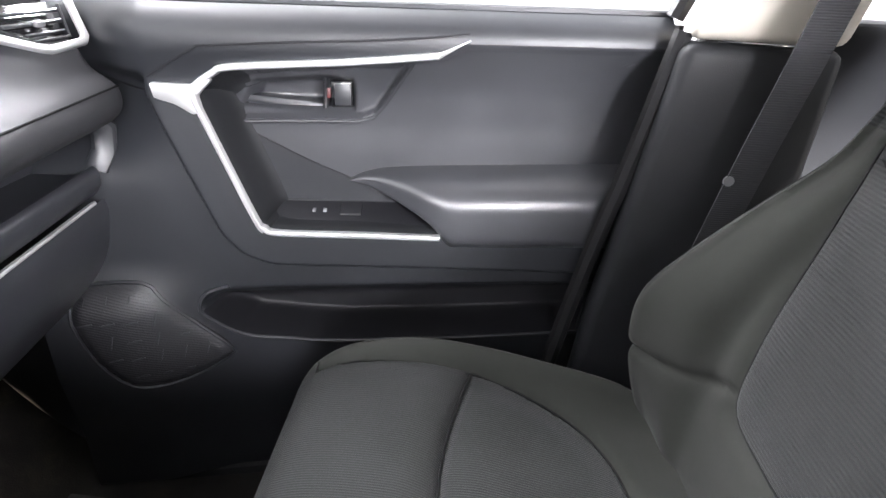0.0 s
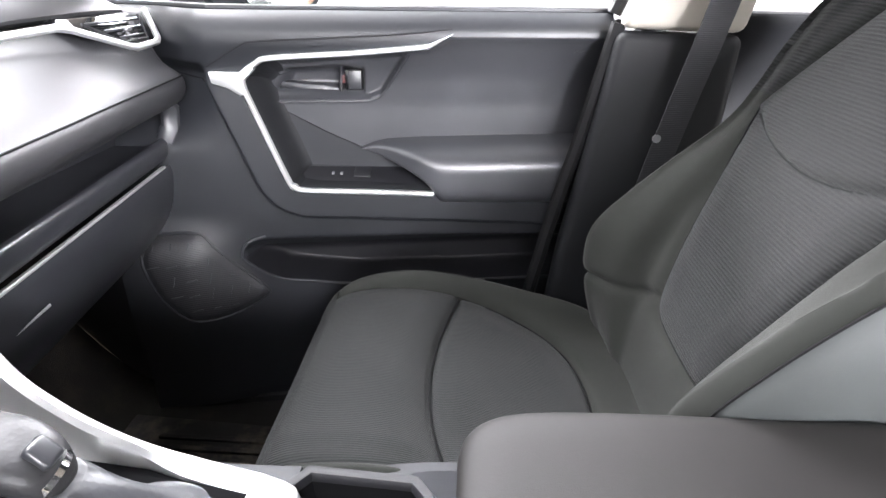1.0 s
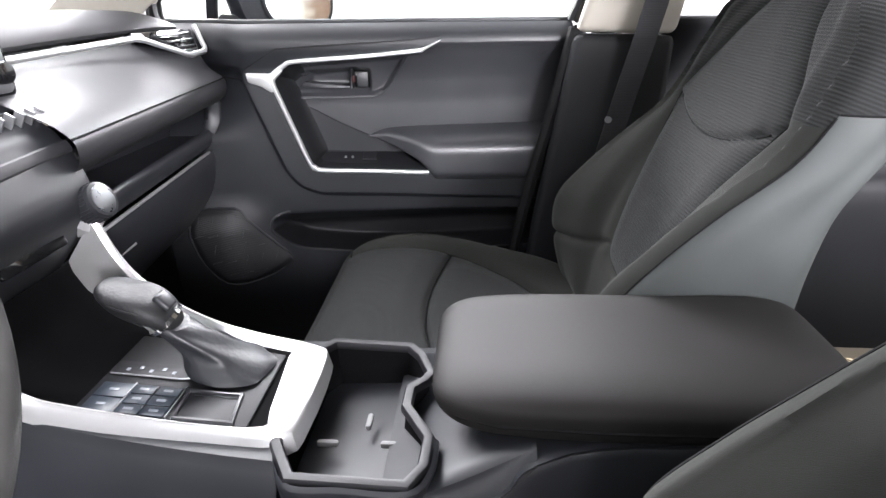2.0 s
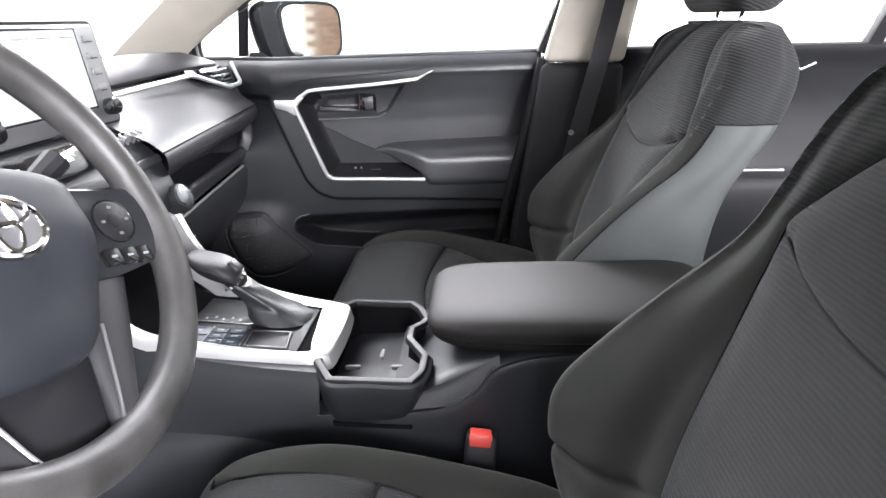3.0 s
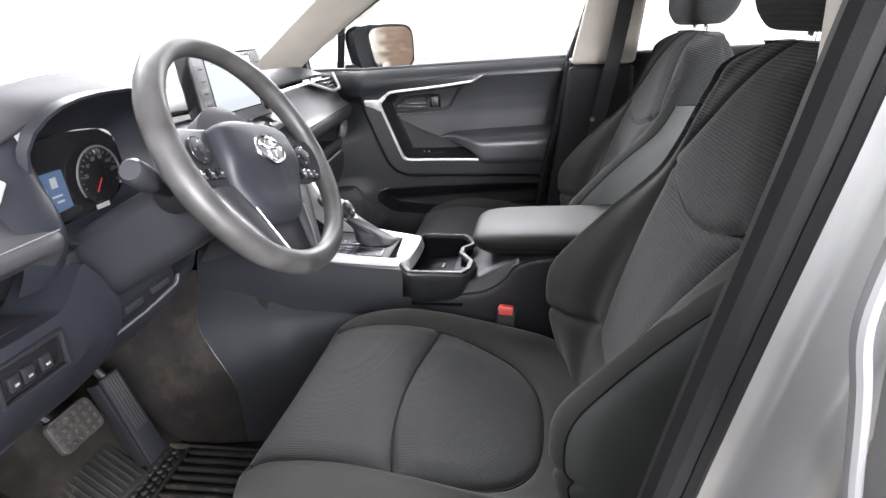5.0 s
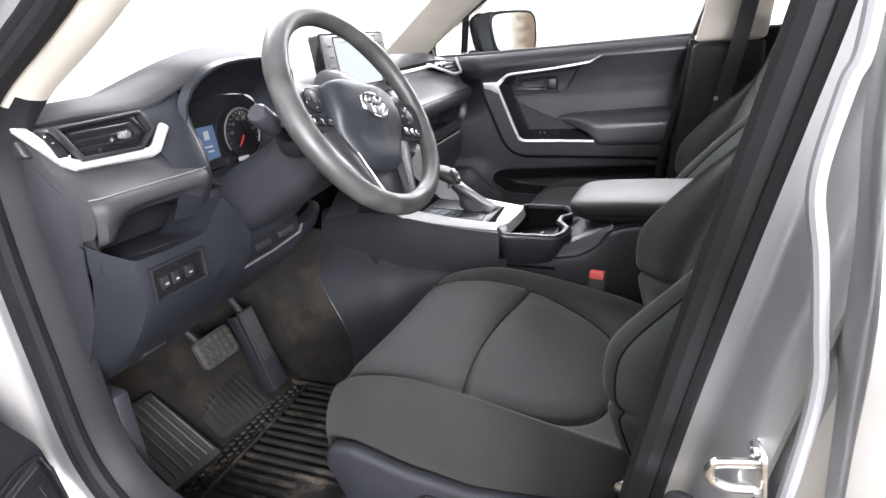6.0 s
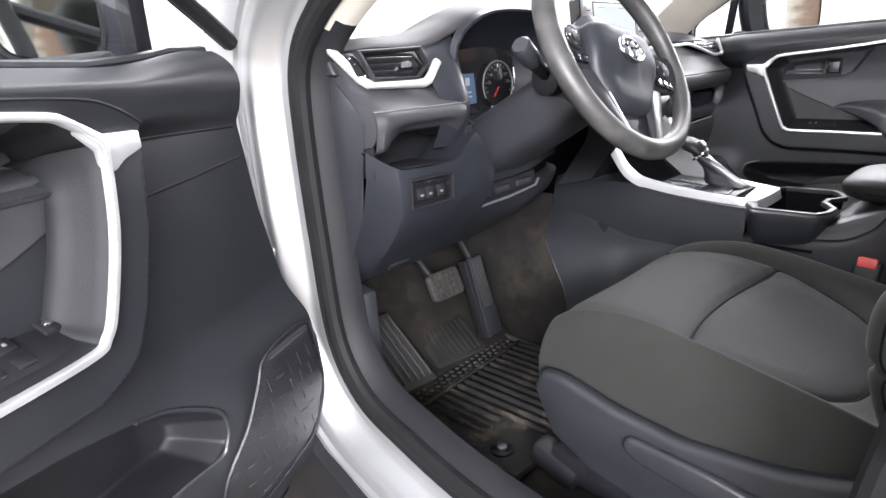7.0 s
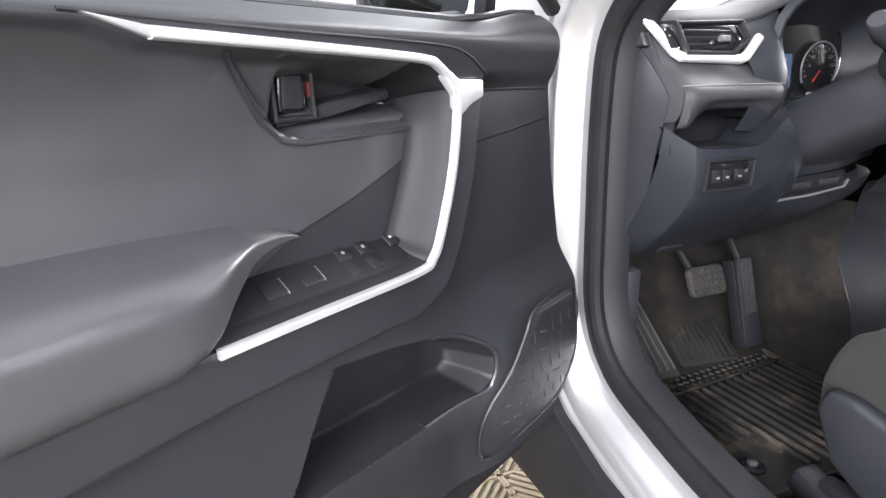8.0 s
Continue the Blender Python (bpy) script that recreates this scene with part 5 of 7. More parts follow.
net = profile_net((0.17, 0.30, 0.45, 0.60, 0.70, 0.742, 0.752), ppad_profile)
net[-4:, :, 0] -= np.array((0.002, 0.006, 0.014, 0.028))[:, None]
part("passenger_pad", net_mesh(net), PAD, dash, "stitched leatherette pad before the passenger")
part("pad_stitching", tube([(PS(y) - 0.001, y, 1.0345) for y in np.linspace(0.17, 0.74, 14)], 0.0014, 5), THREAD_SHADE, dash)
STRIP = [(-0.640, 0.20, 1.106), (-0.636, 0.40, 1.112), (-0.630, 0.555, 1.117), (-0.624, 0.575, 1.113), (-0.598, 0.662, 1.084), (-0.596, 0.68, 1.080), (-0.598, 0.744, 1.082), (-0.600, 0.752, 1.088), (-0.622, 0.766, 1.130)]
part("silver_strip", sweep([Vector(q) + Vector((0.012, 0, 0.004)) for q in STRIP], (1, -0.25, 0.75), half_round(0.009, 0.004)), SILVER, dash, "satin silver dashboard strip")
pv = part("air_vent", prism([(-0.612, 0.585, 1.117), (-0.598, 0.665, 1.092), (-0.605, 0.742, 1.094), (-0.632, 0.758, 1.128), (-0.630, 0.60, 1.128)], (-0.04, 0, 0), 0.002), PIANO, dash, "black side air vent")
for y0, y1, x, z in ((0.672, 0.742, -0.604, 1.098), (0.645, 0.748, -0.610, 1.109), (0.618, 0.754, -0.618, 1.120)):
    part("vent_slat", block((0.004, y1 - y0, 0.004), pose(x, (y0 + y1) / 2, z, 0, 25, 0), 0.001), PLASTIC, pv)
part("vent_tab", block((0.008, 0.014, 0.007), pose(-0.606, 0.70, 1.109), 0.002), SILVER_DIM, pv)
part("vent_rim", tube([(-0.612, 0.600, 1.122), (-0.596, 0.668, 1.092), (-0.598, 0.738, 1.092), (-0.616, 0.754, 1.126)], 0.0022, 6), PLASTIC_DEEP, pv)
part("shelf_back", block((0.02, 0.60, 0.12), pose(-0.69, 0.47, 0.945), 0.01), GLOVE, dash)
SL = lambda y: -0.525 - 0.10 * y
shelf_rows = [[(-0.69, y, 0.918), (SL(y) - 0.03, y, 0.918), (SL(y) - 0.006, y, 0.927), (SL(y), y, 0.932), (SL(y) + 0.008, y, 0.926), (SL(y) + 0.006, y, 0.905), (SL(y) - 0.004, y, 0.893)] for y in (0.20, 0.35, 0.5, 0.65, 0.72)]
part("open_shelf", net_mesh(refine(shelf_rows, 3, 3)), GLOVE, dash, "open dashboard shelf")
part("shelf_end", sweep([(SL(0.74) + 0.0, 0.735, 0.925), (SL(0.74) + 0.006, 0.75, 0.945), (SL(0.74) + 0.01, 0.75, 0.975), (SL(0.74), 0.738, 0.992)], (0.5, -1, 0), half_round(0.03, 0.012)), PLASTIC, dash)
part("shelf_line", sweep([(SL(y) + 0.004, y, 0.888) for y in (0.22, 0.4, 0.55, 0.70)], (1, 0, 0.3), half_round(0.005, 0.003)), SILVER, dash, "thin silver line")
glove = [[(SL(y) + 0.002, y, 0.884), (SL(y) + 0.004, y, 0.86), (SL(y) - 0.01, y, 0.80), (SL(y) - 0.05, y, 0.74), (SL(y) - 0.10, y, 0.71), (-0.85, y, 0.70)] for y in (0.20, 0.35, 0.5, 0.65, 0.735)]
gb = part("glove_box", net_mesh(refine(glove, 3, 3)), GLOVE, dash, "dark glove box lid")
part("glove_latch", block((0.012, 0.09, 0.02), pose(-0.565, 0.30, 0.845, 0, -8, 4), 0.005), PLASTIC_DEEP, gb)
part("latch_edge", block((0.004, 0.08, 0.004), pose(-0.557, 0.30, 0.833, 0, -8, 4), 0.001), SILVER, gb)
part("end_cap", prism([(-0.90, 0.775, 1.10), (-0.70, 0.780, 1.11), (-0.645, 0.775, 1.05), (-0.62, 0.770, 0.90), (-0.66, 0.77, 0.70), (-0.90, 0.775, 0.69)], (0, 0.02, 0), 0.006), PLASTIC, dash)

# centre stack
stack = []
for x, z, y0, y1 in ((-0.66, 1.10, -0.12, 0.22), (-0.60, 1.078, -0.11, 0.21), (-0.545, 1.045, -0.095, 0.20), (-0.525, 1.03, -0.09, 0.195), (-0.505, 1.0, -0.08, 0.19), (-0.49, 0.965, -0.06, 0.18), (-0.50, 0.93, -0.045, 0.172), (-0.54, 0.88, -0.035, 0.165), (-0.60, 0.80, -0.03, 0.16)):
    stack.append([(x - 0.10, y0 - 0.004, z - 0.02), (x - 0.012, y0, z), (x, y0 + 0.02, z + 0.002), (x, (y0 + y1) / 2, z + 0.003), (x, y1 - 0.02, z + 0.002), (x - 0.012, y1, z), (x - 0.10, y1 + 0.004, z - 0.02)])
part("stack_fascia", net_mesh(refine(stack, 3, 3)), PLASTIC, dash, "dark centre stack")
part("stack_strip", sweep([(-0.532, -0.10, 1.030), (-0.516, 0.05, 1.018), (-0.520, 0.19, 1.022)], (1, 0, 0.5), half_round(0.016, 0.006)), PAD, dash)
cv = part("centre_vents", prism([(-0.566, 0.06, 1.068), (-0.560, 0.20, 1.066), (-0.548, 0.205, 1.040), (-0.545, 0.06, 1.040)], (-0.03, 0, -0.01), 0.002), PIANO, dash)
for k in range(9):
    part("vent_slat", block((0.012, 0.003, 0.026), pose(-0.551, 0.072 + 0.0155 * k, 1.055, 0, 30, 0), 0.0008), SILVER_DIM, cv)
CP = axes((-0.541, -0.035, 1.058), (0, 1, 0), (-0.45, 0, 0.9))
climate = part("climate_panel", plate(CP, rounded(0.135, 0.040, 0.012), 0.010, 0.002), PIANO, dash, "gloss black climate switch panel")
for k, (x, y) in enumerate(((-0.05, 0.006), (-0.03, -0.008), (-0.008, 0.006), (0.012, -0.006), (0.018, 0.010), (0.04, 0.0), (-0.05, -0.010), (-0.015, -0.012))):
    part("switch_mark", plate(CP @ pose(x, y, 0.0103), rounded(0.011, 0.005, 0.001), 0.0005), WHITE_INK, climate)
hz = part("hazard_switch", plate(CP @ pose(0.090, 0.002, 0.0), rounded(0.034, 0.034, 0.004), 0.012, 0.002), PLASTIC, dash)
part("triangle", plate(CP @ pose(0.090, 0.002, 0.0122), [(-0.006, -0.005), (0.006, -0.005), (0, 0.006)], 0.0005), WHITE_INK, hz)

# touchscreen on the stack
SC = axes((-0.592, 0.072, 1.155), (0.02, 1, 0), (-0.10, 0, 1))
tablet = thing("touchscreen", (-0.60, 0.07, 1.08), "lit touchscreen with a black frame and side buttons on the dashboard", "touchscreen")
part("casing", plate(SC @ pose(0, 0, -0.030), rounded(0.296, 0.156, 0.010), 0.028, 0.004), PIANO, tablet)
# Grey satin stands in for the reflection on the bezel's dark glass.
part("bezel", plate(SC @ pose(0, 0, -0.003), rounded(0.284, 0.146, 0.008), 0.004, 0.001), SILVER_DIM, tablet, "glass front, grey for its reflection")
part("display", plate(SC @ pose(0.0, 0.010, 0.0005), rounded(0.190, 0.112, 0.003), 0.001), SCREEN, tablet, "white lit display")
part("display_frame", sweep([SC @ Vector(q) for q in ((-0.096, -0.047, 0.0012), (0.096, -0.047, 0.0012), (0.096, 0.067, 0.0012), (-0.096, 0.067, 0.0012))], SC.to_3x3() @ Vector((0, 0, 1)), half_round(0.003, 0.001), True), PIANO, tablet)
for s in (-1, 1):
    for k in range(4):
        kb = part("side_button", plate(SC @ pose(s * 0.120, 0.052 - 0.024 * k, 0.0005), rounded(0.022, 0.010, 0.002), 0.003, 0.0008), SILVER_DIM, tablet)
        part("button_edge", plate(SC @ pose(s * 0.120, 0.0475 - 0.024 * k, 0.0036), rounded(0.016, 0.0018, 0.0005), 0.0004), PIANO, kb)
    part("round_knob", lathe([(0.013, 0), (0.013, 0.014), (0.0115, 0.017), (0.009, 0.0175)], SC @ pose(s * 0.120, -0.050, 0.0005), 20), PIANO, tablet)
for k in range(4):
    part("display_line", plate(SC @ pose(-0.06 + 0.045 * k, 0.055, 0.0017), rounded(0.03, 0.002, 0.0005), 0.0003), SCREEN_INK, tablet)

SPUN = material("spun_metal", (0.34, 0.35, 0.37), 0.28, metal=1.0, mottle=0.1, mottle_size=60)
for y in (-0.030, 0.168):
    KM = axes((-0.508, y, 0.949), (0.05, 1, 0), (-0.42, 0, 0.9))
    kn = thing("climate_knob", KM.translation, "ribbed grey climate knob with a bright metal cap", "knob", "climate knobs")
    part("collar", lathe([(0.030, -0.012), (0.030, 0.006), (0.024, 0.012)], KM, 24), SILVER, kn)
    part("grip", lathe([(0.0225, 0.008), (0.0225, 0.034), (0.0215, 0.038), (0.0185, 0.0388)], KM, 28), PLASTIC, kn, "dark ribbed grip")
    for k in range(36):
        part("rib", block((0.0022, 0.0016, 0.024), KM @ pose(0, 0, 0.021, 0, 0, 10 * k) @ pose(0.0226, 0, 0), 0), PLASTIC, kn)
    part("cap", lathe([(0.0175, 0.034), (0.0175, 0.0392), (0.0155, 0.0398), (0.004, 0.0402)], KM, 28), SPUN, kn, "bright spun metal cap")
DS = axes((-0.508, 0.068, 0.948), (0, 1, 0), (-0.42, 0, 0.9))
dsw = part("stack_display", plate(DS, rounded(0.10, 0.05, 0.006), 0.006, 0.002), PIANO, dash)
for k in range(3):
    part("display_mark", plate(DS @ pose(-0.03 + 0.03 * k, 0.0, 0.0062), rounded(0.012, 0.008, 0.002), 0.0005), WHITE_INK, dsw)

# ---------------------------------------------------------------- steering wheel
SPOKE = material("grey_satin_spoke", (0.032, 0.032, 0.035), 0.38, metal=0.3, mottle=0.08)
AX = Vector((0.882, 0, 0.471))
WM = Matrix.Translation((-0.340, -0.369, 1.094)) @ axes(None, (0, 1, 0), (-0.471, 0, 0.882))
wheel = thing("steering_wheel", WM.translation, "worn grey urethane steering wheel with three spokes and a chrome badge", "steering wheel")
rim = []
for k in range(72):
    a = 2 * math.pi * k / 72
    swell = 1 + 0.10 * math.exp(-((abs((math.degrees(a) + 360) % 360 - 90) - 60) / 16) ** 2) + 0.12 * math.exp(-((((math.degrees(a) + 90) % 360) - 270) / 14) ** 2)
    rim.append((a, swell))
part("rim", tube([WM @ Vector((0.1775 * math.cos(a), 0.1775 * math.sin(a), 0.0)) for a, s in rim], [0.0162 * s for a, s in rim], 16, True, 1.12), WHEEL_SKIN, wheel, "worn grey grained wheel rim")
RIM_POSE, WM = WM, WM @ pose(0, 0, 0, 0, 0, -16)   # the wheel is turned a little to the right
HUB = 0.0
hub_out = [(-0.088, 0.020), (-0.080, 0.036), (-0.04, 0.046), (0.04, 0.046), (0.080, 0.036), (0.088, 0.020), (0.090, -0.02), (0.080, -0.06), (0.058, -0.095), (0.03, -0.108), (-0.03, -0.108), (-0.058, -0.095), (-0.080, -0.06), (-0.090, -0.02)]
layers = []
for h, f in ((-0.035, 0.94), (-0.022, 0.97), (-0.006, 1.0), (0.006, 0.985), (0.014, 0.93), (0.020, 0.80), (0.0225, 0.55), (0.024, 0.25), (0.0245, 0.03)):
    layers.append([tuple(WM @ Vector((x * f, HUB + y * f + 0.010 * (1 - f), h - (0.012 if y * f < -0.02 else 0) * (f > 0.3) * min(1, (-0.02 - y * f) / 0.03 if y * f < -0.02 else 0)))) for x, y in hub_out])
pad = part("airbag_cover", net_mesh(refine(layers, 2, 3, True), True, True), AIRBAG, wheel, "blue-grey airbag cover")
EM = WM @ pose(0, -0.006, 0.0235)
badge = part("badge", tube([EM @ Vector((0.031 * math.cos(a), 0.0215 * math.sin(a), 0.001)) for a in np.linspace(0, 2 * math.pi, 32, endpoint=False)], 0.0032, 8, True), CHROME, wheel, "chrome oval badge")
part("badge_plate", plate(EM, [(0.030 * math.cos(a), 0.0205 * math.sin(a)) for a in np.linspace(0, 2 * math.pi, 28, endpoint=False)], 0.002), SILVER_DIM, badge)
part("badge_bar", tube([EM @ Vector((0.010 * math.cos(a), 0.019 * math.sin(a), 0.003)) for a in np.linspace(0, 2 * math.pi, 24, endpoint=False)], 0.0022, 6, True), CHROME, badge)
part("badge_bar", tube([EM @ Vector((0.021 * math.cos(a), 0.008 * math.sin(a) + 0.009, 0.003)) for a in np.linspace(0, 2 * math.pi, 24, endpoint=False)], 0.0022, 6, True), CHROME, badge)
for s in (-1, 1):
    arm = []
    for f, hw, dz in ((0.0, 0.040, -0.012), (0.35, 0.036, -0.010), (0.7, 0.033, -0.006), (1.0, 0.030, 0.0)):
        x = s * (0.075 + 0.092 * f)
        arm.append([tuple(WM @ Vector((x, y, z + dz))) for y, z in ((hw, -0.004), (hw * 0.9, 0.006), (0, 0.009), (-hw * 1.2, 0.006), (-hw * 1.35, -0.004), (-hw * 1.1, -0.016), (0, -0.018), (hw * 0.9, -0.014))])
    spoke = part("side_spoke", net_mesh(refine(arm, 3, 2, True), True, True), DOOR_PLASTIC, wheel, "dark spoke with buttons")
    BM = WM @ pose(s * 0.124, -0.002, 0.002, 0, s * -5, 0)
    part("round_pad", lathe([(0.019, 0), (0.019, 0.0025), (0.017, 0.0035)], BM, 24), PLASTIC_DEEP, spoke)
    part("pad_rim", tube([BM @ Vector((0.020 * math.cos(q), 0.020 * math.sin(q), 0.002)) for q in np.linspace(0, 2 * math.pi, 24, endpoint=False)], 0.0010, 5, True), PIANO, spoke)
    part("pad_centre", lathe([(0.007, 0.003), (0.007, 0.005), (0.005, 0.0055)], BM, 16), PLASTIC_DEEP, spoke)
    for a in (0, 90, 180, 270):
        part("button_mark", plate(BM @ pose(0.0125 * math.cos(radians(a)), 0.0125 * math.sin(radians(a)), 0.0036), rounded(0.004, 0.0025, 0.0005), 0.0004), SILVER_DIM, spoke)
    for k in range(3):
        bt = part("push_button", plate(WM @ pose(s * (0.104 + 0.0185 * k), -0.034 - 0.001 * k, -0.001, 0, s * -5, 0), rounded(0.0165, 0.015, 0.003), 0.005, 0.001), PIANO, spoke)
        part("button_mark", plate(WM @ pose(s * (0.104 + 0.0185 * k), -0.034 - 0.001 * k, 0.0045, 0, s * -5, 0), rounded(0.006, 0.002, 0.0005), 0.0004), SCREEN_INK, bt)
    leg = []
    for f, hw in ((0, 0.030), (0.3, 0.026), (0.65, 0.019), (1.0, 0.012)):
        c = Vector((s * 0.094, -0.050, -0.010)).lerp(Vector((s * 0.043, -0.166, -0.002)), f)
        leg.append([tuple(WM @ (c + Vector((s * x * hw, 0, z)))) for x, z in ((0.9, -0.002), (0.5, 0.005), (-0.3, 0.007), (-0.9, 0.003), (-1.0, -0.006), (0.0, -0.014), (0.9, -0.009))])
    part("lower_spoke", net_mesh(refine(leg, 4, 3, True), True, True), SPOKE, wheel, "grey satin lower spoke")
    part("spoke_edge", tube(curve_points([tuple(WM @ Vector(q)) for q in ((s * 0.062, -0.085, 0.000), (s * 0.048, -0.125, 0.002), (s * 0.036, -0.156, 0.003), (s * 0.026, -0.164, 0.003), (0.0, -0.166, 0.003))], 4), 0.0016, 6), SILVER_DIM, wheel, "thin bright spoke edge")
part("spoke_web", prism([WM @ Vector(q) for q in ((-0.062, -0.085, -0.014), (0.062, -0.085, -0.014), (0.036, -0.162, -0.008), (-0.036, -0.162, -0.008))], AX * -0.010, 0.004), PLASTIC_DEEP, wheel, "black pocket between the lower spokes")
part("hub_back", lathe([(0.075, -0.10), (0.085, -0.05), (0.09, -0.02), (0.06, -0.01)], WM, 24), PLASTIC, wheel)

WM = RIM_POSE
shroud = thing("steering_column", WM.translation - AX * 0.15, "dark steering column shroud with a stalk", "steering column")
sh = []
for d, w, h, o in ((-0.065, 0.065, 0.045, 0.0), (-0.10, 0.075, 0.055, -0.002), (-0.16, 0.080, 0.058, -0.004), (-0.24, 0.085, 0.060, -0.002), (-0.34, 0.09, 0.06, 0.0)):
    sh.append([tuple(WM @ Vector((w * math.copysign(abs(math.cos(q)) ** 0.6, math.cos(q)), o - 0.01 + h * math.copysign(abs(math.sin(q)) ** 0.6, math.sin(q)), d))) for q in (2 * math.pi * k / 20 for k in range(20))])
part("shroud", net_mesh(refine(sh, 3, 2, True), True, True), PLASTIC, shroud)
ST = WM @ pose(-0.085, 0.010, -0.085)
part("stalk", tube([ST @ Vector(q) for q in ((0.02, 0, 0), (-0.03, 0.006, 0.01), (-0.075, 0.022, 0.028))], [0.011, 0.010, 0.012], 10), PLASTIC_DEEP, shroud)
part("stalk_knob", tube([ST @ Vector(q) for q in ((-0.068, 0.019, 0.025), (-0.078, 0.0235, 0.030), (-0.108, 0.037, 0.044), (-0.112, 0.039, 0.046))], [0.013, 0.0165, 0.0165, 0.013], 16), PLASTIC, shroud, "round grey stalk end")
part("stalk_collar", lathe([(0.030, 0), (0.028, 0.03), (0.018, 0.036)], ST @ pose(0.012, 0, 0, 0, -90, 0), 20), PLASTIC_DEEP, shroud)
for k in range(3):
    part("stalk_mark", block((0.002, 0.006, 0.003), ST @ pose(-0.05 + 0.012 * k, 0.012, 0.026, 0, 25, 0), 0), WHITE_INK, shroud)
part("wiper_stalk", tube([WM @ Vector(q) for q in ((0.08, 0.01, -0.085), (0.13, 0.02, -0.075), (0.18, 0.04, -0.05))], [0.010, 0.010, 0.013], 10), PLASTIC_DEEP, shroud)


# ---------------------------------------------------------------- centre console
console = thing("centre_console", (-0.1, 0.075, 0.35), "dark centre console with a silver frame, gear lever and cup holder", "console")
CY = 0.070
side = []
for x, z, w, zb in ((-0.72, 0.80, 0.075, 0.62), (-0.60, 0.80, 0.088, 0.60), (-0.50, 0.80, 0.098, 0.58), (-0.40, 0.783, 0.102, 0.57), (-0.30, 0.772, 0.106, 0.56), (-0.22, 0.768, 0.110, 0.55)):
    side.append([(x, CY - w - 0.02, 0.36), (x, CY - w - 0.020, zb), (x, CY - w - 0.022, z - 0.085), (x, CY - w - 0.012, z - 0.03), (x, CY - w, z - 0.006), (x, CY - w + 0.012, z), (x, CY, z), (x, CY + w - 0.012, z), (x, CY + w, z - 0.006), (x, CY + w + 0.012, z - 0.03), (x, CY + w + 0.022, z - 0.085), (x, CY + w + 0.02, zb), (x, CY + w + 0.02, 0.36)])
part("console_body", net_mesh(refine(side, 4, 3)), DOOR_PLASTIC, console, "dark grained console body")
def tunnel(xs, inset):
    """The tunnel's flank beside the driver's feet: upright under the console, spreading towards the floor ahead of the seat; its front edge leans back by the last number."""
    out = []
    for x, w, z, lean in xs:
        row = []
        for base, spread, h in ((0.006, 0.10, 0.35), (0.006, 0.10, 0.50), (0.006, 0.088, 0.59), (0.0, 0.06, 0.655), (-0.011, 0.0, z - 0.02), (-0.030, 0.0, z)):
            xx = x + lean * float(smooth(np.array(h), 0.72, 0.50))
            k = float(smooth(np.array(xx), -0.28, -0.78))
            row.append((xx, CY - w - base - spread * k + inset, h))
        out.append(row + [(x, CY - w + 0.03, z + 0.01)])
    return out


fr = tunnel(((-0.72, 0.108, 0.74, 0.10), (-0.66, 0.110, 0.74, 0.07), (-0.60, 0.112, 0.735, 0.03), (-0.52, 0.118, 0.715, 0.0), (-0.45, 0.122, 0.700, 0.0), (-0.25, 0.128, 0.705, 0.0)), 0.0)
flank = refine(fr, 4, 3)
part("tunnel_side", net_mesh(flank), DOOR_PLASTIC, console, "dark lower tunnel panel")
part("tunnel_side", net_mesh(np.array([[(x, 2 * CY - y, z) for x, y, z in r] for r in flank])), DOOR_PLASTIC, console)
part("tunnel_edge", tube(flank[0, 3:-6], 0.0008, 6), PLASTIC, console)
part("tunnel_carpet", net_mesh(refine(tunnel(((-1.05, 0.108, 0.74, 0), (-0.85, 0.108, 0.74, 0), (-0.72, 0.108, 0.74, 0), (-0.60, 0.112, 0.735, 0), (-0.54, 0.116, 0.73, 0)), 0.003), 4, 3)), CARPET, console, "dark dusty carpet on the tunnel")
# silver frame round the gear lever
FRAME = [(-0.530, -0.030, 0.885), (-0.505, -0.028, 0.845), (-0.480, -0.026, 0.822), (-0.450, -0.024, 0.809), (-0.38, -0.022, 0.796), (-0.30, -0.020, 0.786), (-0.222, -0.018, 0.779),
         (-0.208, 0.02, 0.781), (-0.208, 0.12, 0.781), (-0.225, 0.150, 0.779), (-0.30, 0.162, 0.788), (-0.357, 0.166, 0.802), (-0.400, 0.168, 0.822), (-0.430, 0.168, 0.845), (-0.456, 0.169, 0.870), (-0.476, 0.170, 0.905), (-0.489, 0.172, 0.94)]
bm = bmesh.new()
ring = []
for i, q in enumerate(FRAME):
    q = Vector(q)
    rear = 1 - min(1, abs(i - 8) / 3)
    inw = (Vector((-0.36 if q.x > -0.36 else q.x, CY, q.z)) - q)
    if i in (7, 8):
        inw = Vector((-1, 0, 0))
    inw.z = 0
    inw.normalize()
    w = 0.017 - 0.008 * (i < 6) + 0.030 * rear
    n1 = Vector((0, 0, 1)) if q.x > -0.46 else Vector((0.6, 0, 0.8))
    ring.append([tuple(q - n1 * 0.022 - inw * 0.004), tuple(q - n1 * 0.004), tuple(q + inw * 0.004 + n1 * 0.002), tuple(q + inw * w * 0.5 + n1 * 0.004), tuple(q + inw * w + n1 * 0.001), tuple(q + inw * (w + 0.003) - n1 * (0.014 + (0.05 if i > 10 else 0)))])
part("silver_frame", net_mesh(refine(ring, 3, 2)), SILVER, console, "satin silver console frame")
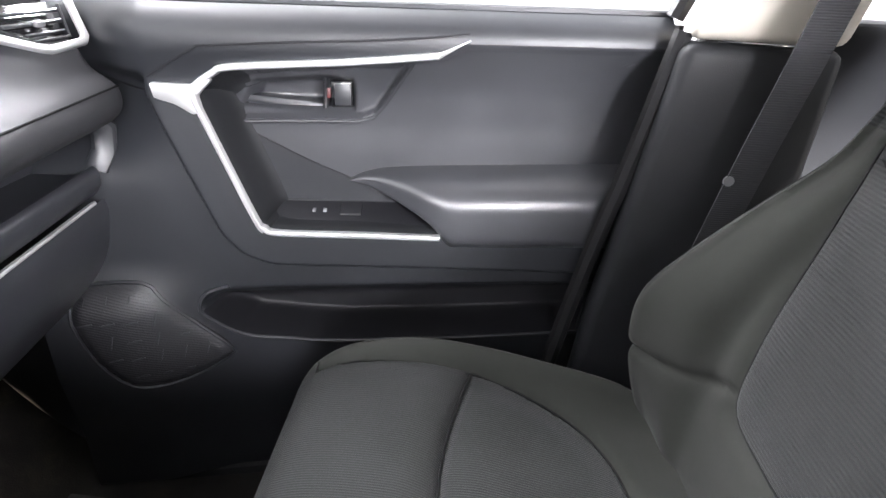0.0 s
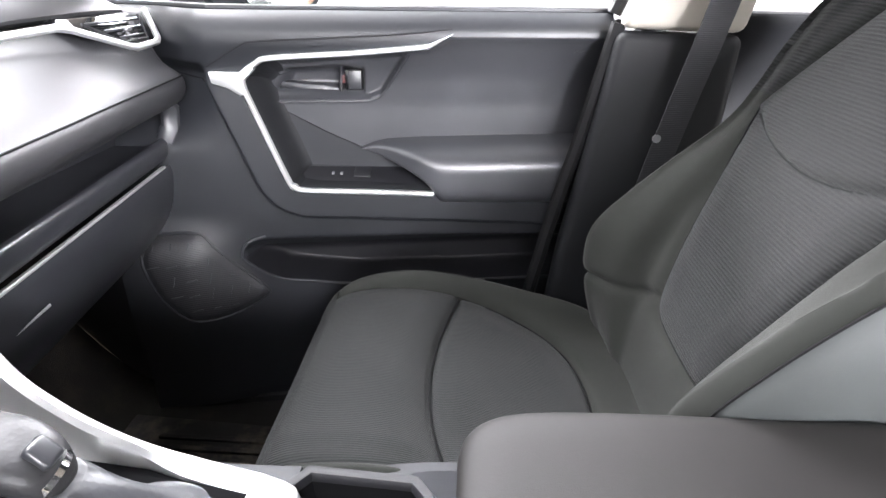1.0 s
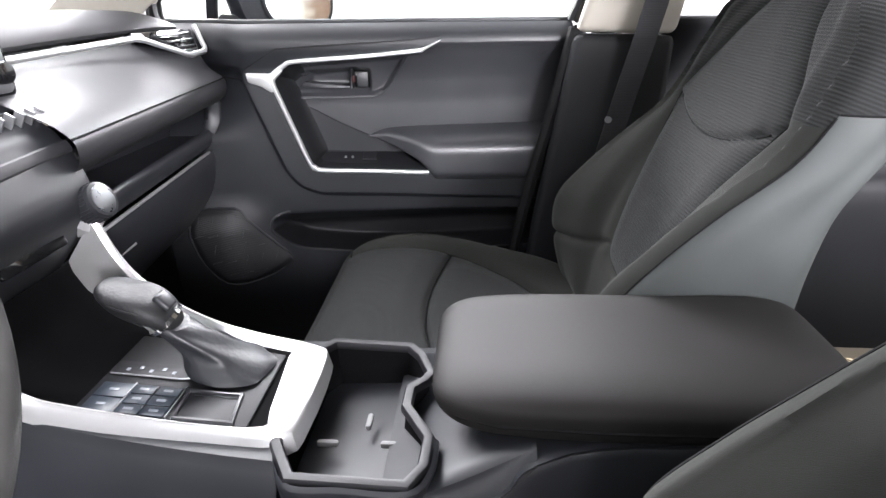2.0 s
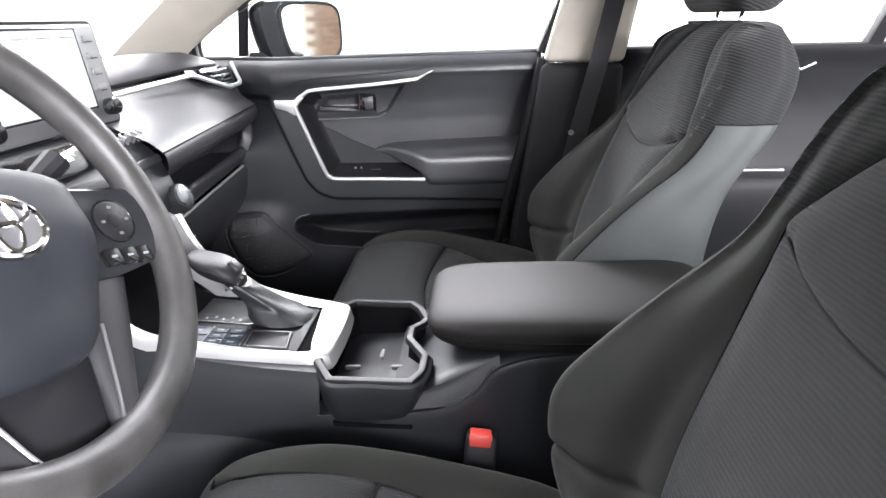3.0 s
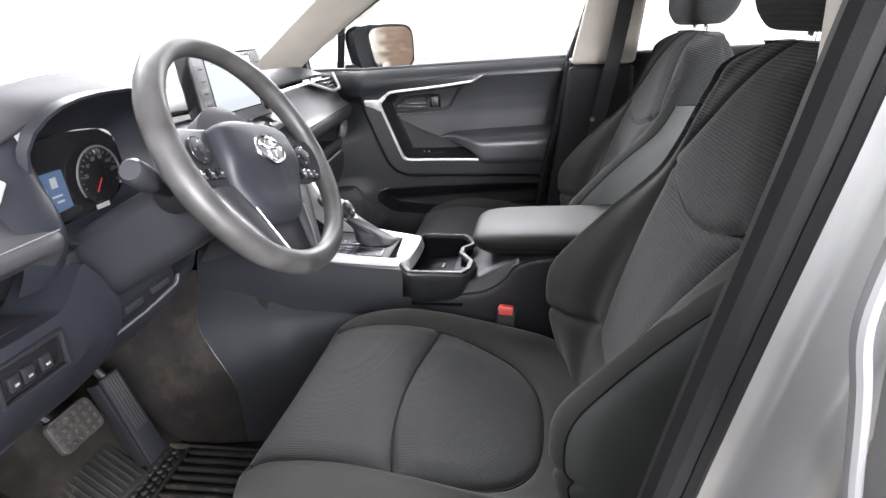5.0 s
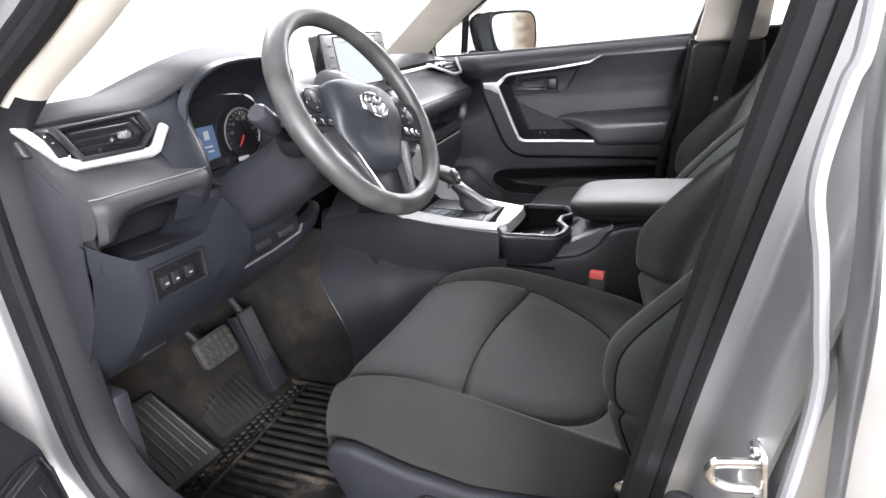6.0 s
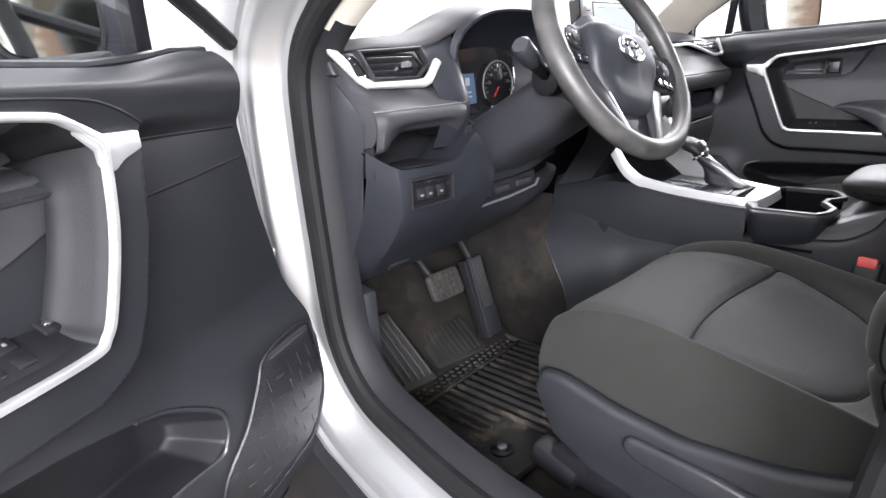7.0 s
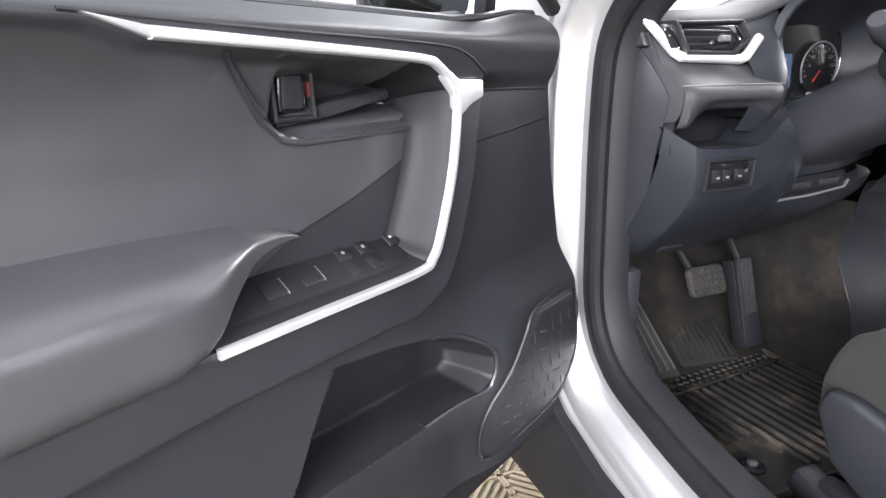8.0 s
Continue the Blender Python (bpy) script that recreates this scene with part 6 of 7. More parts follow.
bed = [[(x, y0, z), (x, y0 + 0.004, z + 0.001), (x, (y0 + y1) / 2, z + 0.001), (x, y1 - 0.004, z + 0.001), (x, y1, z)] for x, y0, y1, z in
       ((-0.243, -0.014, 0.128, 0.779), (-0.33, -0.016, 0.142, 0.7855), (-0.40, -0.017, 0.146, 0.790), (-0.447, -0.018, 0.149, 0.7945), (-0.475, -0.019, 0.150, 0.808), (-0.505, -0.020, 0.151, 0.840), (-0.53, -0.021, 0.152, 0.885))]
part("lever_surround", net_mesh(refine(bed, 3, 2)), CUP_BLACK, console, "dark grey gear plate surround")


def on_plate(x, lift=0.0):
    """Height of the gear plate, which slopes up to the front."""
    return 0.783 - 0.07 * (x + 0.27) + lift


def flat(x0, x1, y0, y1, lift, thick, skew=0.0):
    """A thin plate on the gear plate, its far edge skewed forward."""
    return prism([(x0, y0, on_plate(x0, lift)), (x1, y0, on_plate(x1, lift)), (x1 + skew, y1, on_plate(x1 + skew, lift)), (x0 + skew, y1, on_plate(x0 + skew, lift))], (0, 0, thick), min(0.0008, thick / 3))


inner = part("lever_plate", prism([(-0.258, -0.012, on_plate(-0.258)), (-0.258, 0.118, on_plate(-0.258)), (-0.33, 0.128, on_plate(-0.33)), (-0.44, 0.132, on_plate(-0.44)), (-0.44, -0.014, on_plate(-0.44)), (-0.33, -0.013, on_plate(-0.33))], (0, 0, 0.003), 0.001), PLASTIC_DEEP, console, "dark gear plate")
for x0, x1, rows in ((-0.432, -0.398, ((0.002, 0.022), (0.0235, 0.044))), (-0.3965, -0.372, ((0.002, 0.0152), (0.0165, 0.0297), (0.031, 0.044))), (-0.3705, -0.345, ((0.002, 0.0152), (0.0165, 0.0297), (0.031, 0.044)))):
    for y0, y1 in [(1.12 * a - 0.0125, 1.12 * b - 0.0125) for a, b in rows]:
        key = part("mode_button", flat(x0, x1, y0, y1, 0.003, 0.0022), BUTTON_BLUE, inner, "flush blue-black push button")
        xm, ym = (x0 + x1) / 2, (y0 + y1) / 2
        part("button_mark", flat(xm - 0.005, xm + 0.005, ym - 0.0018, ym + 0.0018, 0.0053, 0.0004), SCREEN_INK, key)
for x in (-0.3973, -0.342):
    part("key_divider", flat(x - 0.0009, x + 0.0009, -0.011, 0.039, 0.003, 0.003), SILVER_DIM, inner)
tray = part("small_tray", sweep([(x, y, on_plate(x, 0.004)) for x, y in ((-0.334, -0.010), (-0.274, -0.010), (-0.280, 0.034), (-0.338, 0.034))], (0.15, 0, 1), half_round(0.004, 0.003), True), PLASTIC, console, "small open tray")
part("tray_floor", flat(-0.334, -0.277, -0.009, 0.033, 0.0032, 0.0006), PLASTIC_DEEP, tray)
part("tray_wall", flat(-0.330, -0.282, 0.028, 0.033, 0.0034, 0.0012), LINING, tray)
gate = part("gear_position_strip", prism([(x, y, on_plate(x, 0.0032)) for x, y in ((-0.435, 0.052), (-0.352, 0.052), (-0.343, 0.057), (-0.340, 0.064), (-0.344, 0.072), (-0.352, 0.076), (-0.435, 0.076))], (0, 0, 0.002), 0.0006), PLASTIC_DEEP, inner, "gloss black gear position strip")
part("gate_edge", tube([(x, y, on_plate(x, 0.005)) for x, y in ((-0.435, 0.052), (-0.352, 0.052), (-0.343, 0.057), (-0.340, 0.064), (-0.344, 0.072), (-0.352, 0.076))], 0.0010, 5), SILVER_DIM, gate)
for k in range(5):
    part("letter_bar", flat(-0.421 + 0.013 * k, -0.417 + 0.013 * k, 0.058 + 0.005 * (k % 2), 0.063 + 0.005 * (k % 2), 0.0054, 0.0004), SCREEN_INK, gate)

GAITER = material("creased_gaiter_leather", (0.022, 0.0232, 0.027), 0.45, grain=0.5, grain_size=160, mottle=0.2, mottle_size=30)
LEVER_LEATHER = material("worn_lever_leather", (0.0135, 0.0135, 0.0148), 0.5, specular=0.35, grain=0.4, grain_size=260, mottle=0.3, mottle_size=40)
lever = thing("gear_lever", (-0.33, 0.08, 0.79), "dark leather gear lever with a soft gaiter", "gear lever")
gait = []
for f, cx, cz, rx, ry in ((0, -0.310, 0.794, 0.046, 0.042), (0.12, -0.314, 0.800, 0.042, 0.038), (0.3, -0.325, 0.814, 0.031, 0.028), (0.5, -0.337, 0.828, 0.026, 0.024), (0.7, -0.350, 0.842, 0.024, 0.022), (0.85, -0.359, 0.852, 0.022, 0.021), (1.0, -0.366, 0.860, 0.020, 0.020)):
    gait.append([(cx + rx * math.copysign(abs(math.cos(q)) ** 0.7, math.cos(q)) * (1 + 0.07 * math.sin(5 * q + 9 * f)), 0.084 - 0.016 * f + ry * math.copysign(abs(math.sin(q)) ** 0.7, math.sin(q)) * (1 + 0.07 * math.cos(4 * q + 7 * f)), cz + 0.006 * math.cos(q) * (-1)) for q in (2 * math.pi * k / 20 for k in range(20))])
part("gaiter", net_mesh(refine(gait, 4, 2, True), True, True), GAITER, lever, "creased leather gaiter")
part("collar", tube([(-0.366, 0.068, 0.859), (-0.369, 0.067, 0.863)], [0.0215, 0.0215], 20), CHROME, lever)
kb = []
for f, cx, cz, rx, ry in ((0, -0.369, 0.859, 0.016, 0.016), (0.1, -0.374, 0.864, 0.023, 0.022), (0.3, -0.386, 0.873, 0.034, 0.027), (0.55, -0.394, 0.886, 0.038, 0.029), (0.8, -0.397, 0.895, 0.033, 0.025), (0.93, -0.398, 0.899, 0.022, 0.016), (1.0, -0.398, 0.9005, 0.009, 0.007)):
    kb.append([(cx + rx * math.copysign(abs(math.cos(q)) ** 0.8, math.cos(q)), 0.067 + ry * math.copysign(abs(math.sin(q)) ** 0.75, math.sin(q)), cz - 0.32 * rx * math.cos(q)) for q in (2 * math.pi * k / 22 for k in range(22))])
part("lever_knob", net_mesh(refine(kb, 4, 2, True), True, True), LEVER_LEATHER, lever, "dark leather lever knob")
part("knob_seam", tube([(-0.394 + 0.0383 * math.cos(q), 0.067 + 0.0293 * math.sin(q), 0.8865 - 0.32 * 0.038 * math.cos(q)) for q in np.linspace(0.4, 5.9, 40)], 0.0012, 5), PLASTIC_DEEP, lever)
part("release_button", block((0.022, 0.020, 0.010), pose(-0.364, 0.067, 0.884, 0, 48, 0), 0.004, 3), PLASTIC, lever, "dark release button")

# cup holder
CUPS = [(-0.226, -0.022), (-0.224, 0.145), (-0.208, 0.166), (-0.110, 0.160), (-0.094, 0.140), (-0.080, 0.104), (-0.086, 0.090), (-0.101, 0.074), (-0.102, 0.042), (-0.088, 0.018), (-0.074, -0.006), (-0.076, -0.045), (-0.090, -0.070), (-0.200, -0.066)]
cup = part("cup_holder", sweep([(x, y, 0.772) for x, y in CUPS], (0, 0, 1), half_round(0.012, 0.007), True), PLASTIC_DEEP, console, "dark cup holder with moulded rim")
wall = [[(x, y, z) for x, y in CUPS] for z in (0.776, 0.74, 0.69)]
wall[1] = [(x + (0.004 if x < -0.15 else -0.004), y + (0.004 if y < 0.07 else -0.004), 0.74) for x, y in CUPS]
wall[2] = [(x + (0.008 if x < -0.15 else -0.008), y + (0.008 if y < 0.07 else -0.008), 0.685) for x, y in CUPS]
part("cup_wall", net_mesh(np.array(wall), True, False), CUP_BLACK, cup)
part("cup_floor", prism([(x * 0.98 - 0.003, y, 0.704) for x, y in CUPS], (0, 0, -0.006)), CUP_BLACK, cup)
for x, y, rz in ((-0.188, 0.025, 0), (-0.118, 0.026, 0), (-0.148, 0.062, 90)):
    part("cup_finger", block((0.024, 0.007, 0.008), pose(x, y, 0.735, 0, 0, rz), 0.003), STITCH, cup, "light rubber finger")
part("cup_ring", tube([(-0.15 + 0.045 * math.cos(a), 0.10 + 0.04 * math.sin(a), 0.712) for a in np.linspace(0, 2 * math.pi, 24, endpoint=False)], 0.0015, 6, True), PLASTIC_DEEP, cup)
outer = [[(-0.232, -0.018, 0.775), (-0.230, -0.024, 0.766), (-0.222, -0.034, 0.725), (-0.214, -0.042, 0.700)], [(-0.203, -0.071, 0.775), (-0.203, -0.077, 0.766), (-0.197, -0.072, 0.725), (-0.192, -0.060, 0.700)], [(-0.15, -0.075, 0.775), (-0.15, -0.080, 0.766), (-0.15, -0.074, 0.725), (-0.15, -0.062, 0.702)],
         [(-0.088, -0.076, 0.775), (-0.086, -0.080, 0.766), (-0.099, -0.073, 0.727), (-0.105, -0.060, 0.706)], [(-0.070, -0.046, 0.775), (-0.066, -0.047, 0.766), (-0.081, -0.050, 0.732), (-0.086, -0.050, 0.720)], [(-0.068, -0.006, 0.775), (-0.063, -0.006, 0.766), (-0.078, -0.010, 0.735), (-0.082, -0.010, 0.724)]]
part("cup_skirt", net_mesh(refine(outer, 5, 3)), DOOR_PLASTIC, cup)
# rear console box, the neck that sweeps down to the cup holder, and the padded lid
SWOOP = ((-0.226, 0.712, -0.054), (-0.12, 0.722, -0.062), (-0.08, 0.727, -0.061), (-0.04, 0.733, -0.058), (0.0, 0.757, -0.052), (0.03, 0.790, -0.047), (0.12, 0.80, -0.030), (0.35, 0.80, -0.028))
box = []
for x, z, y in SWOOP:
    far = 0.166 - y
    box.append([(x, y - 0.009, 0.36), (x, y - 0.008, 0.55), (x, y - 0.006, z - 0.04), (x, y - 0.003, z - 0.006), (x, y + 0.006, z), (x, 0.083, z), (x, far - 0.006, z), (x, far + 0.003, z - 0.006), (x, far + 0.006, z - 0.04), (x, far + 0.008, 0.55), (x, far + 0.009, 0.36)])
part("rear_box", net_mesh(refine(box, 4, 3)), DOOR_PLASTIC, console, "dark rear console box")
part("box_rear", block((0.02, 0.23, 0.44), pose(0.35, 0.083, 0.58), 0.006), PLASTIC, console)
part("box_seam", tube(curve_points([(x, y - 0.0038, z - 0.004) for x, z, y in SWOOP[:6]], 5), 0.0014, 5), PLASTIC_DEEP, console)
neck = []
for (x, z, y), rise in zip(SWOOP[1:6], (0.014, 0.026, 0.042, 0.034, 0.010)):
    neck.append([(x, y - 0.002, z - 0.001), (x, y + 0.006, z + rise * 0.5), (x, y + 0.024, z + rise * 0.92), (x, 0.083, z + rise), (x, 0.14, z + rise * 0.92), (x, 0.17 - y - 0.006, z - 0.001)])
part("console_neck", net_mesh(refine(neck, 5, 4)), DOOR_PLASTIC, console, "smooth neck between cup holder and armrest")
lid = []
for x, w, zb, zt in ((-0.072, 0.060, 0.806, 0.824), (-0.066, 0.084, 0.798, 0.833), (-0.045, 0.104, 0.791, 0.840), (-0.005, 0.115, 0.787, 0.843), (0.08, 0.119, 0.785, 0.845), (0.20, 0.119, 0.785, 0.846), (0.30, 0.117, 0.788, 0.849), (0.345, 0.110, 0.792, 0.843), (0.355, 0.09, 0.802, 0.835)):
    c, h = (zb + zt) / 2, (zt - zb) / 2
    row = []
    for q in (2 * math.pi * (k + 0.5) / 28 for k in range(28)):
        cs, sn = math.cos(q), math.sin(q)
        tuck = 0.014 * max(0.0, -sn)                   # the base draws in under the seam
        row.append((x + tuck * (1.2 if x < 0 else 0), 0.083 + (w - tuck) * math.copysign(abs(cs) ** 0.42, cs), c + h * math.copysign(abs(sn) ** 0.5, sn)))
    lid.append(row)
armlid = part("armrest_lid", net_mesh(refine(lid, 4, 2, True), True, True), ARM_LEATHER, console, "padded black leatherette armrest lid")
part("lid_seam", tube([(x, y, 0.814) for x, y in ((-0.0725, 0.083), (-0.071, 0.03), (-0.062, -0.004), (-0.042, -0.0205), (-0.005, -0.0325), (0.1, -0.0365), (0.3, -0.034))], 0.0018, 5), THREAD_SHADE, armlid)


# ---------------------------------------------------------------- seats
LEVELS = [  # z, bolster front, centre front, rear, half width, insert half width
    (0.60, 0.135, 0.150, 0.34, 0.215, 0.120), (0.64, 0.112, 0.152, 0.355, 0.238, 0.126), (0.70, 0.094, 0.165, 0.352, 0.252, 0.138), (0.76, 0.085, 0.182, 0.348, 0.258, 0.148), (0.82, 0.094, 0.203, 0.347, 0.260, 0.155),
    (0.88, 0.142, 0.228, 0.355, 0.258, 0.160), (0.94, 0.203, 0.254, 0.370, 0.256, 0.164), (1.00, 0.270, 0.283, 0.400, 0.258, 0.168), (1.05, 0.302, 0.306, 0.428, 0.260, 0.170), (1.10, 0.324, 0.328, 0.446, 0.258, 0.168), (1.14, 0.342, 0.346, 0.452, 0.250, 0.160),
    (1.175, 0.352, 0.368, 0.448, 0.222, 0.140), (1.198, 0.384, 0.392, 0.438, 0.185, 0.11), (1.206, 0.402, 0.405, 0.420, 0.14, 0.09)]
HEAD = [(1.222, 0.034, 0.105), (1.229, 0.046, 0.128), (1.26, 0.064, 0.150), (1.31, 0.066, 0.154), (1.36, 0.060, 0.150), (1.395, 0.042, 0.126), (1.41, 0.026, 0.10)]


def crease(curves, u, w, depth, width):
    """Depth of the rolled-in seams at points u, w: deepest on the curves."""
    out = np.zeros(u.shape)
    for c, _ in curves:
        d, _, _ = open_distance(c, u, w)
        out = np.maximum(out, depth * (0.6 * np.exp(-(d / width) ** 2) + 0.4 * np.exp(-(d / (2.6 * width)) ** 2)))
    return out


def open_distance(c, u, w):
    """Distance to an open line."""
    c = np.asarray(c, float)
    d = np.full(u.shape, 1e9)
    for (x0, y0), (x1, y1) in zip(c[:-1], c[1:]):
        ex, ey = x1 - x0, y1 - y0
        s = np.clip(((u - x0) * ex + (w - y0) * ey) / (ex * ex + ey * ey + 1e-12), 0, 1)
        d = np.minimum(d, np.hypot(u - x0 - s * ex, w - y0 - s * ey))
    return d, None, None


def snapped(poly, u, w, reach):
    """Moves the points nearest to a polygon's edge onto it, so that cloth panels meet in a clean line."""
    d, nu, nw = nearest(poly, u, w)
    hit_ = d < reach
    return np.where(hit_, nu, u), np.where(hit_, nw, w)


# cloth panels of the backrest (across, up) and of the cushion (along, across)
BACK_EDGE = [(0.060, 0.728), (0.090, 0.738), (0.106, 0.760), (0.118, 0.80), (0.134, 0.86), (0.152, 0.93), (0.172, 0.99), (0.190, 1.035)]
BACK_HALF = [tuple(q) for q in curve_points([(0.0, 0.726)] + BACK_EDGE, 6)]
BACK_TOP = [tuple(q) for q in curve_points([(0.190, 1.035), (0.168, 1.07), (0.125, 1.12), (0.085, 1.17), (0.06, 1.215)], 4)]
BACK_PANEL = BACK_HALF + BACK_TOP[1:] + [(-v, z) for v, z in (BACK_HALF + BACK_TOP[1:])[:0:-1]]
BACK_SIDE = BACK_EDGE[1:] + [tuple(q) for q in BACK_TOP[1:]]
BACK_BOW = [(v, 0.988 + 1.15 * v * v) for v in np.linspace(-0.172, 0.172, 15)]
SEAT_EDGE = [(-0.42, 0.198), (-0.33, 0.199), (-0.24, 0.203), (-0.14, 0.204), (-0.05, 0.192), (0.02, 0.163), (0.060, 0.115), (0.076, 0.055), (0.079, 0.0)]
SEAT_HALF = [tuple(q) for q in curve_points(SEAT_EDGE, 4)]
SEAT_PANEL = SEAT_HALF + [(x, -v) for x, v in SEAT_HALF[-2::-1]]
SEAT_BOW = [(-0.122 - 0.036 * (1 - (v / 0.204) ** 2), v) for v in np.linspace(-0.204, 0.204, 15)]


def build_seat(name, dx, cy, outer, label):
    """A front seat; outer is -1 or 1, the side next to its door."""
    seat = thing(name, (dx, cy, 0.36), label, "car seat", "front seats")
    rows = []
    for z, xb, xc, xr, hw, iw in LEVELS:
        g = min(0, xb - xc)
        half = [(0, xc), (iw * 0.5, xc - 0.001), (iw - 0.014, xc - 0.002 + 0.10 * g), (iw, xc - 0.002 + 0.24 * g), (iw + 0.018, xc - 0.003 + 0.52 * g), ((iw + hw) / 2 + 0.006, xb + 0.008),
                (hw - 0.034, xb), (hw - 0.012, xb + 0.018), (hw - 0.002, min(xb + 0.055, xr - 0.03)), (hw - 0.006, (xb + xr) / 2 + 0.02), (hw - 0.022, xr - 0.008), (hw * 0.5, xr + 0.004), (0, xr + 0.006)]
        rows.append([(x + dx, cy + v, z) for v, x in half] + [(x + dx, cy - v, z) for v, x in half[-2:0:-1]])
    K = 6
    net = refine(rows, 13, K, True)
    n = net.shape[1]
    col = np.arange(n)
    # lanes run along the insert's edge
    for r in net:
        edge = float(np.interp(r[0, 2], [z for _, z in BACK_SIDE], [v for v, _ in BACK_SIDE]))
        for s in (1, -1):
            js = [(s * j) % n for j in range(7 * K + 1)]
            v, x = abs(r[js, 1] - cy), r[js, 0].copy()
            goal = np.interp(np.arange(7 * K + 1), [0, 3 * K, 7 * K], [0, edge, v[-1]])
            r[js, 1], r[js, 0] = cy + s * goal, np.interp(goal, v, x)
    lane = np.minimum(col, n - col)                     # 0 in the middle of the front, growing round to the rear
    front = lane < 8 * K
    V, Zc = net[..., 1] - cy, net[..., 2].copy()
    V, Zc = [np.where(front[None], q, p) for q, p in zip(snapped(BACK_PANEL, V, Zc, 0.0034), (V, Zc))]
    net[..., 1], net[..., 2] = V + cy, Zc
    seams = [(BACK_HALF, False), ([(-v, z) for v, z in BACK_HALF], False), (BACK_TOP, False), ([(-v, z) for v, z in BACK_TOP], False), (BACK_BOW, False),
             ([(0.106, 0.757), (0.15, 0.742), (0.20, 0.736), (0.25, 0.735)], False), ([(-0.106, 0.757), (-0.15, 0.742), (-0.20, 0.736), (-0.25, 0.735)], False)]
    net[..., 0] += np.where(front[None], crease(seams, V, Zc, 0.010, 0.0050), 0.0)
    # the panels between the seams are stuffed
    net[..., 0] -= np.where(front[None], 0.008 * smooth(-inside(BACK_PANEL, V, Zc), 0.0, 0.05), 0.0)
    mid = lambda a: (a[:-1] + a[1:] + np.roll(a, -1, 1)[:-1] + np.roll(a, -1, 1)[1:]) / 4
    lm = np.minimum(col + 0.5, n - col - 0.5)
    vm, zm = mid(V), mid(Zc)
    vm[:, n // 2:] = -vm[:, :n - n // 2][:, ::-1]
    ribbed = (inside(BACK_PANEL, vm, zm) < 0) & (lm < 8 * K)[None]
    flank = (lm >= 7 * K)[None] & (lm < 10 * K)[None] & (zm < 1.062) & ~ribbed
    shoulder = (zm >= 1.045 + 0.10 * (0.20 - np.minimum(np.abs(vm), 0.20))) & ~ribbed & ~flank & (lm < 10.5 * K)[None]
    part("backrest", net_mesh(net, True, False, keep=lambda i, j: not (ribbed[i, j] or flank[i, j] or shoulder[i, j])), BOLSTER, seat, "plain dark cloth bolsters", 60)
    part("backrest_insert", net_mesh(net, True, False, keep=lambda i, j: ribbed[i, j]), RIB_Z, seat, "finely ribbed dark cloth insert", 60)
    for s in (1, -1):
        pick = lambda j: (j < n // 2) == (s > 0)
        part("shoulder_panel", net_mesh(net, True, False, keep=lambda i, j: shoulder[i, j] and pick(j)), RIB_Z, seat, "ribbed cloth shoulder", 60)
        part("side_panel", net_mesh(net, True, False, keep=lambda i, j: flank[i, j] and pick(j)), FLANK_LIT, seat, "smooth grey-green side panel, lightened as if lit", 60)
        zi = lambda z: int(np.argmin(abs(Zc[:, 0] - z)))
        jf = (s * 7 * K) % n
        part("side_seam", tube(net[9:zi(1.062), jf] + np.array((-0.0004, 0, 0)), 0.0016, 5), THREAD_SHADE, seat)
        part("side_seam", tube(net[zi(1.062), [(s * j) % n for j in range(7 * K, 10 * K)]] + np.array((0, s * 0.0004, 0)), 0.0014, 5), THREAD_SHADE, seat)
    part("backrest_cap", prism([tuple(q) for q in net[-1]], (0, 0, 0.001)), RIB_Z, seat)
    fv, fz, fx = V[:, front].ravel(), Zc[:, front].ravel(), net[:, front, 0].ravel()

    def back_point(v, z):
        d2 = (fv - v) ** 2 + (fz - z) ** 2
        k = np.argsort(d2)[:4]
        wgt = 1 / (d2[k] + 1e-7)
        return (float((fx[k] * wgt).sum() / wgt.sum()) + 0.0006, cy + v, z)

    def eased(points, axis):
        p = np.array(points)
        for _ in range(8):
            p[1:-1, axis] = (p[:-2, axis] + 2 * p[1:-1, axis] + p[2:, axis]) / 4
        return p

    # Black tubes along the seams, in place of the shade in the creases.
    for c, _ in seams[:5]:
        part("seam", tube(eased([back_point(v, z) for v, z in c if z < 1.20], 0) + np.array((-0.0012, 0, 0)), 0.0015, 5), THREAD_SHADE, seat)
    # cushion
    cush = []
    for x, zt, hw, zb, lift in ((-0.368, 0.585, 0.190, 0.560, 0.0), (-0.372, 0.610, 0.215, 0.545, 0.0), (-0.362, 0.645, 0.228, 0.535, 0.002), (-0.335, 0.673, 0.238, 0.53, 0.011), (-0.285, 0.686, 0.246, 0.53, 0.024), (-0.20, 0.683, 0.252, 0.53, 0.039), (-0.112, 0.664, 0.254, 0.53, 0.048),
                                (-0.02, 0.640, 0.254, 0.53, 0.052), (0.08, 0.622, 0.250, 0.53, 0.046), (0.14, 0.616, 0.240, 0.53, 0.026), (0.20, 0.61, 0.235, 0.53, 0.01)):
        k = hw - 0.048
        half = [(0, zt), (k * 0.5, zt + 0.001 + lift * 0.06), (k - 0.035, zt + 0.001 + lift * 0.24), (k - 0.004, zt + lift * 0.55), (k + 0.012, zt + 0.001 + lift * 0.86), (k + 0.026, zt - 0.002 + lift), (hw - 0.006, zt - 0.020 + lift * 0.7), (hw, zt - 0.055 + lift * 0.3 if zt > 0.605 and x > -0.365 else zt - 0.02), (hw - 0.006, max(zb, zt - 0.10) if x > -0.365 else zb + 0.004), (hw - 0.04, zb), (0, zb)]
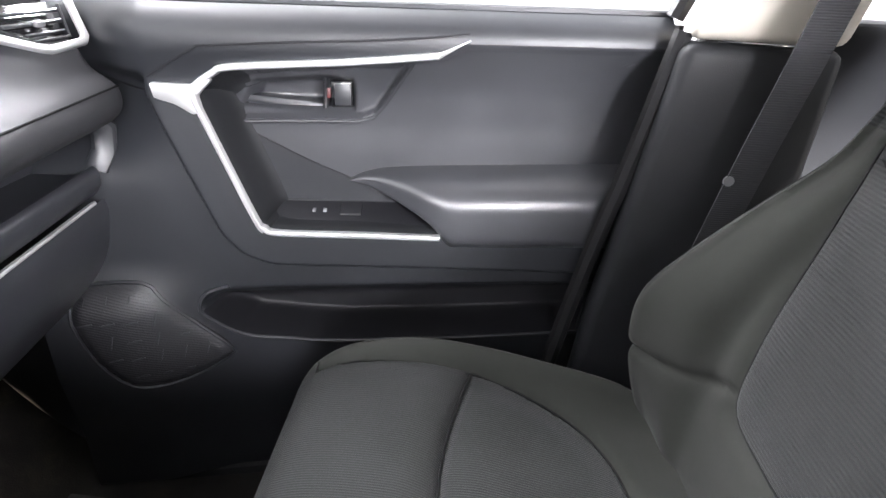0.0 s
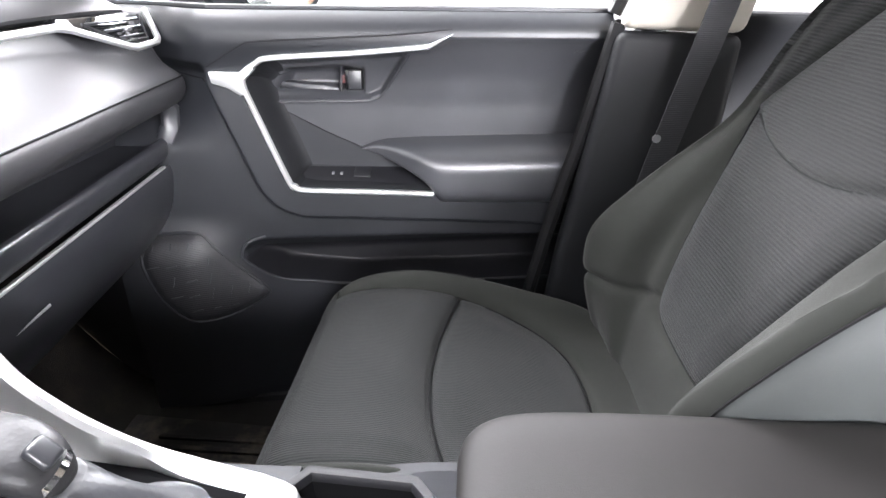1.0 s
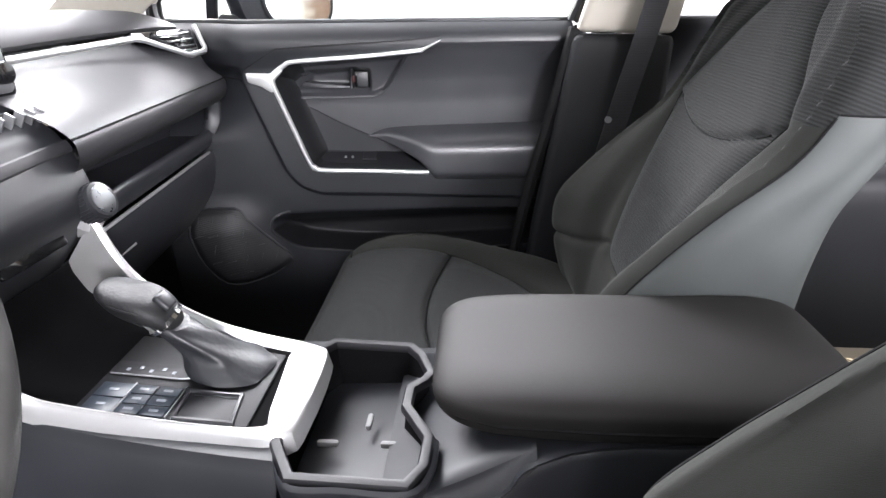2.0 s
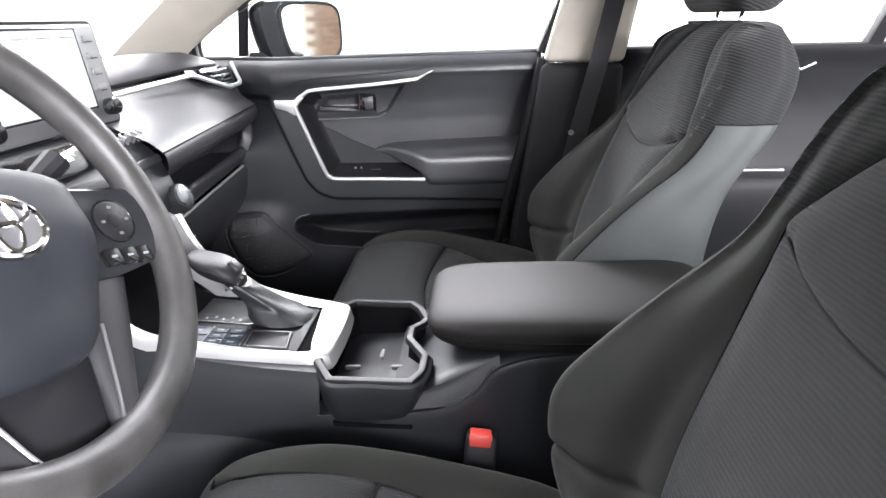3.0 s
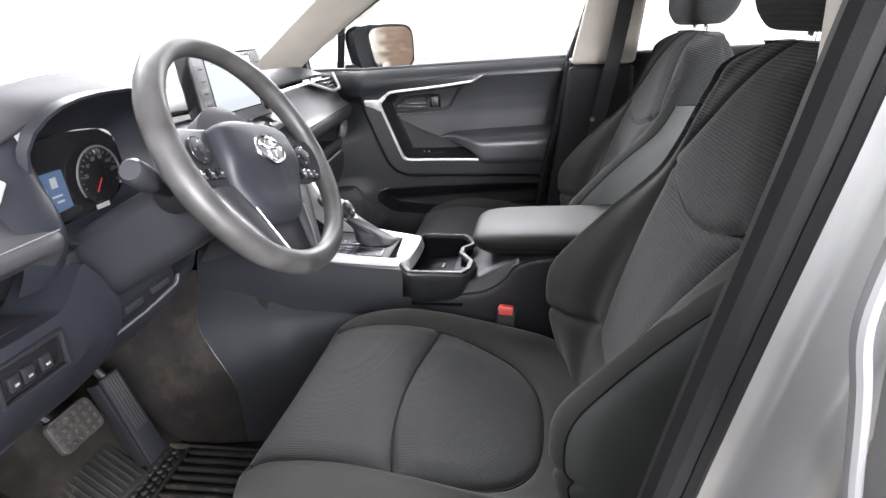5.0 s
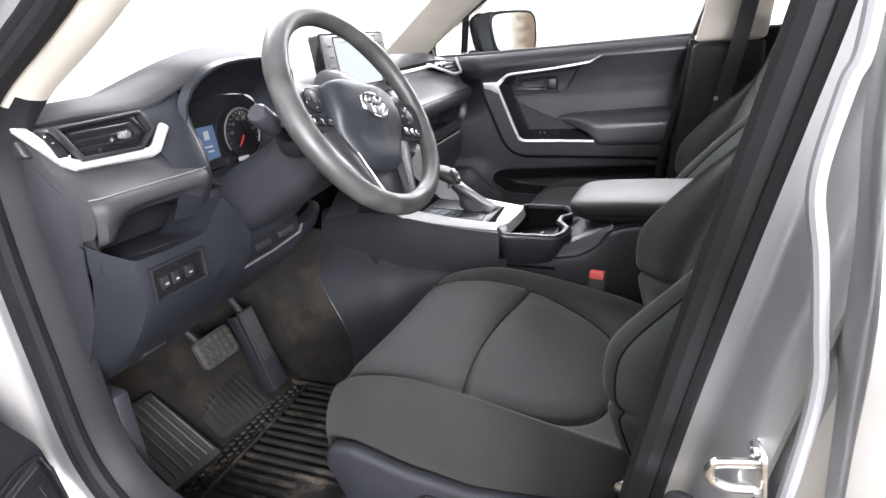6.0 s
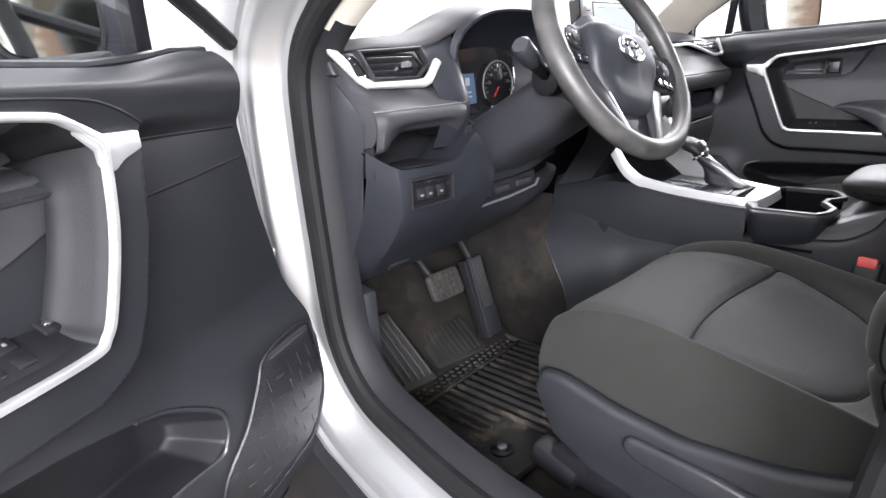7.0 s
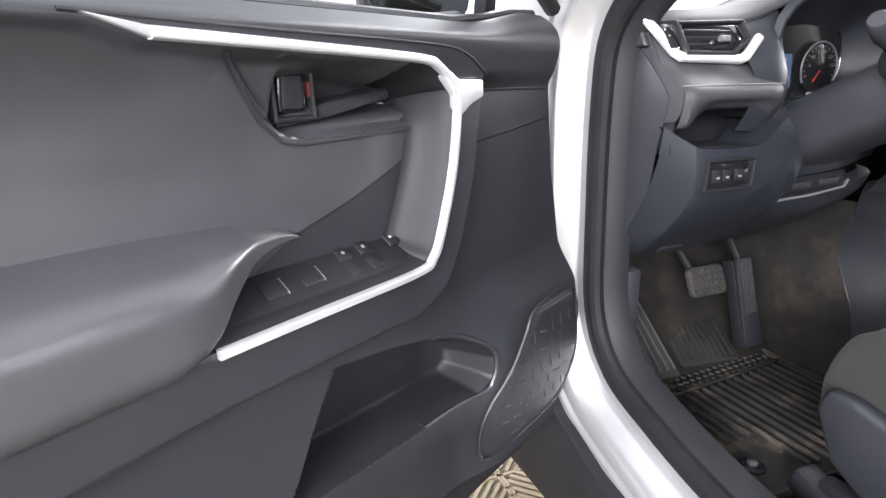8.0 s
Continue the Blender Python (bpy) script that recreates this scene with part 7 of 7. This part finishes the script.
        cush.append([(x + dx, cy + v, z) for v, z in half] + [(x + dx, cy - v, z) for v, z in half[-2:0:-1]])
    K = 9
    cn = refine(cush, 22, K, True)
    m = cn.shape[1]
    # even lanes across the top
    for r in cn:
        for s in (1, -1):
            js = [(s * j) % m for j in range(4 * K + 1)]
            v, z = abs(r[js, 1] - cy), r[js, 2].copy()
            goal = np.linspace(0, v[-1], 4 * K + 1)
            r[js, 1], r[js, 2] = cy + s * goal, np.interp(goal, v, z)
    col = np.arange(m)
    lane = np.minimum(col, m - col)
    X, W = cn[..., 0] - dx, cn[..., 1] - cy
    deep = 66                                            # rows of the rolled front edge
    row = np.arange(cn.shape[0])[:, None]
    topside = (lane < 6 * K)[None] & (row >= deep)
    X2, W2 = snapped(SEAT_PANEL, X, W, 0.0036)
    X, W = np.where(topside, X2, X), np.where(topside, W2, W)
    cn[..., 0], cn[..., 1] = X + dx, W + cy
    sunk = [(SEAT_HALF, False), ([(x, -v) for x, v in SEAT_HALF], False), (SEAT_BOW, False)]
    cn[..., 2] -= np.where(topside, crease(sunk, X, W, 0.011, 0.0045), 0.0)
    cn[..., 2] += np.where(topside, 0.008 * smooth(-inside(SEAT_PANEL, X, W), 0.0, 0.05) * smooth(open_distance(SEAT_BOW, X, W)[0], 0.0, 0.05), 0.0)
    wm, xm = mid(W), mid(X)
    wm[:, m // 2:] = -wm[:, :m - m // 2][:, ::-1]
    low_row = np.arange(cn.shape[0] - 1)[:, None]
    keep_ = ((inside(SEAT_PANEL, xm, wm) < 0) & (np.minimum(col + 0.5, m - col - 0.5) < 5 * K)[None] & (low_row >= deep)) | ((np.abs(wm) < 0.196) & (np.minimum(col + 0.5, m - col - 0.5) < 6 * K)[None] & (low_row < deep))
    part("cushion", net_mesh(cn, True, True, keep=lambda i, j: not keep_[i, j]), BOLSTER, seat, "plain dark cloth cushion sides", 60)
    part("cushion_insert", net_mesh(cn, True, False, keep=lambda i, j: keep_[i, j]), RIB_X, seat, "finely ribbed dark cloth cushion top", 60)
    tx, tw, tz = (q[deep:][:, lane < 6 * K].ravel() for q in (X, W, cn[..., 2]))

    def seat_point(x, w):
        d2 = (tx - x) ** 2 + (tw - w) ** 2
        k = np.argsort(d2)[:4]
        wgt = 1 / (d2[k] + 1e-7)
        return (x + dx, cy + w, float((tz[k] * wgt).sum() / wgt.sum()) - 0.0006)

    for c, _ in sunk:
        part("seam", tube(eased([seat_point(x, w) for x, w in c if x > -0.33], 2) + np.array((0, 0, 0.0016)), 0.0017, 5), THREAD_SHADE, seat)
    # headrest on two posts
    hd = []
    for z, t, w in HEAD:
        hd.append([(0.415 + dx + (z - 1.225) * 0.12 + t * math.copysign(abs(math.cos(q)) ** 0.7, math.cos(q)), cy + w * math.copysign(abs(math.sin(q)) ** 0.55, math.sin(q)), z) for q in (2 * math.pi * k / 24 for k in range(24))])
    rest = part("headrest", net_mesh(refine(hd, 3, 2, True), True, True), RIB_Z, seat, "dark cloth headrest")
    part("headrest_seam", tube([(0.415 + dx + (z - 1.225) * 0.12 - 0.045, cy + outer * -0.07, z) for z in (1.235, 1.27, 1.31, 1.36)], 0.002, 5), THREAD_SHADE, rest)
    for s in (-1, 1):
        part("headrest_post", tube([(0.412 + dx, cy + s * 0.055, 1.17), (0.425 + dx, cy + s * 0.055, 1.24)], 0.006, 10), CHROME, seat)
        part("post_sleeve", lathe([(0.014, 0), (0.014, 0.006), (0.009, 0.009)], pose(0.4135 + dx, cy + s * 0.055, 1.196), 14), PLASTIC_DEEP, seat)
    # plastic side shield with its lever, and the frame below
    yo = cy + outer * 0.246
    shield = part("side_shield", prism([(x + dx, yo, z) for x, z in ((-0.345, 0.575), (-0.33, 0.610), (-0.29, 0.612), (-0.20, 0.588), (-0.10, 0.575), (0.02, 0.585), (0.16, 0.62), (0.24, 0.66), (0.26, 0.55), (0.22, 0.45), (0.0, 0.43), (-0.17, 0.445), (-0.24, 0.46), (-0.31, 0.50))], (0, outer * 0.030, 0), 0.012, 3), DOOR_PLASTIC, seat, "dark plastic seat side shield")
    part("recline_lever", prism([(x + dx, yo + outer * 0.028, z) for x, z in ((-0.175, 0.552), (-0.165, 0.562), (-0.05, 0.553), (0.03, 0.54), (0.03, 0.505), (-0.06, 0.51), (-0.15, 0.525), (-0.172, 0.538))], (0, outer * 0.016, 0), 0.006, 3), PLASTIC, shield, "long height lever")
    part("inner_shield", prism([(x + dx, cy - outer * 0.235, z) for x, z in ((-0.33, 0.57), (0.18, 0.60), (0.22, 0.50), (-0.28, 0.48))], (0, -outer * 0.02, 0), 0.008), PLASTIC_DEEP, seat)
    part("seat_frame", block((0.46, 0.40, 0.10), pose(-0.06 + dx, cy, 0.49), 0.02), PLASTIC_DEEP, seat)
    for s in (-1, 1):
        part("seat_rail", block((0.60, 0.035, 0.06), pose(-0.06 + dx, cy + s * 0.19, 0.385), 0.008), PLASTIC_DEEP, seat, "black seat rail")
        part("rail_cover", block((0.10, 0.05, 0.05), pose(-0.355 + dx, cy + s * 0.19, 0.375, 0, 18, 0), 0.012), PLASTIC_DEEP, seat)
        part("rail_leg", block((0.05, 0.04, 0.10), pose(-0.26 + dx, cy + s * 0.19, 0.43), 0.008), PLASTIC_DEEP, seat)
        part("rail_leg", block((0.05, 0.04, 0.10), pose(0.14 + dx, cy + s * 0.19, 0.43), 0.008), PLASTIC_DEEP, seat)
    for s in (-1, 1):
        part("hinge_bolt", lathe([(0.016, 0), (0.016, 0.008), (0.011, 0.011)], axes((0.118 + dx, cy + s * 0.242, 0.618), (1, 0, 0), (0, 0, 1) if s < 0 else (0, 0, -1)), 10), STEEL, seat, "bright hinge bolt")
    return seat


build_seat("driver_seat", 0.0, -0.358, -1, "dark cloth car seat with ribbed insert behind the steering wheel")
build_seat("passenger_seat", 0.042, 0.452, 1, "dark cloth car seat with ribbed insert beside the console")

# belt buckles and webbing
bk = thing("belt_buckle", (0.02, -0.09, 0.60), "black seat belt buckle with a red release button", "belt buckle")
BK = axes((0.004, -0.088, 0.682), (1, 0, -0.10), (0.12, 0.25, 1))
part("buckle_body", block((0.042, 0.062, 0.030), BK @ pose(0, -0.008, 0), 0.006, 3), PLASTIC_DEEP, bk)
part("release_button", block((0.030, 0.018, 0.024), BK @ pose(-0.002, 0.018, 0.004), 0.003), RED, bk, "red release button")
part("buckle_stalk", block((0.026, 0.12, 0.012), BK @ pose(0.004, -0.085, -0.004), 0.004), PLASTIC_DEEP, bk)
belt = thing("seat_belt", (0.26, 0.74, 0.9), "dark seat belt webbing hanging down the pillar", "seat belt")
bl = []
for x, y, z in ((0.335, 0.70, 1.45), (0.318, 0.715, 1.30), (0.288, 0.728, 1.13), (0.255, 0.732, 0.98), (0.225, 0.738, 0.82), (0.20, 0.745, 0.62), (0.19, 0.75, 0.45)):
    bl.append([(x - 0.022, y, z), (x - 0.022, y - 0.0022, z), (x + 0.022, y - 0.0022, z), (x + 0.022, y, z)])
part("webbing", net_mesh(refine(bl, 4, 1, True), True, True), BELT, belt)
part("belt_stop", lathe([(0.007, 0), (0.007, 0.003)], axes((0.232, 0.733, 0.955), (1, 0, 0), (0, 0, 1)), 12), SILVER_DIM, belt)
part("belt_guide", block((0.05, 0.018, 0.03), pose(0.335, 0.70, 1.46), 0.006), PLASTIC_DEEP, belt)

# ---------------------------------------------------------------- footwell
mat_ = thing("floor_mat", (-0.62, -0.42, 0.347), "dirty black ribbed rubber floor mat in the footwell", "floor mat")
MO = [(-0.40, -0.62), (-0.40, -0.175), (-0.62, -0.165), (-0.80, -0.165), (-0.83, -0.26), (-0.80, -0.45), (-0.795, -0.575), (-0.72, -0.625)]
part("mat_base", prism([(x, y, 0.352) for x, y in MO], (0, 0, 0.008), 0.003), MAT_RUBBER, mat_)
part("mat_rim", sweep([(x, y, 0.360) for x, y in MO], (0, 0, 1), half_round(0.012, 0.010), True), MAT_RUBBER, mat_)
for k in range(15):
    y = -0.555 + 0.0265 * k
    x0, x1 = (-0.535 if k < 3 else -0.43), -0.700 - 0.0022 * k
    part("mat_rib", prism([(x0, y - 0.005, 0.360), (x0, y + 0.005, 0.360), (x1, y + 0.005, 0.360), (x1, y - 0.005, 0.360)], (0, 0, 0.012), 0.003), MAT_RUBBER, mat_)
part("mat_bar", prism([(-0.705, -0.59, 0.360), (-0.712, -0.59, 0.360), (-0.745, -0.17, 0.360), (-0.738, -0.17, 0.360)], (0, 0, 0.010), 0.003), MAT_RUBBER, mat_)
studs = bmesh.new()
for i in range(4):
    for j in range(19):
        bmesh.ops.create_cone(studs, cap_ends=True, segments=6, radius1=0.0075, radius2=0.0055, depth=0.005, matrix=pose(-0.726 - 0.0185 * i - 0.0015 * j, -0.572 + 0.021 * j + 0.01 * (i % 2), 0.363))
tagged(part("mat_studs", studs, MAT_RUBBER, mat_), kind="stuff")
HP = axes((-0.835, -0.345, 0.405), (0.12, 1, 0), (-0.8, 0, 0.55))
heel = part("heel_pad", plate(HP, rounded(0.165, 0.125, 0.012), 0.008, 0.003), MAT_RUBBER, mat_, "ribbed heel pad")
for k in range(9):
    part("heel_rib", block((0.007, 0.10, 0.007), HP @ pose(-0.064 + 0.016 * k, 0, 0.010), 0.0025), MAT_RUBBER, heel)
eye = part("mat_fastener", lathe([(0.024, 0), (0.024, 0.006), (0.019, 0.010), (0.014, 0.007), (0.013, 0.004)], pose(-0.472, -0.571, 0.359), 24), PLASTIC_DEEP, mat_, "round black mat fastener")
part("fastener_cap", lathe([(0.010, 0), (0.010, 0.010), (0.007, 0.012)], pose(-0.472, -0.571, 0.360), 16), SILVER_DIM, eye)

rest_ = thing("foot_rest", (-0.80, -0.60, 0.36), "ribbed grey plastic foot rest", "foot rest")
FR = [(-0.760, -0.655, 0.385), (-0.748, -0.475, 0.385), (-0.900, -0.490, 0.525), (-0.912, -0.650, 0.525)]
part("rest_plate", prism(FR, (-0.03, 0, -0.035), 0.006), FOOT_PLASTIC, rest_)
for k in range(9):
    f = (k + 0.7) / 9.4
    a = Vector(FR[0]).lerp(Vector(FR[1]), f)
    b = Vector(FR[3]).lerp(Vector(FR[2]), f)
    part("rest_rib", sweep([a.lerp(b, 0.08), a.lerp(b, 0.93)], (0.66, 0, 0.75), half_round(0.007, 0.009)), FOOT_PLASTIC, rest_)

acc = thing("accelerator_pedal", (-0.77, -0.27, 0.42), "tall black accelerator pedal with grooves", "pedal")
AC = axes((-0.790, -0.262, 0.525), (0, 1, 0.02), (-0.30, -0.10, 1))
part("pedal_pad", plate(AC, [(-0.028, -0.115), (0.030, -0.115), (0.026, 0.10), (-0.020, 0.10)], 0.014, 0.004), DOOR_PLASTIC, acc)
for k in range(5):
    part("pedal_groove", block((0.003, 0.13, 0.003), AC @ pose(-0.012 + 0.0075 * k, 0.03, 0.0145), 0.001), FOOT_PLASTIC, acc)
part("pedal_side", block((0.008, 0.21, 0.03), AC @ pose(-0.030, -0.008, -0.004), 0.003), PLASTIC_DEEP, acc)
part("pedal_arm", tube([AC @ Vector(q) for q in ((0, 0.09, 0), (-0.005, 0.16, -0.02), (0, 0.24, -0.07))], 0.009, 8), PLASTIC_DEEP, acc)
brk = thing("brake_pedal", (-0.82, -0.37, 0.54), "worn brake pedal with a studded rubber pad", "pedal")
BR = axes((-0.815, -0.372, 0.578), (0, 1, 0.0), (-0.45, 0, 1))
part("pedal_pad", plate(BR, rounded(0.105, 0.070, 0.014), 0.014, 0.004), PEDAL, brk)
for i in range(6):
    for j in range(4):
        part("pad_stud", block((0.010, 0.010, 0.004), BR @ pose(-0.042 + 0.0168 * i, -0.024 + 0.016 * j, 0.0150, 0, 0, 20), 0.0015), PEDAL, brk)
part("pedal_arm", tube([BR @ Vector(q) for q in ((-0.02, 0.01, -0.004), (-0.025, 0.08, -0.03), (-0.02, 0.2, -0.06))], 0.010, 8), PLASTIC_DEEP, brk)
pm = thing("floor_mat", (-0.5, 0.43, 0.347), "black ribbed rubber floor mat in the passenger footwell", "floor mat")
part("mat_base", prism([(-0.36, 0.20, 0.352), (-0.36, 0.66, 0.352), (-0.74, 0.68, 0.352), (-0.74, 0.20, 0.352)], (0, 0, 0.008), 0.003), MAT_RUBBER, pm)
for k in range(14):
    part("mat_rib", prism([(-0.42, 0.235 + 0.029 * k, 0.360), (-0.42, 0.247 + 0.029 * k, 0.360), (-0.66, 0.247 + 0.029 * k, 0.360), (-0.66, 0.235 + 0.029 * k, 0.360)], (0, 0, 0.008), 0.003), MAT_RUBBER, pm)
